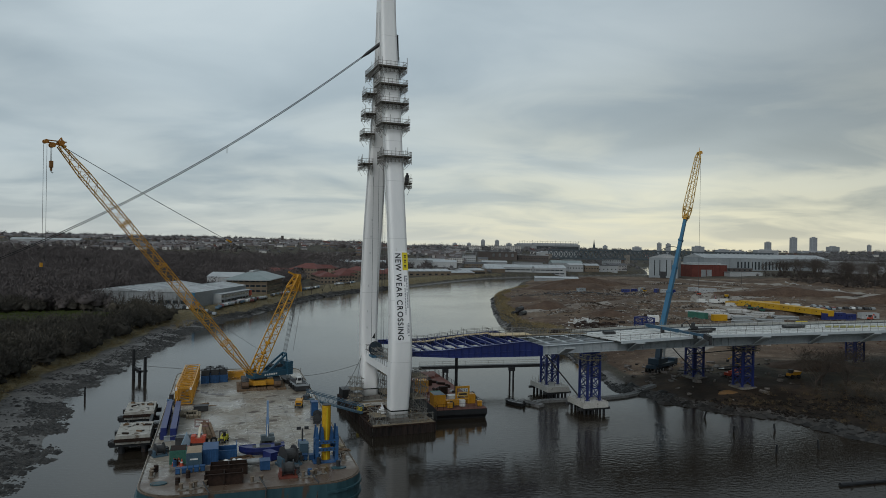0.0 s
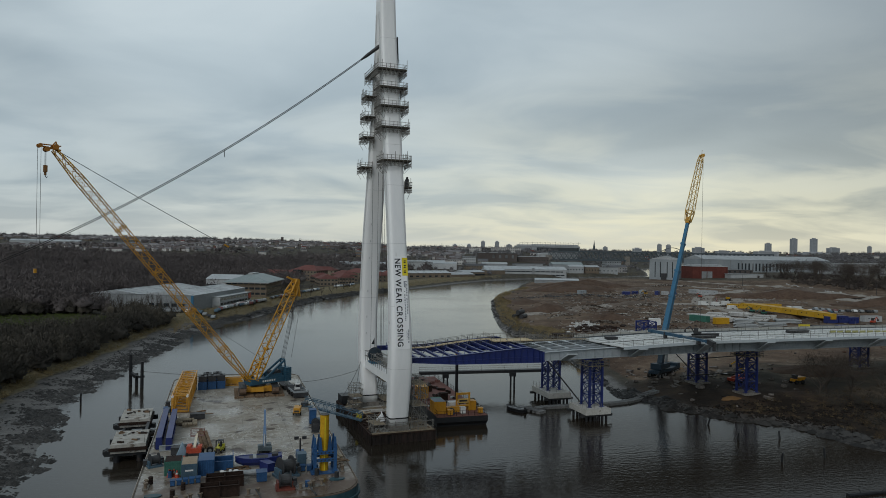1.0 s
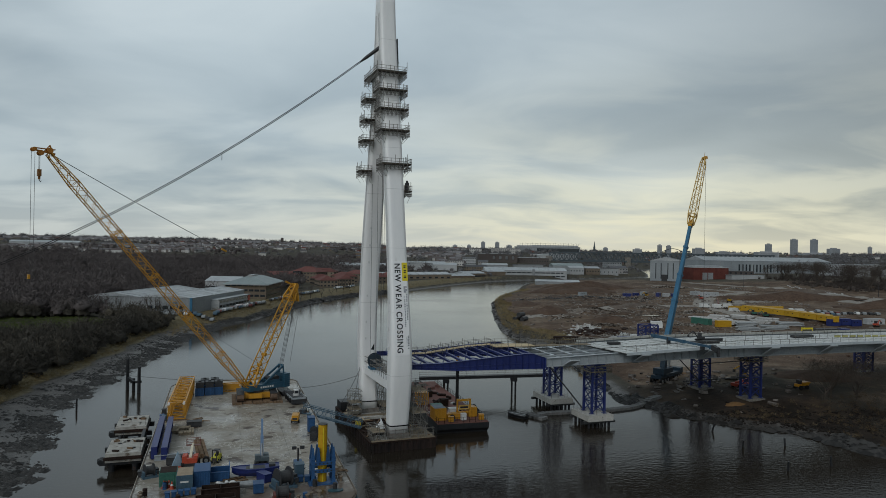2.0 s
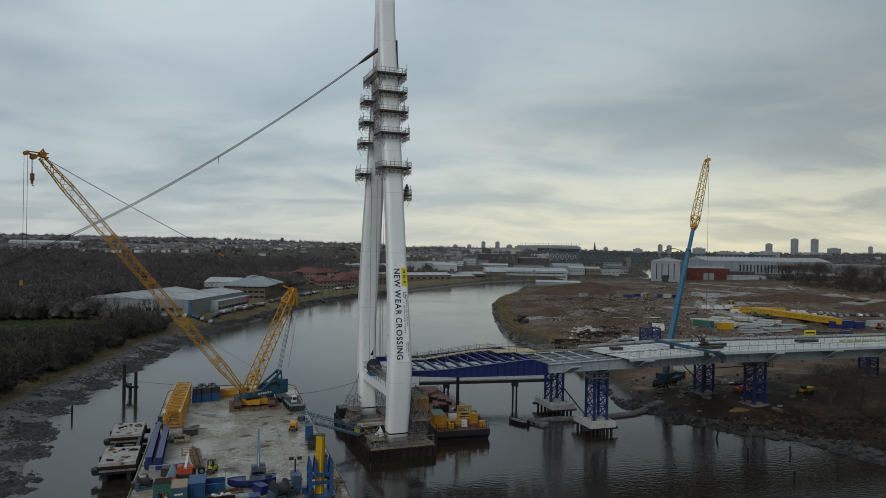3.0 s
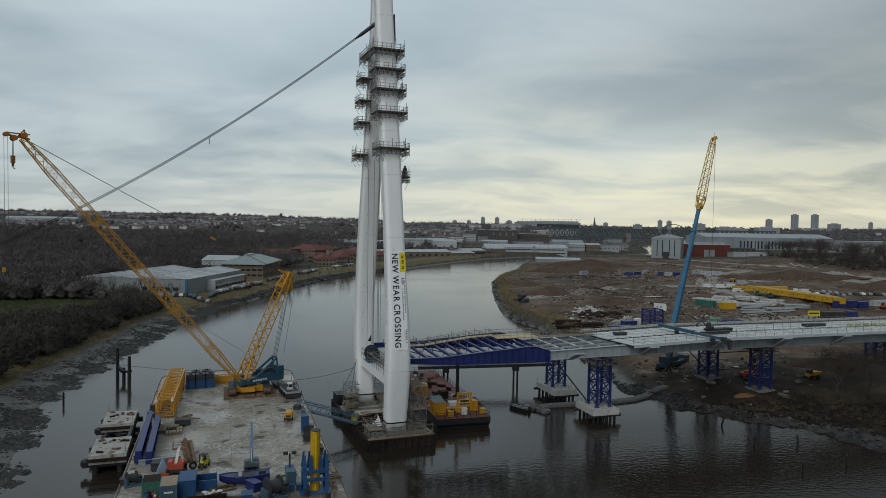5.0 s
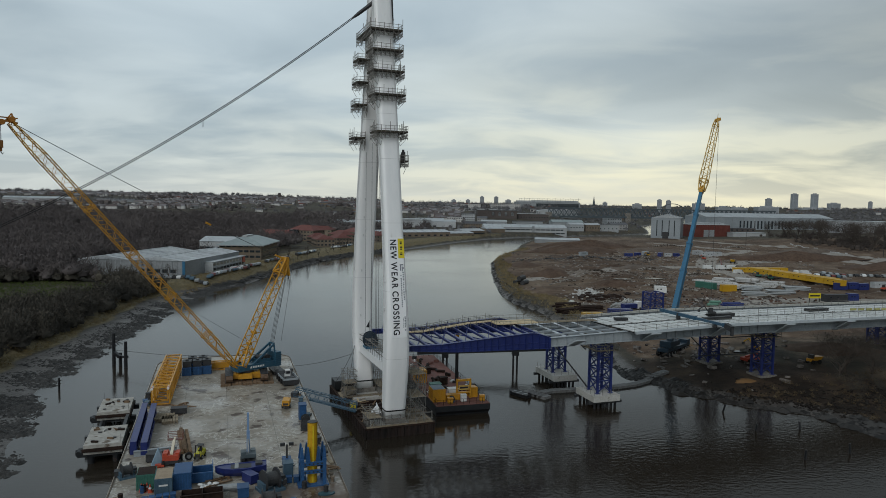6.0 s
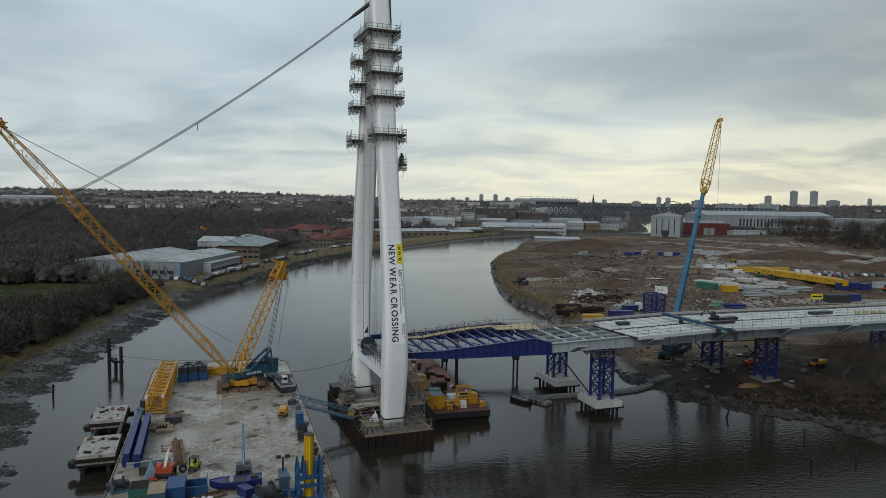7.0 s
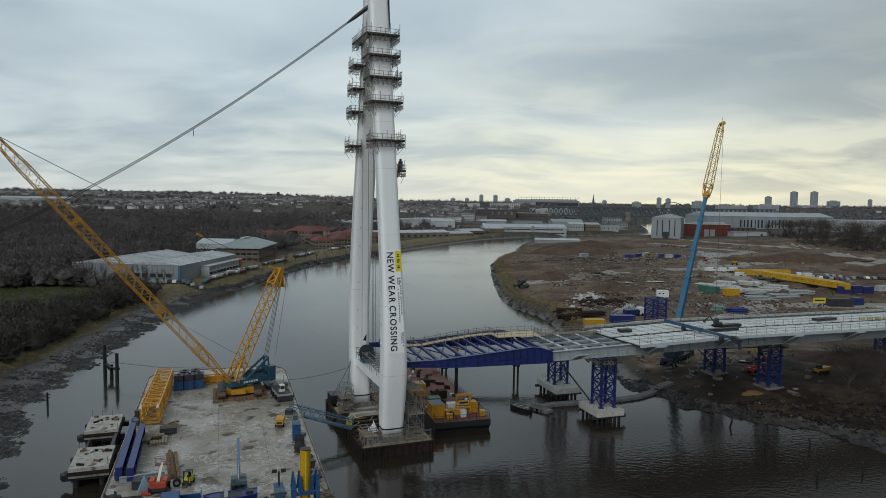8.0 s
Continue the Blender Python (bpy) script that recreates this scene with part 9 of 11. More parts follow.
def terrace(wall, roof, n, label):
    ob = thing("terraced_houses", pose(0, -390, 0), label, "houses", "terraced houses on the hillside")
    L = 5.5 * n
    part("wall", Mesh().box((0, 0, 1.5), (L, 7, 6)), wall, ob)
    part("roof", Mesh().add([(-L / 2 - 0.3, -4.0, 4.4), (L / 2 + 0.3, -4.0, 4.4), (L / 2 + 0.3, 4.0, 4.4), (-L / 2 - 0.3, 4.0, 4.4), (-L / 2 - 0.3, 0, 7.2), (L / 2 + 0.3, 0, 7.2)], [(0, 1, 5, 4), (2, 3, 4, 5), (0, 4, 3), (1, 2, 5), (3, 2, 1, 0)]), roof, ob)
    for k in range(n):
        part("chimney", CHIMNEY, None, ob, m=Matrix.Translation((-L / 2 + 5.5 * (k + 0.9), 0, 7.4)))
    return ob


kinds = [terrace(RENDER, SLATE, 3, "row of pale rendered houses under slate roofs"), terrace(BRICK, REDTILE, 3, "row of brick houses under red tile roofs"), terrace(BRICK, SLATE, 4, "row of brown brick houses under slate roofs"), terrace(RENDER, REDTILE, 2, "pair of pale houses under red tile roofs")]
rt = random.Random(5)
placed = 0
first = [True] * 4
while placed < 150:
    bear = rt.uniform(-0.66, 0.02)
    dist = 930 + 1150 * rt.random() ** 0.8
    x, y = bear * dist, dist
    if bear > -0.10 and dist < 1250:
        continue
    if bear < -0.42 and dist < 1250:
        continue
    k = rt.choice((0, 2, 2, 3, 0, 1, 2))
    m = pose(x, y, ground_z(x, y) + 0.4, 0, 0, rt.choice((-12, 8, 75, 20)) + rt.uniform(-8, 8)) @ Matrix.Scale(0.8, 4)
    if first[k]:
        kinds[k].matrix_world = m
        first[k] = False
    else:
        copy_thing(kinds[k], m)
    placed += 1
for k in range(4):
    if first[k]:
        kinds[k].matrix_world = pose(-500 - 30 * k, 1400, ground_z(-500 - 30 * k, 1400) + 1)
rt = random.Random(9)
for k in range(60):
    bear = rt.uniform(0.0, 0.66)
    dist = rt.uniform(1350, 2600)
    x, y = bear * dist, dist
    if land([x], [y])[2][0] < 30:
        continue
    copy_thing(kinds[rt.choice((0, 1, 2, 3))], pose(x, y, ground_z(x, y) + 1.0, 0, 0, rt.uniform(-20, 80)))



def far_houses(seed, count, bears, dists, label):
    """Rows of small houses far off on the hill: walls in one mesh, roofs in another."""
    r = random.Random(seed)
    walls, roofs = Mesh(), Mesh()
    for k in range(count):
        b, dist = r.uniform(*bears), dists[0] + (dists[1] - dists[0]) * r.random()
        x, y = b * dist, dist
        z, left, d = land([x], [y])
        if d[0] < 60 or not left[0] or math.sin(x * 0.013 + 1.0) + math.sin(y * 0.011 + x * 0.004) < -0.25:
            continue
        n_, h_, rz = r.choice((1, 1, 2, 3)), r.uniform(2.8, 4.0), r.choice((4, 4, 10, 78)) + r.uniform(-6, 6)
        L_, m_ = 4.6 * n_, pose(x, y, float(z[0]), 0, 0, rz)
        walls.box((x, y, float(z[0]) + h_ / 2 - 1), (L_, 6.0, h_ + 2), rz)
        roofs.add([m_ @ Vector(p) for p in ((-L_ / 2, -3.4, h_), (L_ / 2, -3.4, h_), (L_ / 2, 3.4, h_), (-L_ / 2, 3.4, h_), (-L_ / 2, 0, h_ + 2.2), (L_ / 2, 0, h_ + 2.2))], [(0, 1, 5, 4), (2, 3, 4, 5), (0, 4, 3), (1, 2, 5)])
    solid("far_houses", walls, speckled("house_fronts", (0.10, 0.08, 0.07), (0.17, 0.15, 0.14), (0.60, 0.59, 0.57)), label, "houses", kind="stuff")
    solid("far_roofs", roofs, speckled("house_roofs", (0.085, 0.062, 0.058), (0.13, 0.12, 0.12), (0.21, 0.205, 0.21)), "slate and tile roofs of the hillside houses", "roofs", kind="stuff")


def speckled(name, c1, c2, c3):
    m = bpy.data.materials.new(name)
    m.use_nodes = True
    n, l = m.node_tree.nodes, m.node_tree.links
    geo, rmp = n.new("ShaderNodeNewGeometry"), n.new("ShaderNodeValToRGB")
    rmp.color_ramp.elements.new(0.5)
    for e, (p, c) in zip(rmp.color_ramp.elements, ((0.0, c1), (0.5, c2), (1.0, c3))):
        e.position, e.color = p, (*c, 1)
    l.new(geo.outputs["Random Per Island"], rmp.inputs[0])
    l.new(rmp.outputs[0], n["Principled BSDF"].inputs["Base Color"])
    n["Principled BSDF"].inputs["Roughness"].default_value = 0.8
    return m


far_houses(61, 4200, (-0.72, 0.03), (960, 2300), "rows of small brick and rendered houses over the hill")

def tower_block(x, y, w, d, top, mat, label):
    gz = ground_z(x, y)
    ob = thing("tower_block", pose(x, y, 0, 0, 0, rt.uniform(-8, 8)), label, "tower block", "tower blocks on the skyline")
    part("wall", Mesh().box((0, 0, (gz + top) / 2 - 2), (w, d, top - gz + 4)), mat, ob)
    part("roof_house", Mesh().box((0, 0, top + 1.5), (w * 0.5, d * 0.5, 3)), mat, ob)
    n = int((top - gz) / 3.0)
    band = Mesh().box((0, 0, 0), (w * 0.84, 0.3, 1.0)).data("window_band", TOWERBAND)
    for k in range(n):
        part("window_band", band, None, ob, m=Matrix.Translation((0, -d / 2 - 0.1, gz + 2.2 + k * 3.0)))


# both tower greys are paled: distance haze is put into their colours
TOWERBAND = surf("tower_window_grey", (0.15, 0.165, 0.18), (0.20, 0.215, 0.23), 0.6, 0.05, 0.5, 0.02)
TOWERGREY = surf("tower_block_grey", (0.26, 0.275, 0.29), (0.33, 0.345, 0.36), 0.7, 0.05, 0.5, 0.02)
for x, y, w, top, lab in ((1348, 2600, 21, 93, "tall grey tower block on the skyline"), (1425, 2600, 21, 94, "tall grey tower block on the skyline"), (1250, 2600, 20, 73, "grey tower block on the skyline"), (208, 2600, 15, 62, "slim grey tower block on the skyline"),
                          (154, 2600, 15, 62, "slim grey tower block on the skyline"), (46, 2600, 18, 48, "low grey block on the skyline"), (100, 2600, 16, 49, "low grey block on the skyline"), (254, 2600, 20, 51, "grey block on the skyline"), (768, 2400, 14, 60, "pale tower block on the skyline"), (800, 2400, 15, 58, "pale tower block on the skyline"),
                          (868, 2300, 34, 50, "broad grey block behind the mobile crane"), (950, 2300, 38, 40, "grey block on the skyline"), (1085, 2500, 60, 36, "low broad grey block on the skyline"), (1500, 2600, 36, 60, "low broad block on the skyline"), (1170, 2450, 70, 42, "low broad block on the skyline"),
                          (1400, 2560, 110, 40, "low broad block on the skyline"), (-6, 2300, 14, 40, "small block on the skyline"), (600, 2500, 16, 48, "small block on the skyline"), (1640, 2600, 12, 68, "slim block on the skyline"), (340, 2200, 30, 44, "low grey block on the skyline"), (660, 2300, 26, 44, "low grey block on the skyline")):
    tower_block(x, y, w, w * 0.8, top, TOWERGREY, lab)
spire = thing("church_spire", pose(514, 2300, 0), "thin dark church spire on the skyline", "church")
part("tower", Mesh().box((0, 0, 36), (6, 6, 26)), DARKTRUSS, spire)
part("spire", Mesh().tube((0, 0, 49), (0, 0, 69), 3.0, 0.2, 8), DARKTRUSS, spire)
ch_t = thing("church", pose(-404, 1700, ground_z(-404, 1700)), "dark church with a square tower on the hill", "church")
part("tower", Mesh().box((0, 0, 9), (5.5, 5.5, 18)), DARKBRICK, ch_t)
part("nave", Mesh().box((14, 0, 4), (22, 9, 10)), DARKBRICK, ch_t)
for x, y, h in ((330, 640, 14), (352, 560, 13), (265, 600, 12), (880, 1080, 40), (300, 470, 12)):
    lp = thing("lamp_post", pose(x, y, ground_z(x, y)), "thin dark lamp post beside the site road", "lamp post", "lamp posts")
    part("column", Mesh().tube((0, 0, -0.3), (0, 0, h), 0.22, 0.12, 6), DKSTEEL, lp)
    part("lantern", Mesh().box((0.6, 0, h), (1.4, 0.3, 0.2)), DKSTEEL, lp)


# ---------------------------------------------------------------- the building site
def on_ground(x, y, rz=0.0, dz=0.0):
    return pose(x, y, ground_z(x, y) + dz, 0, 0, rz)


DULLWHITE = surf("dull_white_pipe", (0.30, 0.295, 0.28), (0.46, 0.455, 0.44), 0.6, 0.5, 2, 0.05, wear=(0.16, 0.14, 0.12), wear_at=0.6, each=0.2)
CABYEL = surf("cabin_yellow", (0.42, 0.235, 0.010), (0.52, 0.30, 0.016), 0.5, 0.2, 2, 0.04, each=0.06)


def cabin(m, material, label, L=9.6, w=2.7, h=2.4):
    ob = thing("site_cabin", m, label, "site cabin", "site cabins")
    part("body", Mesh().box((0, 0, h / 2), (L, w, h)), material, ob)
    part("roof", Mesh().box((0, 0, h + 0.06), (L + 0.1, w + 0.1, 0.12)), material, ob)
    for k in range(2):
        part("window", Mesh().box((-L * 0.25 + k * L * 0.3, -w / 2 - 0.02, h * 0.62), (0.6, 0.06, 0.4)), GLASS, ob)
    part("door", Mesh().box((L * 0.44, -w / 2 - 0.02, h * 0.42), (0.8, 0.06, 1.9)), material, ob)
    return ob


ROWZ = ground_z(168, 326) + 0.3
c0 = cabin(pose(158.5, 353, ROWZ, 0, 0, -76), CABYEL, "bright yellow flat-roofed site cabin in a row")
for k in range(1, 6):
    copy_thing(c0, pose(158.5 + 2.55 * k, 353 - 9.5 * k, ROWZ, 0, 0, -75))
for k in range(5):
    copy_thing(c0, pose(162.6 + 2.55 * k, 351 - 9.5 * k, ROWZ, 0, 0, -75))
for k in range(3):
    copy_thing(c0, on_ground(161 + 10.0 * k, 373.5 + 0.6 * k, 4))
cb = cabin(on_ground(172, 302.5, 10), BLUE, "dark blue site cabin beside the yellow row", 5.0, 2.6, 2.8)
for k in range(1, 3):
    copy_thing(cb, on_ground(172 + 5.2 * k, 302.5 + 0.9 * k, 12))
cabin(on_ground(194, 309, 10), PALECLAD, "pale site cabin beside the blue ones", 9)
cabin(on_ground(147, 264, 6), DKSTEEL, "dark open-framed site cabin", 9, 2.6, 2.6)
cabin(on_ground(156, 268, 6), BLUE, "small blue site cabin", 3.5, 2.6, 2.6)
corrugated("store_container", on_ground(111.5, 296.5, -62), 9.0, 2.5, 2.6, GREEN, "green steel store container on the site", "container", group="store containers on the site")
corrugated("store_container", on_ground(117.6, 288.6, 8), 6.1, 2.5, 2.6, CABYEL, "yellow steel store container on the site", "container", group="store containers on the site")
corrugated("store_container", on_ground(48, 227, 4), 6.5, 2.5, 2.4, CABYEL, "yellow steel store container near the bank", "container", group="store containers on the site")
corrugated("store_container", on_ground(57.5, 229.5, 4), 7.5, 2.6, 2.4, BLUE, "dark blue steel store container near the bank", "container", group="store containers on the site")
sg = thing("site_sign", on_ground(138.5, 262, 8), "yellow site sign board with a dark bar", "sign")
part("board", Mesh().box((0, 0, 2.6), (4.9, 0.15, 1.9)), SIGNYEL, sg)
part("bar", Mesh().box((0, -0.1, 2.6), (3.9, 0.05, 0.5)), INK, sg, "dark plain bar")
for x in (-2.0, 2.0):
    part("post", Mesh().box((x, 0.15, 1.4), (0.2, 0.2, 2.8)), DKSTEEL, sg)


def trestle_at(m, w, z1, label):
    ob = thing("spare_trestle", m, label, "trestle tower")
    for x in (-w / 2, w / 2):
        for y in (-w / 2, w / 2):
            part("leg", Mesh().box((x, y, z1 / 2), (0.45, 0.45, z1)), BLUE, ob)
    for k in range(4):
        a, b = z1 * k / 4, z1 * (k + 1) / 4
        for y in (-w / 2, w / 2):
            for p0, p1, t_ in (((-w / 2, y, a), (w / 2, y, b), 0.2), ((w / 2, y, a), (-w / 2, y, b), 0.2), ((-w / 2, y, b), (w / 2, y, b), 0.24), ((y, -w / 2, a), (y, w / 2, b), 0.2), ((y, w / 2, a), (y, -w / 2, b), 0.2), ((y, -w / 2, b), (y, w / 2, b), 0.24)):
                part("brace", Mesh().beam(p0, p1, t_), BLUE, ob)


trestle_at(on_ground(68.3, 230.5, 15), 4.6, 7.6, "spare blue braced trestle tower standing on the site")


def car(m, material, label, van=False):
    ob = thing("parked_van" if van else "parked_car", m, label, "van" if van else "car", "parked vehicles on the site")
    L, w = (5.6, 2.0) if van else (4.2, 1.75)
    h = 2.3 if van else 1.45
    prof = [(-L / 2, 0.35), (L / 2, 0.35), (L / 2, 0.85), (L * 0.34, 0.98), (L * 0.2, h), (-L * 0.36, h), (-L * 0.48, 0.95), (-L / 2, 0.9)] if not van else [(-L / 2, 0.4), (L / 2, 0.4), (L / 2, 1.1), (L * 0.4, 1.25), (L * 0.28, h), (-L * 0.5, h)]
    part("body", Mesh().plate([(x, -w / 2, z) for x, z in prof], (0, w, 0)), material, ob)
    part("window", Mesh().box((-L * 0.06, 0, h - 0.32), (L * 0.42, w + 0.03, 0.34)) if not van else Mesh().box((L * 0.3, 0, h - 0.55), (L * 0.16, w + 0.03, 0.5)), GLASS, ob)
    for x in (-L * 0.31, L * 0.31):
        for y in (-w / 2 + 0.08, w / 2 - 0.08):
            part("wheel", Mesh().tube((x, y - 0.11, 0.32), (x, y + 0.11, 0.32), 0.32, n=10), RUBBER, ob)
    return ob


DULLRED = surf("dull_red_paint", (0.12, 0.025, 0.02), (0.16, 0.035, 0.03), 0.4)
paints = [WHITEBOX, DKSTEEL, GREYSTEEL, DULLRED, GREYBLUE, STEEL]
names = ["white", "black", "grey", "dull red", "dark blue", "silver"]
cars = [car(on_ground(192 + 2.0 * k, 357 - 1.2 * k, 80), paints[k], names[k] + " car parked in a row on the site") for k in range(6)]
vans = car(on_ground(190, 364, 10), WHITEBOX, "white van parked on the site", True)
for x, y, rz in ((153, 381, 8), (158, 379, 14), (154, 362, 20), (186, 366, 70), (147, 384, 5)):
    copy_thing(vans, on_ground(x, y, rz))
rt = random.Random(3)
for k in range(10):
    copy_thing(cars[rt.choice((0, 1, 2, 2, 1, 3, 4, 5, 5))], on_ground(198 + 2.6 * k, 362 - 1.4 * k, 80))
for row, (x0, y0, x1, y1) in enumerate(((-126, 306, -104, 309), (-105, 316, -101, 342), (-103.5, 345, -98, 374), (-104, 330, -99, 356), (-98, 388, -93, 420), (-92, 440, -86, 470), (-80, 505, -70, 535))):
    for k in range(13):
        t = k / 12
        x, y = x0 + (x1 - x0) * t, y0 + (y1 - y0) * t
        copy_thing(cars[rt.choice((0, 1, 2, 2, 1, 3, 4, 5, 5))], on_ground(x, y, rt.choice((100, 96, 280)) + rt.uniform(-3, 3), 0.02))
rs_site = random.Random(31)
tr_w = thing("tipper_lorry", on_ground(64.5, 240.5, 20), "white and blue lorry parked by the trestle", "lorry")
part("cab", Mesh().box((2.4, 0, 1.7), (1.8, 2.4, 2.4)), WHITEBOX, tr_w)
part("bed", Mesh().box((-1.2, 0, 1.5), (5.0, 2.4, 1.4)), BLUE, tr_w)
part("window", Mesh().box((3.32, 0, 2.2), (0.05, 2.0, 0.9)), GLASS, tr_w)
for x in (-2.8, -1.5, 2.4):
    for y in (-1.1, 1.1):
        part("wheel", Mesh().tube((x, y - 0.2, 0.5), (x, y + 0.2, 0.5), 0.5, n=12), RUBBER, tr_w)
hut = cabin(on_ground(87.3, 281.7, -10), WHITEBOX, "small white welfare hut on the site", 4.5, 2.4, 2.6)
white_stack = cabin(on_ground(184, 484, 4), PALECLAD, "pale stacked welfare cabin across the site", 7, 2.8, 2.8)
for k in range(1, 5):
    copy_thing(white_stack, on_ground(184 + 3.6 * (k % 4), 484 + 7 * (k // 2), 4 + 3 * k))
for k in range(6):
    cabin(on_ground(128 + 7 * k + rs_site.uniform(-2, 2), 468 + 5 * (k % 3), 20 * (k % 4)), rs_site.choice((BLUE, GREYSTEEL, DULLRED, PALECLAD)), "small store cabin far across the site", rs_site.uniform(3.5, 6.0), 2.4, 2.4)


def block_barrier(x0, y0, x1, y1, count, material, label):
    """A line of separate low barrier blocks along a site road."""
    ob = thing("barrier_row", Matrix(), label, "barrier", "barriers on the site roads")
    rz = math.degrees(math.atan2(y1 - y0, x1 - x0))
    block = Mesh().loft([[(-1.2, -w_, z_), (1.2, -w_, z_), (1.2, w_, z_), (-1.2, w_, z_)] for z_, w_ in ((0, 0.35), (0.3, 0.3), (0.9, 0.12))]).data("barrier_block", material)
    for k in range(count):
        t = k / (count - 1)
        x, y = x0 + (x1 - x0) * t, y0 + (y1 - y0) * t
        part("barrier_block", block, None, ob, m=on_ground(x, y, rz + rs_site.uniform(-4, 4)))


block_barrier(300, 592, 288, 492, 26, DULLWHITE, "line of pale concrete barrier blocks along the road")
block_barrier(166, 412, 180, 448, 12, DULLRED, "line of red plastic barriers along the haul road")
block_barrier(236, 470, 254, 484, 9, DULLRED, "line of red plastic barriers beside the road")
cabin(on_ground(96, 470, 30), GREYSTEEL, "grey site unit in the distance", 6)


def dumper(m, material, label):
    ob = thing("dumper_truck", m, label, "dumper truck", "plant on the site")
    part("skip", Mesh().loft([[(x, y, z) for x, y in ((-a, -b), (a, -b), (a, b), (-a, b))] for z, a, b in ((1.1, 1.1, 0.9), (2.3, 1.7, 1.25))]), material, ob)
    part("engine", Mesh().box((2.3, 0, 1.3), (1.6, 1.7, 0.9)), material, ob)
    part("cab", Mesh().box((2.0, 0, 2.3), (1.2, 1.4, 1.3)), DKSTEEL, ob)
    part("chassis", Mesh().box((0.8, 0, 0.8), (4.6, 1.2, 0.4)), DKSTEEL, ob)
    for x in (-0.4, 2.3):
        for y in (-1.05, 1.05):
            part("wheel", Mesh().tube((x, y - 0.25, 0.65), (x, y + 0.25, 0.65), 0.65, n=14), RUBBER, ob)
    return ob


p = DECK @ Vector((102.5, 12.5, 0))
dumper(on_ground(88.0, 169.8, 200) @ Matrix.Scale(0.75, 4), YELLOW, "yellow dumper truck parked under the deck")
dumper(on_ground(176, 420, 60), CABYEL, "yellow dumper truck far across the site")
mini_excavator(on_ground(78.5, 180, 40), CABYEL, "yellow compact excavator under the deck")
mini_excavator(on_ground(188, 298, -60), RED, "red compact excavator beside the cabins")
for x, y, rz in ((156, 344, 30), (160, 340, 100)):
    mini_excavator(on_ground(x, y, rz), GREEN, "green compact excavator beside the cabins")
mini_excavator(on_ground(172, 455, 30), RED, "red excavator far across the site")
mini_excavator(on_ground(140, 470, 120), CABYEL, "yellow excavator far across the site")
rd = thing("red_access_platform", on_ground(73.0, 171.0, 25), "red lowered access platform under the deck", "access platform", "plant on the site")
part("chassis", Mesh().box((0, 0, 0.8), (4.2, 2.0, 0.7)), RED, rd)
part("arm", Mesh().beam((-1.5, 0, 1.3), (3.6, 0.2, 1.9), 0.45), RED, rd)
for x in (-1.4, 1.4):
    for y in (-0.95, 0.95):
        part("wheel", Mesh().tube((x, y - 0.2, 0.45), (x, y + 0.2, 0.45), 0.45, n=12), RUBBER, rd)


def pipe_stack(m, n, L, r, material, label, group="stacks of pipes and beams on the site"):
    ob = thing("pipe_stack", m, label, "pipe stack", group)
    tube_me = Mesh().tube((-L / 2, 0, 0), (L / 2, 0, 0), r, n=8).data("pipe", material)
    for row in range(3):
        for k in range(n - row):
            part("pipe", tube_me, None, ob, m=pose(random.uniform(-1.2, 1.2), (k - (n - row) / 2) * 2.4 * r, r + row * 1.75 * r, 0, 0, random.uniform(-6, 6)))


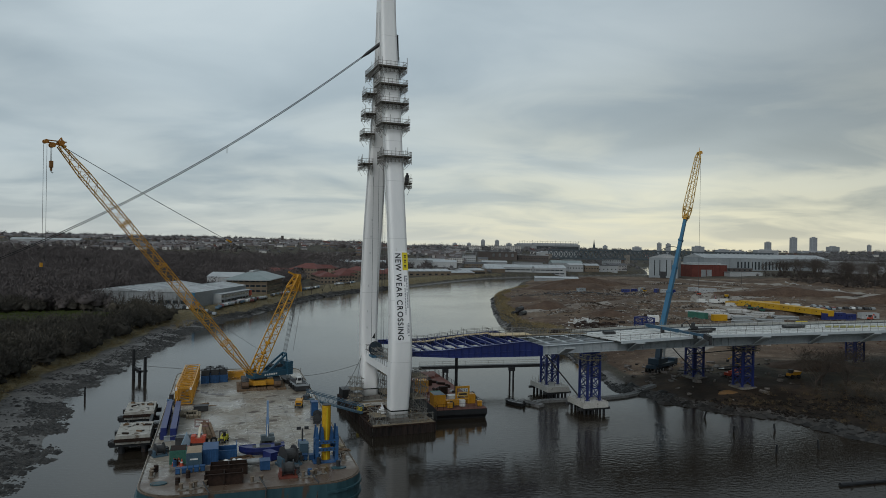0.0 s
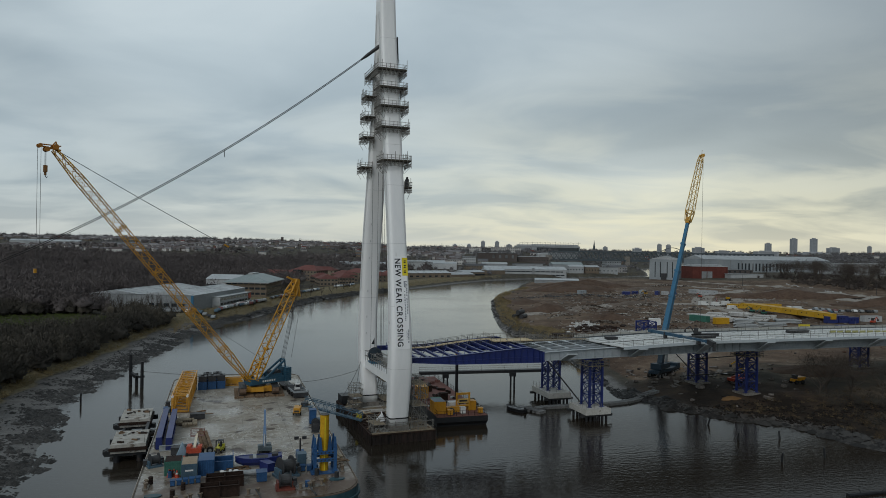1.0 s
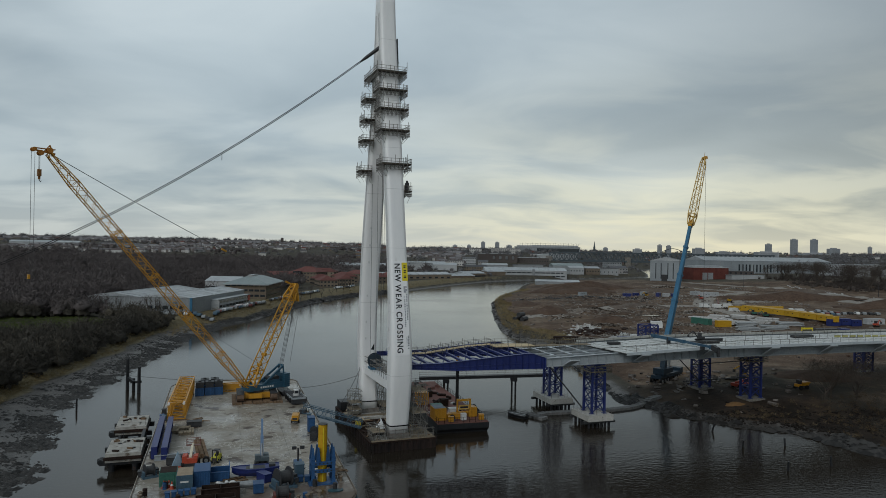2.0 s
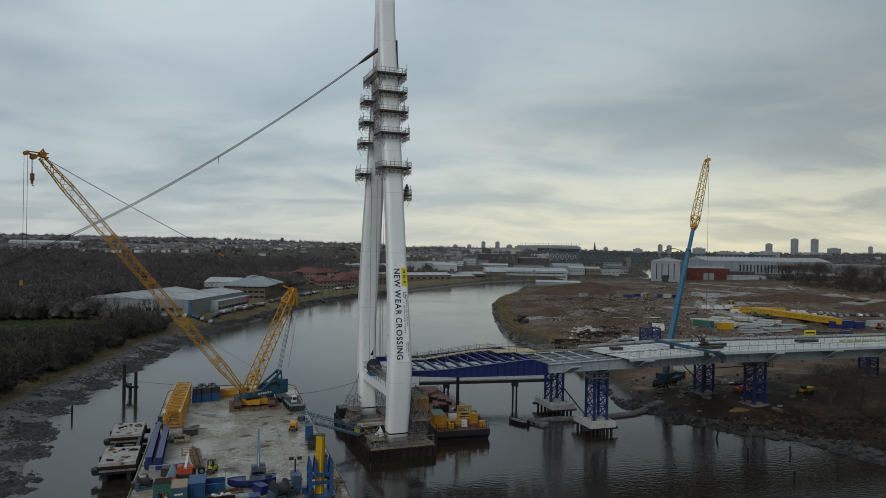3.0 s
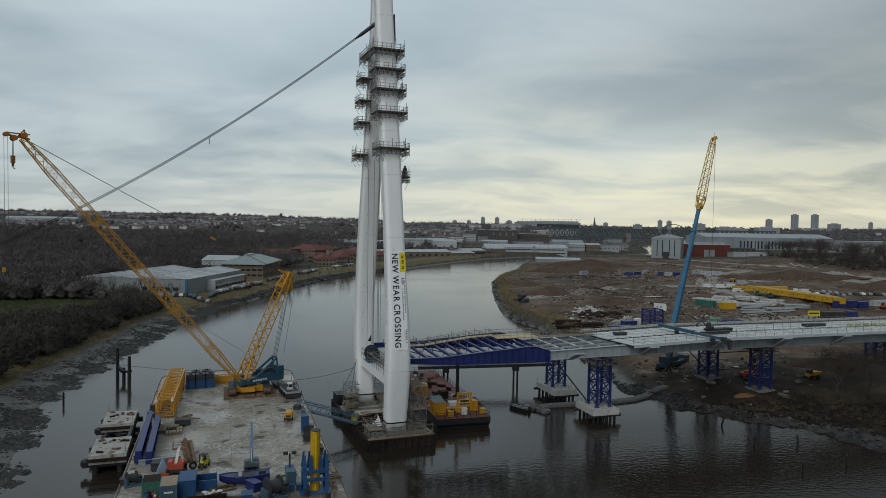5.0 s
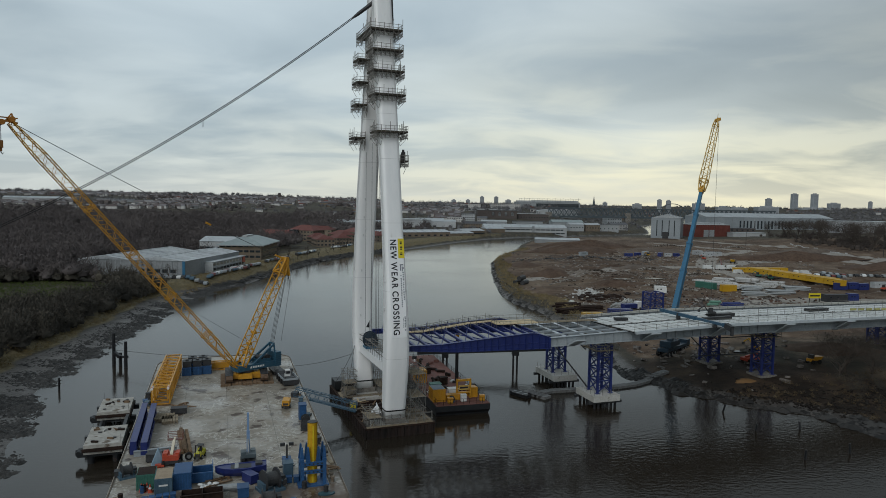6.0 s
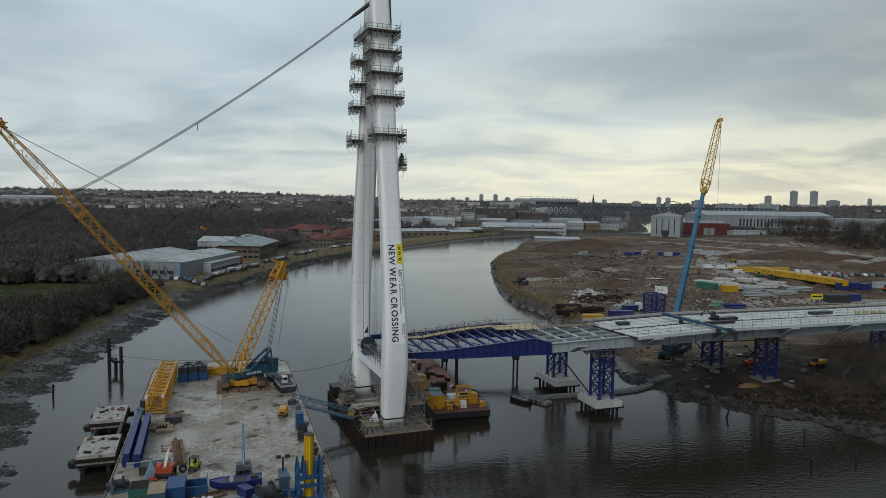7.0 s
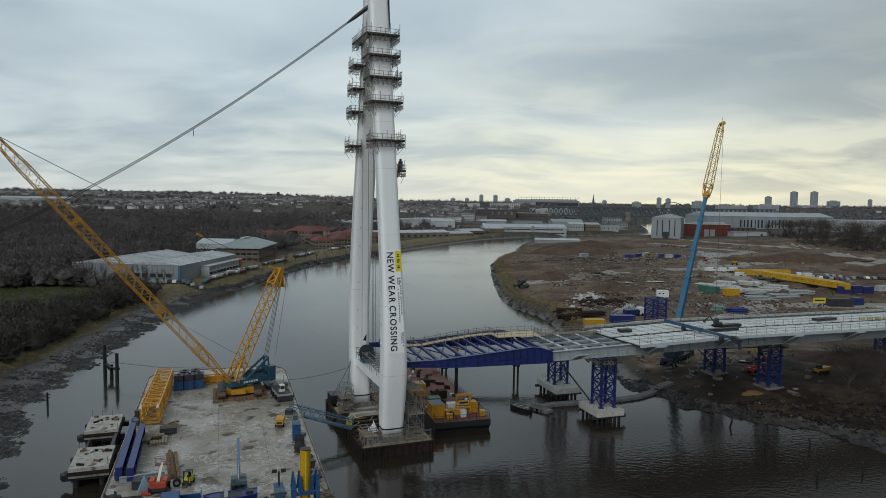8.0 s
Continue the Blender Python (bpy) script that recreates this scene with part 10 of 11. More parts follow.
for x, y, rz, n, L, r, mt, lab in ((124, 297, -15, 9, 7, 0.3, DULLWHITE, "stack of white pipes on the site"), (131, 299, -10, 9, 8, 0.3, DULLWHITE, "stack of white pipes on the site"), (139, 301, -5, 8, 8, 0.3, DULLWHITE, "stack of white pipes on the site"), (128, 290, -12, 7, 7, 0.28, STEEL, "stack of grey pipes on the site"),
                                   (120, 304, -20, 6, 7, 0.3, DULLWHITE, "stack of white pipes on the site"), (158, 252, 5, 9, 8, 0.3, DULLWHITE, "stack of white pipes on the site"), (168, 254, 8, 9, 8, 0.3, DULLWHITE, "stack of white pipes on the site"), (177, 257, 5, 8, 8, 0.3, DULLWHITE, "stack of white pipes on the site"),
                                   (96, 251, 8, 2, 4, 0.5, surf("pale_green_pipe", (0.10, 0.22, 0.16), (0.14, 0.28, 0.21), 0.5), "pale green plastic pipes on the site"), (101, 247, 4, 6, 6, 0.3, BLUE, "stack of blue beams on the site"), (112, 235, 10, 8, 11, 0.3, BLUE, "stack of dark blue beams on the site"), (122, 237, 8, 8, 11, 0.3, BLUE, "stack of dark blue beams on the site"),
                                   (131, 240, 8, 7, 10, 0.3, BLUE, "stack of dark blue beams on the site"), (43, 239, 30, 6, 9, 0.3, RUSTY, "stack of rusty sheet piles near the bank"), (50, 243, 20, 6, 9, 0.3, RUSTY, "stack of rusty sheet piles near the bank"), (44, 250, 15, 6, 8, 0.3, RUSTY, "stack of rusty sheet piles near the bank"),
                                   (117, 312, -35, 8, 7, 0.32, DULLWHITE, "stack of white pipes on the site"), (131, 325, -30, 9, 8, 0.32, DULLWHITE, "stack of white pipes on the site"), (139, 319, -25, 9, 8, 0.32, DULLWHITE, "stack of white pipes on the site"), (124, 306, -30, 8, 8, 0.32, DULLWHITE, "stack of white pipes on the site"),
                                   (146, 309, -20, 8, 8, 0.32, DULLWHITE, "stack of white pipes on the site"), (137, 285, -10, 8, 9, 0.3, STEEL, "stack of grey pipes on the site"), (147, 291, -8, 7, 9, 0.3, STEEL, "stack of grey pipes on the site"), (123, 278, -8, 6, 8, 0.28, STEEL, "stack of grey pipes on the site"),
                                   (61, 246, 60, 6, 7, 0.3, DULLWHITE, "heap of white pipes on the site"), (66, 253, 70, 6, 7, 0.3, DULLWHITE, "heap of white pipes on the site"), (34.5, 315, 60, 2, 6, 1.1, DKSTEEL, "large concrete pipe on the slope")):
    pipe_stack(on_ground(x, y, rz), n, L, r, mt, lab)


def debris(name, cx, cy, rx_, ry_, count, size, material, label, flat=0.5, seed=1):
    """A scatter of broken blocks and offcuts, one mesh."""
    r = random.Random(seed)
    me = Mesh()
    for k in range(count):
        x, y = cx + r.gauss(0, rx_), cy + r.gauss(0, ry_)
        g = ground_z(x, y)
        if g < 0.3:
            continue
        s_ = size * r.uniform(0.4, 1.5)
        me.box((x, y, g + s_ * flat * 0.3), (s_ * r.uniform(0.6, 2.2), s_ * r.uniform(0.4, 1.2), s_ * flat * r.uniform(0.5, 1.4)), r.uniform(0, 180), r.uniform(-20, 20), r.uniform(-20, 20))
    solid(name, me, material, label, "rubble", "rubble heaps on the site", kind="stuff")


DARKROCK = surf("dark_wet_rock", (0.011, 0.009, 0.008), (0.028, 0.023, 0.019), 0.7, 0.3, 2, 0.2)
debris("white_rubble", 58, 279, 2.4, 5.0, 230, 0.6, DULLWHITE, "heap of broken white concrete pieces", seed=1)
debris("brick_rubble", 66, 350, 9, 7, 420, 0.7, surf("pale_brown_rubble", (0.15, 0.125, 0.105), (0.26, 0.23, 0.2), 0.9), "scatter of pale brown rubble", seed=2)
debris("timber_debris", 92, 440, 26, 5, 260, 0.9, DKSTEEL, "scatter of dark scrap steel and timber", seed=3)
debris("site_debris", 90, 255, 22, 8, 220, 1.0, surf("mixed_site_scrap", (0.05, 0.042, 0.04), (0.22, 0.20, 0.185), 0.8, 0.3, 1), "scatter of scrap and building materials", seed=4)
debris("site_debris", 125, 330, 45, 25, 420, 0.8, surf("mixed_pale_scrap", (0.07, 0.052, 0.042), (0.26, 0.235, 0.21), 0.8, 0.2, 1), "scatter of scrap and building materials", seed=5)
debris("site_debris", 150, 450, 50, 28, 420, 0.9, surf("mixed_stone_scrap", (0.07, 0.052, 0.042), (0.26, 0.235, 0.21), 0.8, 0.2, 1), "scatter of stone and building materials", seed=6)
debris("site_debris", 95, 420, 25, 45, 330, 0.8, surf("dull_scrap", (0.06, 0.05, 0.045), (0.20, 0.18, 0.16), 0.8, 0.2, 1), "scatter of rubble and scrap", seed=7)
debris("site_debris", 68, 178, 10, 7, 140, 0.9, surf("bank_scrap", (0.05, 0.04, 0.035), (0.24, 0.22, 0.2), 0.8, 0.3, 1), "scatter of scrap under the deck", seed=8)
debris("bank_boulders", 84, 143, 12, 4, 900, 0.34, DARKROCK, "dark rock armour along the river bank", 0.7, seed=9)
debris("bank_boulders", 62, 151, 9, 3, 380, 0.32, DARKROCK, "dark rock armour along the river bank", 0.7, seed=10)
debris("site_debris", 88, 335, 32, 60, 560, 0.5, surf("pale_broken_stone", (0.12, 0.10, 0.085), (0.36, 0.33, 0.30), 0.85, 0.05, 0.5), "pale broken stone and concrete strewn over the site", seed=21)
debris("site_debris", 105, 300, 40, 45, 460, 0.5, surf("dark_wet_scrap", (0.014, 0.012, 0.012), (0.045, 0.035, 0.03), 0.8, 0.05, 0.5), "dark steel and timber scrap strewn over the site", seed=22)
debris("site_debris", 120, 262, 30, 16, 320, 0.55, surf("rusty_scrap", (0.05, 0.025, 0.018), (0.13, 0.07, 0.05), 0.85, 0.05, 0.5), "rust-brown steel offcuts strewn over the site", seed=23)
debris("site_debris", 180, 490, 50, 50, 480, 0.8, surf("far_pale_stone", (0.10, 0.08, 0.07), (0.34, 0.31, 0.28), 0.85, 0.05, 0.5), "pale stone and building materials far across the site", seed=24)
debris("brown_stack", 60, 268, 5, 4, 40, 1.8, RUSTY, "rusty steel offcuts near the bank", 0.4, seed=12)


def mound(x, y, rx_, ry_, h, material, label, seed):
    r = random.Random(seed)
    ph = [r.uniform(0, 6.28) for _ in range(6)]
    rings = []
    for k in range(9):
        f = k / 8
        ring = []
        for i in range(28):
            a = 2 * math.pi * i / 28
            g = 1 + 0.16 * math.sin(2 * a + ph[0]) + 0.10 * math.sin(3 * a + ph[1] + f) + 0.07 * math.sin(7 * a + ph[2] + 3 * f)
            rad = (1 - f) ** 0.9 * g
            px, py = x + rx_ * rad * math.cos(a), y + ry_ * rad * math.sin(a)
            ring.append((px, py, ground_z(px, py) - 0.3 + h * (f ** 0.85) * (1 + 0.06 * math.sin(5 * a + ph[3] + 4 * f))))
        rings.append(ring)
    solid("earth_mound", Mesh().loft(rings), material, label, "earth mound", "earth mounds on the site", smooth=True)


EARTH1 = surf("dark_earth", (0.058, 0.037, 0.026), (0.110, 0.074, 0.054), 0.95, 0.12, 0.8, 0.4)
EARTH2 = surf("grey_earth", (0.085, 0.066, 0.053), (0.155, 0.125, 0.103), 0.95, 0.12, 0.8, 0.4)
SAND = surf("orange_sand", (0.17, 0.095, 0.04), (0.24, 0.14, 0.065), 0.95, 0.2, 1, 0.3)
for i, (x, y, a, b, h, mt, lab) in enumerate(((52, 345, 12, 10, 3.2, EARTH1, "dark brown earth mound on the site"), (75, 300, 10, 7, 2.4, EARTH1, "dark brown earth mound on the site"), (95, 500, 36, 20, 6, EARTH1, "broad brown earth mound on the site"), (120, 560, 40, 16, 6, EARTH1, "broad brown earth mound on the site"), (230, 455, 45, 14, 6, EARTH1, "long dark earth bank on the site"),
                                              (285, 395, 55, 16, 7, EARTH1, "long dark earth bank on the site"), (62, 190, 5, 4, 1.8, SAND, "heap of orange-brown sand under the deck"), (66, 158, 2.6, 2.2, 0.8, SAND, "small heap of orange sand on the bank"), (98, 180, 13, 6, 2.2, EARTH1, "dark earth mound under the deck"), (110, 380, 18, 10, 2.6, EARTH2, "grey-brown earth mound on the site"),
                                              (48, 400, 9, 16, 2.6, EARTH1, "brown earth mound above the river"), (160, 520, 24, 10, 3.0, EARTH2, "grey-brown earth mound on the site"), (58, 318, 6, 4, 1.8, EARTH2, "grey-brown earth mound on the site"), (88, 345, 10, 5, 2.0, EARTH2, "grey-brown earth mound on the site"), (270, 520, 30, 10, 4, EARTH2, "long grey earth bank on the site"))):
    mound(x, y, a, b, h, mt, lab, 40 + i)
puddles = surf("puddle_water", (0.02, 0.018, 0.015), (0.03, 0.027, 0.022), 0.06, 0.2, 1, 0.0)
for x, y, a, b in ((46, 262, 3.0, 5.5), (84, 325, 4, 1.6), (100, 330, 5, 1.2), (75, 180, 2, 1.0), (135, 352, 6, 1.5)):
    zz = max(ground_z(x + dx_ * a, y + dy_ * b) for dx_ in (-1, 0, 1) for dy_ in (-1, 0, 1)) + 0.02
    solid("puddle", Mesh().prism([(x + a * math.cos(t * 0.4) * (1 + 0.2 * math.sin(t * 1.7)), y + b * math.sin(t * 0.4) * (1 + 0.2 * math.cos(t * 2.1))) for t in range(16)], zz - 0.3, zz), puddles, "rainwater puddle reflecting the pale sky", "puddle", kind="structure")


# ---------------------------------------------------------------- trees, scrub and beach stones
def crown_shell():
    bm = bmesh.new()
    bmesh.ops.create_icosphere(bm, subdivisions=2, radius=1.0)
    low = [v for v in bm.verts if v.co.z < -0.55]
    bmesh.ops.delete(bm, geom=low, context="VERTS")
    bm.verts.ensure_lookup_table()
    v = np.array([tuple(q.co) for q in bm.verts])
    f = np.array([[q.index for q in face.verts] for face in bm.faces])
    bm.free()
    return v, f


SHELL_V, SHELL_F = crown_shell()


def twig_cloud(centres, radii, per, material, name, label, seed, thin=0.06, lift=0.55, category="trees", dense=True):
    """Leafless crowns, all in one mesh: an uneven mass of packed twigs for each crown with loose twig ends all over it, or loose blades alone."""
    r = np.random.default_rng(seed)
    centres, radii = np.asarray(centres, float), np.asarray(radii, float)
    k = len(centres)
    c = np.repeat(centres, per, axis=0)
    rad = np.repeat(radii, per, axis=0)[:, None]
    n = len(c)
    up = np.array([0, 0, 1])
    d = r.normal(size=(n, 3))
    d[:, 2] = np.abs(d[:, 2]) * 0.9 + 0.1
    d /= np.linalg.norm(d, axis=1)[:, None]
    reach = r.uniform(0.40, 1.10, (n, 1)) if dense else r.uniform(0.0, 1.0, (n, 1)) ** 0.5
    root = c + d * rad * reach * np.array([1.0, 1.0, 1.1]) + up * rad * lift * 0.2
    grow = d + r.normal(scale=0.45, size=(n, 3)) + np.array([0, 0, 0.5])
    grow -= (0.55 if dense else 0.75) * np.sum(grow * d, axis=1)[:, None] * d
    grow /= np.linalg.norm(grow, axis=1)[:, None]
    ln = rad * r.uniform(0.12, 0.32, (n, 1))
    side_v = np.cross(grow, d + r.normal(scale=0.30, size=(n, 3)))
    side_v /= np.linalg.norm(side_v, axis=1)[:, None] + 1e-9
    w = rad * thin * r.uniform(0.5, 1.3, (n, 1))
    v = np.stack([root - side_v * w, root + side_v * w, root + grow * ln], 1).reshape(-1, 3)
    faces = np.arange(3 * n).reshape(-1, 3)
    share = r.uniform(0, 1, k)
    tone = np.repeat(share, per * 3)
    if dense:
        m = len(SHELL_V)
        lump = r.uniform(0.30, 0.74, (k, m, 1)) * r.uniform(0.85, 1.15, (k, 1, 3)) * np.array([1.05, 1.05, 0.9])
        mass = centres[:, None, :] + SHELL_V[None] * lump * radii[:, None, None] + up * radii[:, None, None] * lift * 0.2
        faces = np.concatenate([faces, (SHELL_F[None] + (np.arange(k) * m)[:, None, None]).reshape(-1, 3) + len(v)])
        v = np.concatenate([v, mass.reshape(-1, 3)])
        tone = np.concatenate([tone, np.repeat(share, m)])
    me = bpy.data.meshes.new(name)
    me.vertices.add(len(v))
    me.vertices.foreach_set("co", v.astype(np.float32).ravel())
    me.loops.add(faces.size)
    me.loops.foreach_set("vertex_index", faces.astype(np.int32).ravel())
    me.polygons.add(len(faces))
    me.polygons.foreach_set("loop_start", np.arange(0, faces.size, 3, dtype=np.int32))
    me.attributes.new("tone", "FLOAT", "POINT").data.foreach_set("value", tone.astype(np.float32))
    me.materials.append(material)
    me.update(calc_edges=True)
    me.shade_smooth()
    return solid(name, me, None, label, category, kind="stuff")


def island(name, c1, c2, c3, soft_twigs=True):
    m = bpy.data.materials.new(name)
    m.use_nodes = True
    n, l = m.node_tree.nodes, m.node_tree.links
    geo = n.new("ShaderNodeNewGeometry")
    co = n.new("ShaderNodeTexCoord")
    t = n.new("ShaderNodeTexNoise")
    t.inputs["Scale"].default_value, t.inputs["Detail"].default_value = 0.022, 5
    l.new(co.outputs["Object"], t.inputs["Vector"])

    def weigh(src, w, plus):
        a = n.new("ShaderNodeMath")
        a.operation = "MULTIPLY_ADD"
        l.new(src, a.inputs[0])
        a.inputs[1].default_value = w
        if hasattr(plus, "links"):
            l.new(plus, a.inputs[2])
        else:
            a.inputs[2].default_value = plus
        return a.outputs[0]

    tone = n.new("ShaderNodeAttribute")
    tone.attribute_name = "tone"
    total = weigh(t.outputs["Fac"], 1.3, -0.60 if soft_twigs else -0.35)
    if soft_twigs:
        fine = n.new("ShaderNodeTexNoise")
        fine.inputs["Scale"].default_value, fine.inputs["Detail"].default_value = 1.3, 6
        l.new(co.outputs["Object"], fine.inputs["Vector"])
        total = weigh(tone.outputs["Fac"], 0.34, total)
        total = weigh(fine.outputs["Fac"], 0.5, total)
    else:
        total = weigh(geo.outputs["Random Per Island"], 0.6, total)
    r = n.new("ShaderNodeValToRGB")
    r.color_ramp.elements.new(0.6)
    for e, (p, c) in zip(r.color_ramp.elements, ((0.22, c1), (0.52, c2), (0.86, c3))):
        e.position, e.color = p, (*c, 1)
    l.new(total, r.inputs[0])
    l.new(r.outputs[0], n["Principled BSDF"].inputs["Base Color"])
    n["Principled BSDF"].inputs["Roughness"].default_value = 0.9
    n["Principled BSDF"].inputs["Specular IOR Level"].default_value = 0.1
    return m


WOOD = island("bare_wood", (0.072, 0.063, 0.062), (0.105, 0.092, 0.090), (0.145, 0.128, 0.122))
# paler, greyer copy for far trees: distance haze is put into the colour
FARWOOD = island("haze_tinted_wood", (0.095, 0.093, 0.096), (0.125, 0.122, 0.124), (0.165, 0.160, 0.158))
COPSE = island("bare_copse", (0.042, 0.034, 0.032), (0.064, 0.054, 0.048), (0.092, 0.078, 0.069))
SCRUB = island("winter_scrub", (0.040, 0.038, 0.034), (0.066, 0.061, 0.052), (0.115, 0.101, 0.078))
GRASS = island("dry_grass", (0.13, 0.098, 0.048), (0.22, 0.17, 0.088), (0.31, 0.25, 0.145))
REEDS = island("bank_weeds", (0.05, 0.036, 0.022), (0.09, 0.066, 0.040), (0.14, 0.11, 0.07))


def wood_block(name, label, seed, n, bear, dist, rad, per, mat, keep, height=0.6, thin=0.07, dense=True):
    r = np.random.default_rng(seed)
    b = r.uniform(*bear, n)
    q = r.uniform(0, 1, n)
    y = dist[0] + (dist[1] - dist[0]) * q ** 1.15
    pts = np.stack([b * y, y], 1)
    z, left, d = land(pts[:, 0], pts[:, 1])
    ok = keep(pts, z, left, d)
    pts, z = pts[ok], z[ok]
    size = r.uniform(rad[0], rad[1], len(pts))
    centres = np.stack([pts[:, 0], pts[:, 1], z + size * height], 1)
    return twig_cloud(centres, size, per, mat, name, label, seed + 100, thin, dense=dense)


def clear_of(pts, spots):
    ok = np.ones(len(pts), bool)
    for x, y, r_ in spots:
        ok &= np.hypot(pts[:, 0] - x, pts[:, 1] - y) > r_
    return ok


TOWN = [(-136, 349, 44), (-150, 322, 24), (-136, 312, 22), (-118, 310, 22), (-108, 366, 30), (-120, 425, 32), (-150, 434, 24), (-91, 530, 22), (-104, 570, 26), (-82, 556, 24), (-62, 600, 28), (-138, 582, 26), (-72, 636, 30), (-122, 655, 26), (-34, 690, 46), (4, 728, 40), (30, 760, 24),
        (101, 850, 62), (170, 930, 30), (190, 905, 30), (220, 912, 24), (42, 874, 18), (248, 755, 30), (304, 790, 38), (107, 640, 22), (-105, 330, 24), (-98, 400, 24), (-88, 455, 22), (-76, 500, 22), (84, 1040, 40), (140, 1050, 34), (210, 1240, 44), (-38, 845, 22), (2, 870, 22), (-622, 1050, 60), (-545, 1140, 44)]


def in_field(p):
    return np.hypot((p[:, 0] + 152) / 34, (p[:, 1] - 246) / 40) < 1


# scrub along the near left bank, in thickets with paths and hollows between them
wood_block("river_scrub", "dense dark leafless scrub on the river bank", 11, 3900, (-0.76, -0.34), (110, 306), (1.2, 4.0), 230, SCRUB,
           lambda p, z, l, d: l & (d > 13.5) & ~in_field(p) & clear_of(p, TOWN) & (ripple(p[:, 0], p[:, 1], 30) > -0.55), 0.5, 0.040)
wood_block("river_scrub", "dense dark leafless scrub on the river bank", 31, 900, (-1.25, -0.74), (85, 300), (1.6, 4.3), 40, SCRUB, lambda p, z, l, d: l & (d > 14.5) & (p[:, 0] > -330), 0.5, 0.04)
wood_block("bare_woodland", "dark bare winter woodland on the low hillside", 12, 4000, (-0.76, -0.20), (285, 720), (2.6, 6.2), 190, WOOD, lambda p, z, l, d: l & (d > 40) & ~in_field(p) & clear_of(p, TOWN), 0.75, 0.046)
wood_block("bare_woodland", "dark bare winter woodland on the hillside", 13, 3600, (-0.76, -0.02), (680, 1350), (3.0, 6.0), 90, WOOD, lambda p, z, l, d: l & (d > 30) & clear_of(p, TOWN) & ((p[:, 1] < 880) | (ripple(p[:, 0], p[:, 1], 150) > 0.55)), 0.7, 0.05)
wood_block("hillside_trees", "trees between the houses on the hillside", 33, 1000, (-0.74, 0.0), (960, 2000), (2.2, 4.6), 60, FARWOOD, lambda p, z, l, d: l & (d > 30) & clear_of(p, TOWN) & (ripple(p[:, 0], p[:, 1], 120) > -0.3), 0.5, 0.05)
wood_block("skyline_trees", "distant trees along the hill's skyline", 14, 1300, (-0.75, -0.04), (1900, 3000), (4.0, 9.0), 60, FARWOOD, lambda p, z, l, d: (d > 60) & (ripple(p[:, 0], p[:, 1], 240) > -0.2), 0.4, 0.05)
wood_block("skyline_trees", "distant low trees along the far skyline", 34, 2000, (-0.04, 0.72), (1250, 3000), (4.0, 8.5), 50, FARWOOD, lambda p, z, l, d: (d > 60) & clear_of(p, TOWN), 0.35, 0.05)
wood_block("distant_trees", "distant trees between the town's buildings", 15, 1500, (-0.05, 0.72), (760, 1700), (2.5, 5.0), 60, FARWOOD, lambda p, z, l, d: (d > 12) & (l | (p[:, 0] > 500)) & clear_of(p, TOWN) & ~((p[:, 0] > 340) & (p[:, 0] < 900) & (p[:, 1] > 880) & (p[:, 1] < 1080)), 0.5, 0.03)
def in_copse(p):
    return ((p[:, 0] > 345) & (p[:, 0] < 405) & (p[:, 1] > 655) & (p[:, 1] < 745)) | ((p[:, 0] > 312) & (p[:, 0] < 385) & (p[:, 1] > 505) & (p[:, 1] < 622))


wood_block("copse_undergrowth", "dark bare undergrowth below the copse", 16, 1100, (0.44, 0.78), (500, 750), (1.4, 3.4), 200, COPSE, lambda p, z, l, d: (~l) & in_copse(p), 0.5, 0.035)
wood_block("copse_crowns", "fine bare twigs of the copse's crowns", 36, 420, (0.44, 0.78), (500, 750), (3.5, 6.5), 420, COPSE, lambda p, z, l, d: (~l) & in_copse(p), 1.9, 0.010, dense=False)
wood_block("bank_bushes", "brown bare bushes on the site's river bank", 17, 1300, (0.42, 0.95), (118, 215), (0.7, 2.0), 140, SCRUB, lambda p, z, l, d: (~l) & (d > 5) & (p[:, 0] > 82) & (p[:, 0] < 190) & (p[:, 1] < 150 + 0.22 * (p[:, 0] - 60)), 0.5, 0.018, dense=False)
wood_block("dry_grass", "dry yellow-brown grass along the bank", 18, 17000, (0.02, 0.20), (196, 560), (0.5, 1.2), 30, GRASS, lambda p, z, l, d: (~l) & (d > 1.4) & (d < 8.5 - 2.5 * np.sin(p[:, 1] * 0.09)), 0.2, 0.10, dense=False)
wood_block("bank_weeds", "low brown weeds on the site's bank", 19, 2400, (0.28, 0.95), (118, 200), (0.35, 0.9), 44, REEDS, lambda p, z, l, d: (~l) & (d > 3.5) & (p[:, 0] > 50) & (p[:, 1] < 152 + 0.25 * (p[:, 0] - 60)), 0.2, 0.10, dense=False)
wood_block("dry_grass", "dry pale grass at the top of the stony beach", 20, 22000, (-0.75, -0.2), (100, 500), (0.5, 1.3), 30, GRASS, lambda p, z, l, d: l & (d > 2) & (((p[:, 1] < 300) & (d > 10.5) & (d < 15.5 + 3 * ripple(p[:, 0], p[:, 1], 25))) | ((p[:, 1] > 262) & (d > 4) & (d < 14))), 0.2, 0.10, dense=False)
wood_block("far_bank_grass", "rough grass along the far river bank", 35, 9000, (-0.22, 0.30), (490, 960), (0.8, 1.8), 24, GRASS, lambda p, z, l, d: l & (d > 3) & (d < 12), 0.2, 0.10, dense=False)
wood_block("field_grass", "small green field between the scrub", 21, 9000, (-0.9, -0.45), (206, 288), (0.4, 0.9), 24, island("green_grass", (0.05, 0.07, 0.018), (0.075, 0.10, 0.026), (0.10, 0.12, 0.04)), lambda p, z, l, d: in_field(p), 0.1, 0.12, dense=False)


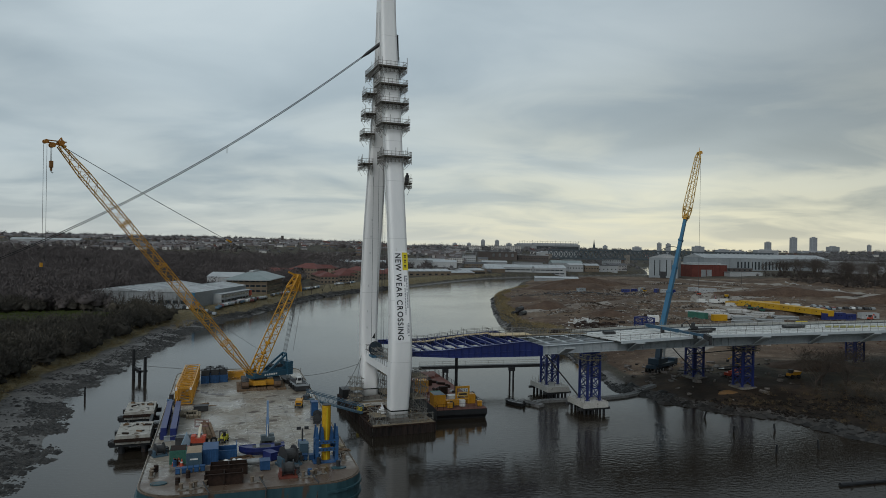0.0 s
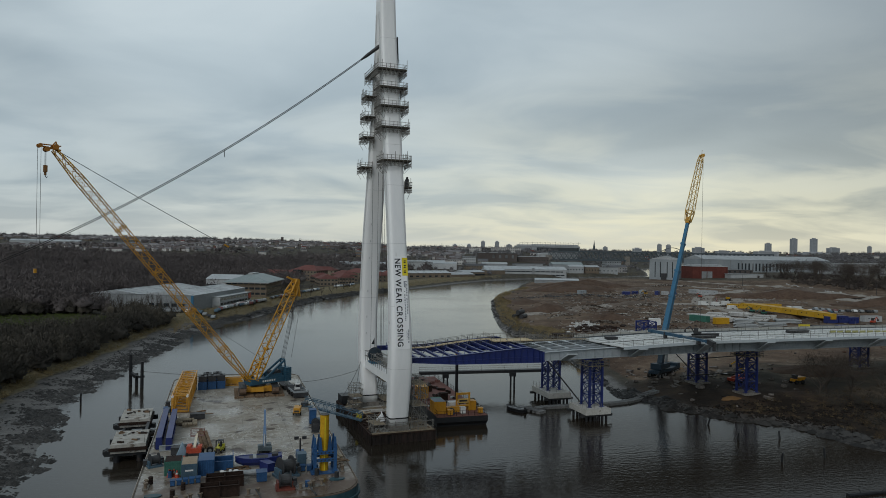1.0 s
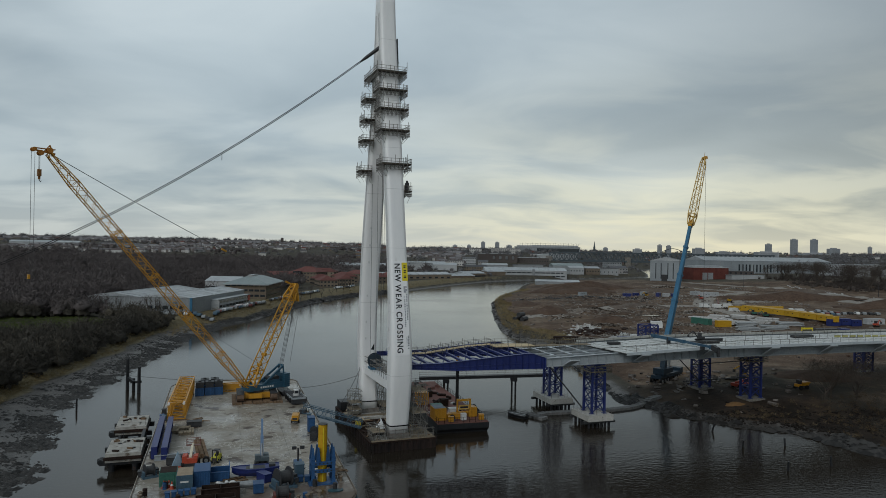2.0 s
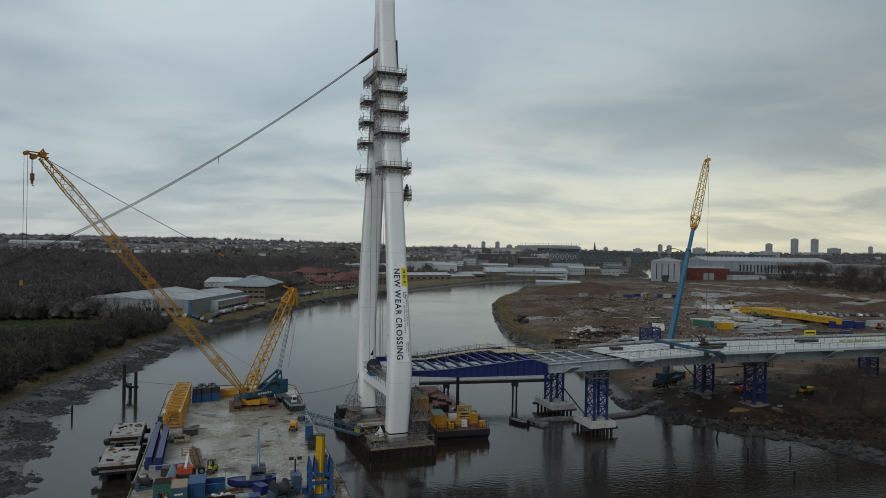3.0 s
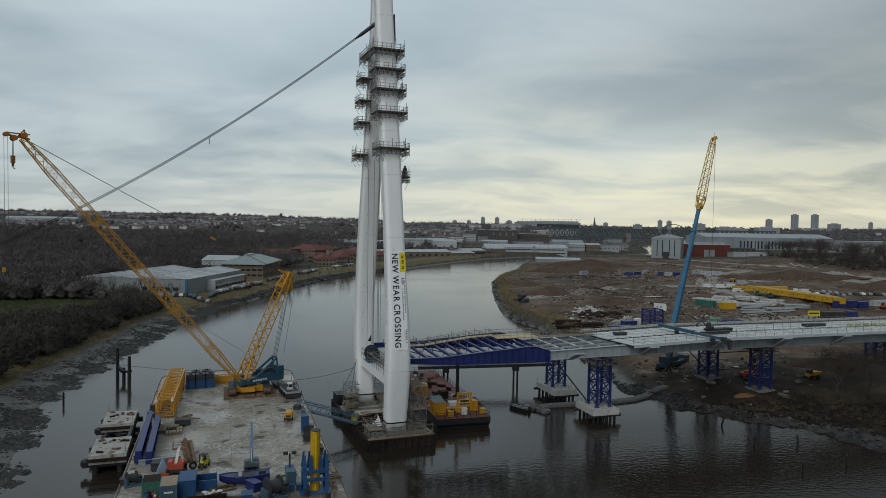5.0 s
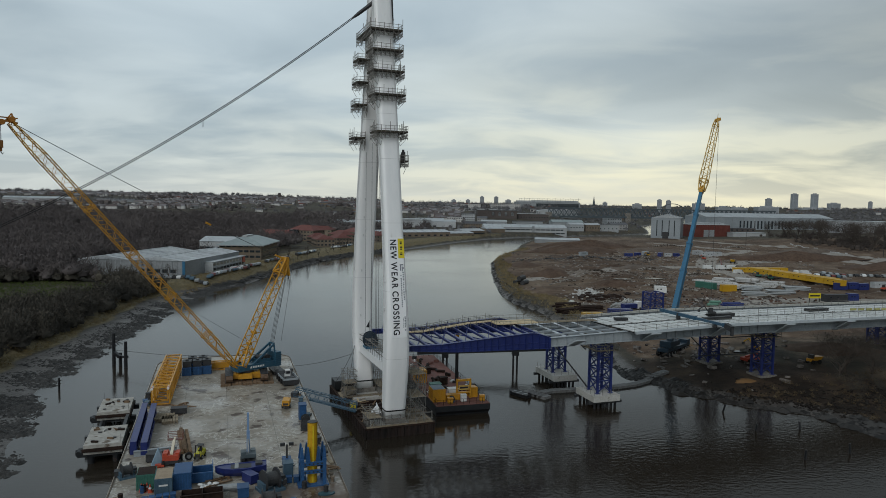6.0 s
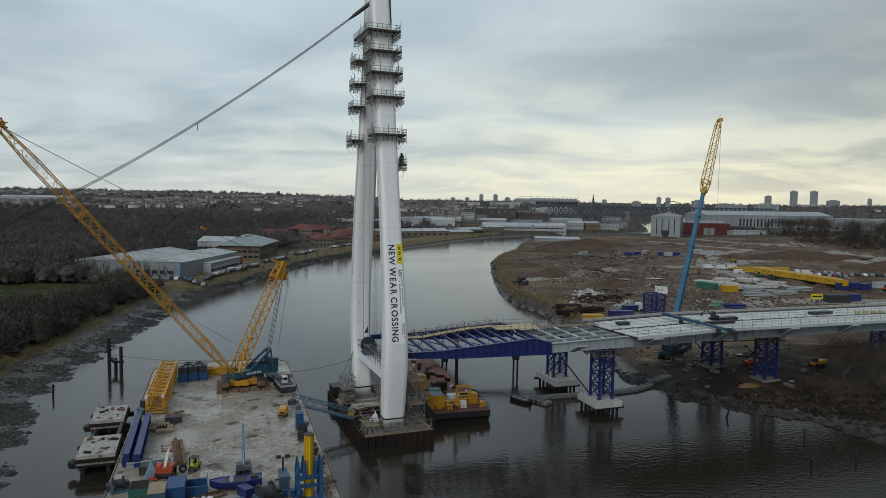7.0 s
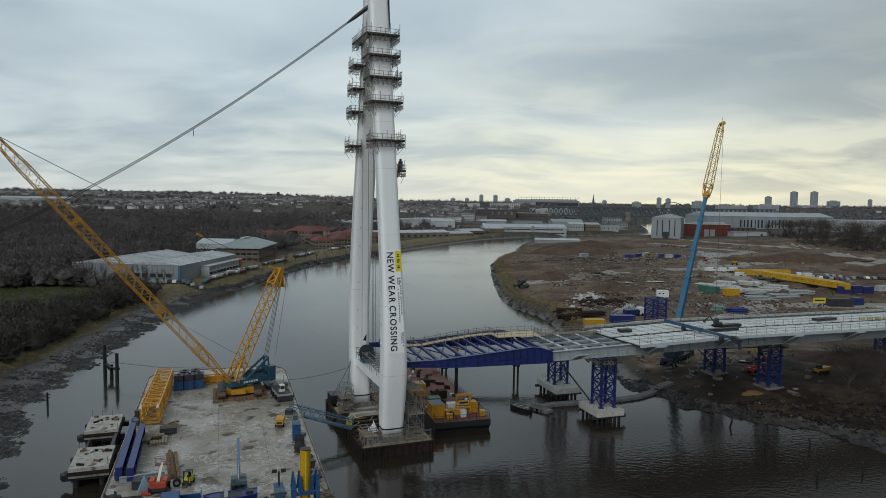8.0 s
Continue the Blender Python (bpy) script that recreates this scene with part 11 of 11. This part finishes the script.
BARK = surf("grey_brown_bark", (0.050, 0.041, 0.035), (0.095, 0.079, 0.066), 0.9, 0.3, 3, 0.1, each=0.2)


def bare_tree(name, x, y, h, spread, label, seed, dense=420):
    r = random.Random(seed)
    gz = ground_z(x, y)
    ob = thing(name, pose(x, y, gz), label, "tree", "single bare trees")
    tm = Mesh().tube((0, 0, -0.3), (0.1, 0, h * 0.35), h * 0.025, h * 0.018, 7)
    tips = []
    for k in range(9):
        a = r.uniform(0, 6.28)
        p0 = Vector((0.1, 0, h * r.uniform(0.12, 0.35)))
        p1 = Vector((math.cos(a) * spread * r.uniform(0.3, 0.6), math.sin(a) * spread * r.uniform(0.3, 0.6), h * r.uniform(0.5, 0.75)))
        tm.tube(p0, p1, h * 0.012, h * 0.006, 5)
        for q in range(3):
            p2 = p1 + Vector((r.gauss(0, spread * 0.25), r.gauss(0, spread * 0.25), h * r.uniform(0.1, 0.3)))
            tm.tube(p1, p2, h * 0.006, h * 0.002, 4)
            tips.append(p2)
            tips.append(p1.lerp(p2, 0.5))
    part("trunk", tm, BARK, ob)
    cm = Mesh()
    for k in range(dense):
        b = r.choice(tips) + Vector((r.gauss(0, spread * 0.10), r.gauss(0, spread * 0.10), r.gauss(0, h * 0.06)))
        d = Vector((r.gauss(0, 0.6), r.gauss(0, 0.6), abs(r.gauss(0.7, 0.5)))).normalized() * h * r.uniform(0.05, 0.13)
        s_ = d.cross(Vector((r.gauss(0, 1), r.gauss(0, 1), r.gauss(0, 1)))).normalized() * h * 0.0035
        cm.add([b - s_, b + s_, b + d], [(0, 1, 2)])
    part("crown", cm, BARK, ob)


rt = random.Random(77)
for k, (x, y, h, s_) in enumerate(((86, 157, 7.5, 6), (89, 160, 8.5, 6.5), (92.5, 156, 7.0, 5.5), (97, 163, 8, 6), (101, 158, 7, 5), (118, 166, 9, 6))):
    bare_tree("bare_willow", x, y, h, s_, "spreading bare pale-brown willow on the bank", 200 + k, 1500)
for k in range(16):
    t = k / 15
    bare_tree("bare_tree", -160 + 44 * t + rt.uniform(-1, 1), 306 - 2 * t + rt.uniform(-2, 2), rt.uniform(5, 8.5), 2.6, "slim bare tree in front of the warehouse", 300 + k, 200)
for k in range(10):
    t = k / 9
    bare_tree("bare_tree", -96 + 30 * t + rt.uniform(-2, 2), 400 + 130 * t, rt.uniform(5, 9), 3.0, "slim bare tree by the river road", 400 + k, 200)


# tall bare trees of the copse behind the site
for k in range(34):
    t = k / 33
    x, y = (350 + 50 * rt.random(), 660 + 80 * rt.random()) if k < 12 else (318 + 60 * rt.random(), 512 + 105 * rt.random())
    bare_tree("copse_tree", x, y, rt.uniform(14, 19), rt.uniform(7, 9), "tall bare dark tree in the copse behind the site", 500 + k, 620)


def beach_stones(seed, count, left_side, ys, wide, sizes, label, colours):
    """Loose stones along a bank, joined into one mesh."""
    r = np.random.default_rng(seed)
    bank = [p for p in (LEFT_BANK if left_side else RIGHT_BANK)]
    way = -1 if left_side else 1
    y = ys[0] + (ys[1] - ys[0]) * r.uniform(0, 1, count) ** 0.9
    x = np.interp(y, [p[1] for p in bank], [p[0] for p in bank]) + way * np.abs(r.normal(0, 1, count)) * wide - way * wide * (0.75 if left_side and wide > 4 else 0.3)
    z, left, d = land(x, y)
    patch = ripple(x, y, 16) + 0.6 * ripple(x + 50, y, 6) + r.normal(0, 0.35, count)
    ok = (d < wide * 2.0) & (z > (-0.45 if wide > 4 else -0.14)) & (patch > (-0.15 + 0.25 * np.maximum(0, -d)))
    x, y, z = x[ok], y[ok], z[ok]
    n = len(x)
    s_ = r.uniform(sizes[0], sizes[1], n) * (1 + 1.4 * (r.uniform(0, 1, n) < 0.06))
    base = np.array([(1, 0, 0.1), (0.3, 0.9, 0.05), (-0.8, 0.5, 0.1), (-0.7, -0.6, 0.0), (0.4, -0.9, 0.1), (0.05, 0.05, 0.62)])
    ang = r.uniform(0, 6.28, n)
    st = r.uniform(0.7, 1.6, n)
    v = np.empty((n, 6, 3))
    v[:, :, 0] = (base[None, :, 0] * np.cos(ang)[:, None] * st[:, None] - base[None, :, 1] * np.sin(ang)[:, None]) * s_[:, None] + x[:, None]
    v[:, :, 1] = (base[None, :, 0] * np.sin(ang)[:, None] * st[:, None] + base[None, :, 1] * np.cos(ang)[:, None]) * s_[:, None] + y[:, None]
    v[:, :, 2] = base[None, :, 2] * s_[:, None] * 0.8 + np.maximum(z, -0.05)[:, None]
    f = np.array([(0, 1, 5), (1, 2, 5), (2, 3, 5), (3, 4, 5), (4, 0, 5)])
    faces = (f[None] + (np.arange(n) * 6)[:, None, None]).reshape(-1, 3)
    me = bpy.data.meshes.new("beach_stones")
    me.from_pydata(v.reshape(-1, 3).tolist(), [], faces.tolist())
    wet_stone = island("wet_stone", *colours, False)
    wet_stone.node_tree.nodes["Principled BSDF"].inputs["Roughness"].default_value = 0.6
    wet_stone.node_tree.nodes["Principled BSDF"].inputs["Specular IOR Level"].default_value = 0.2
    me.materials.append(wet_stone)
    solid("beach_stones", me, None, label, "stones", kind="stuff")


DARK3 = ((0.010, 0.0095, 0.0092), (0.019, 0.0178, 0.0168), (0.048, 0.045, 0.042))
beach_stones(4, 52000, True, (60, 322), 5.0, (0.11, 0.36), "dark wet stones strewn over the tidal beach", DARK3)
beach_stones(5, 4200, True, (322, 560), 2.2, (0.3, 0.9), "dark stone armour at the foot of the bank", DARK3)
beach_stones(6, 6500, False, (172, 560), 1.2, (0.2, 0.55), "dark rock armour along the site's river edge", DARK3)
beach_stones(7, 5200, False, (100, 172), 2.6, (0.2, 0.65), "dark rock armour along the near bank", DARK3)

# long low heaps of planks, bars and broken blocks over the site
SCRAP = island("mixed_scrap", (0.028, 0.021, 0.017), (0.095, 0.072, 0.056), (0.34, 0.32, 0.29), False)


def scrap_heap(x, y, length, seed, label):
    """A heap about as long as given: flat blocks below, planks and bars thrown across them."""
    r = random.Random(seed)
    me = Mesh()
    turn = r.uniform(-14, 14)
    c, s_ = math.cos(math.radians(turn)), math.sin(math.radians(turn))
    for k in range(int(length * 9)):
        u, v = r.uniform(-length, length) * 0.6, r.gauss(0, length * 0.10)
        px, py = x + c * u - s_ * v, y + s_ * u + c * v
        h = max(0.0, 1 - (u / (0.62 * length)) ** 2) * max(0.0, 1 - abs(v) / (0.26 * length)) * min(1.5, length * 0.12)
        z = ground_z(px, py) + r.uniform(0.05, 0.1 + h)
        if k % 3 == 0:
            me.box((px, py, z), (r.uniform(1.6, 4.2), r.uniform(0.12, 0.35), 0.12), turn + r.gauss(0, 35), r.uniform(-9, 9), r.uniform(-12, 12))
        else:
            me.box((px, py, z), (r.uniform(0.4, 1.3), r.uniform(0.3, 0.9), r.uniform(0.2, 0.55)), r.uniform(0, 180), r.uniform(-25, 25), r.uniform(-25, 25))
    solid("scrap_heap", me, SCRAP, label, "rubble", "scrap heaps on the site", kind="stuff")


for k, (x, y, length) in enumerate(((113, 452, 16), (131, 452, 14), (67, 284, 9), (64, 258, 8), (110, 368, 10), (128, 351, 13), (163, 481, 14), (191, 589, 16), (97, 260, 9), (70, 257, 6), (90, 343, 10), (79, 349, 10), (55, 315, 8), (104, 253, 8), (99, 285, 8), (91, 297, 8), (246, 578, 14), (123, 268, 9), (51, 256, 7), (205, 583, 12))):
    scrap_heap(x, y, length, 500 + k, "long low heap of planks, steel bars and broken concrete")
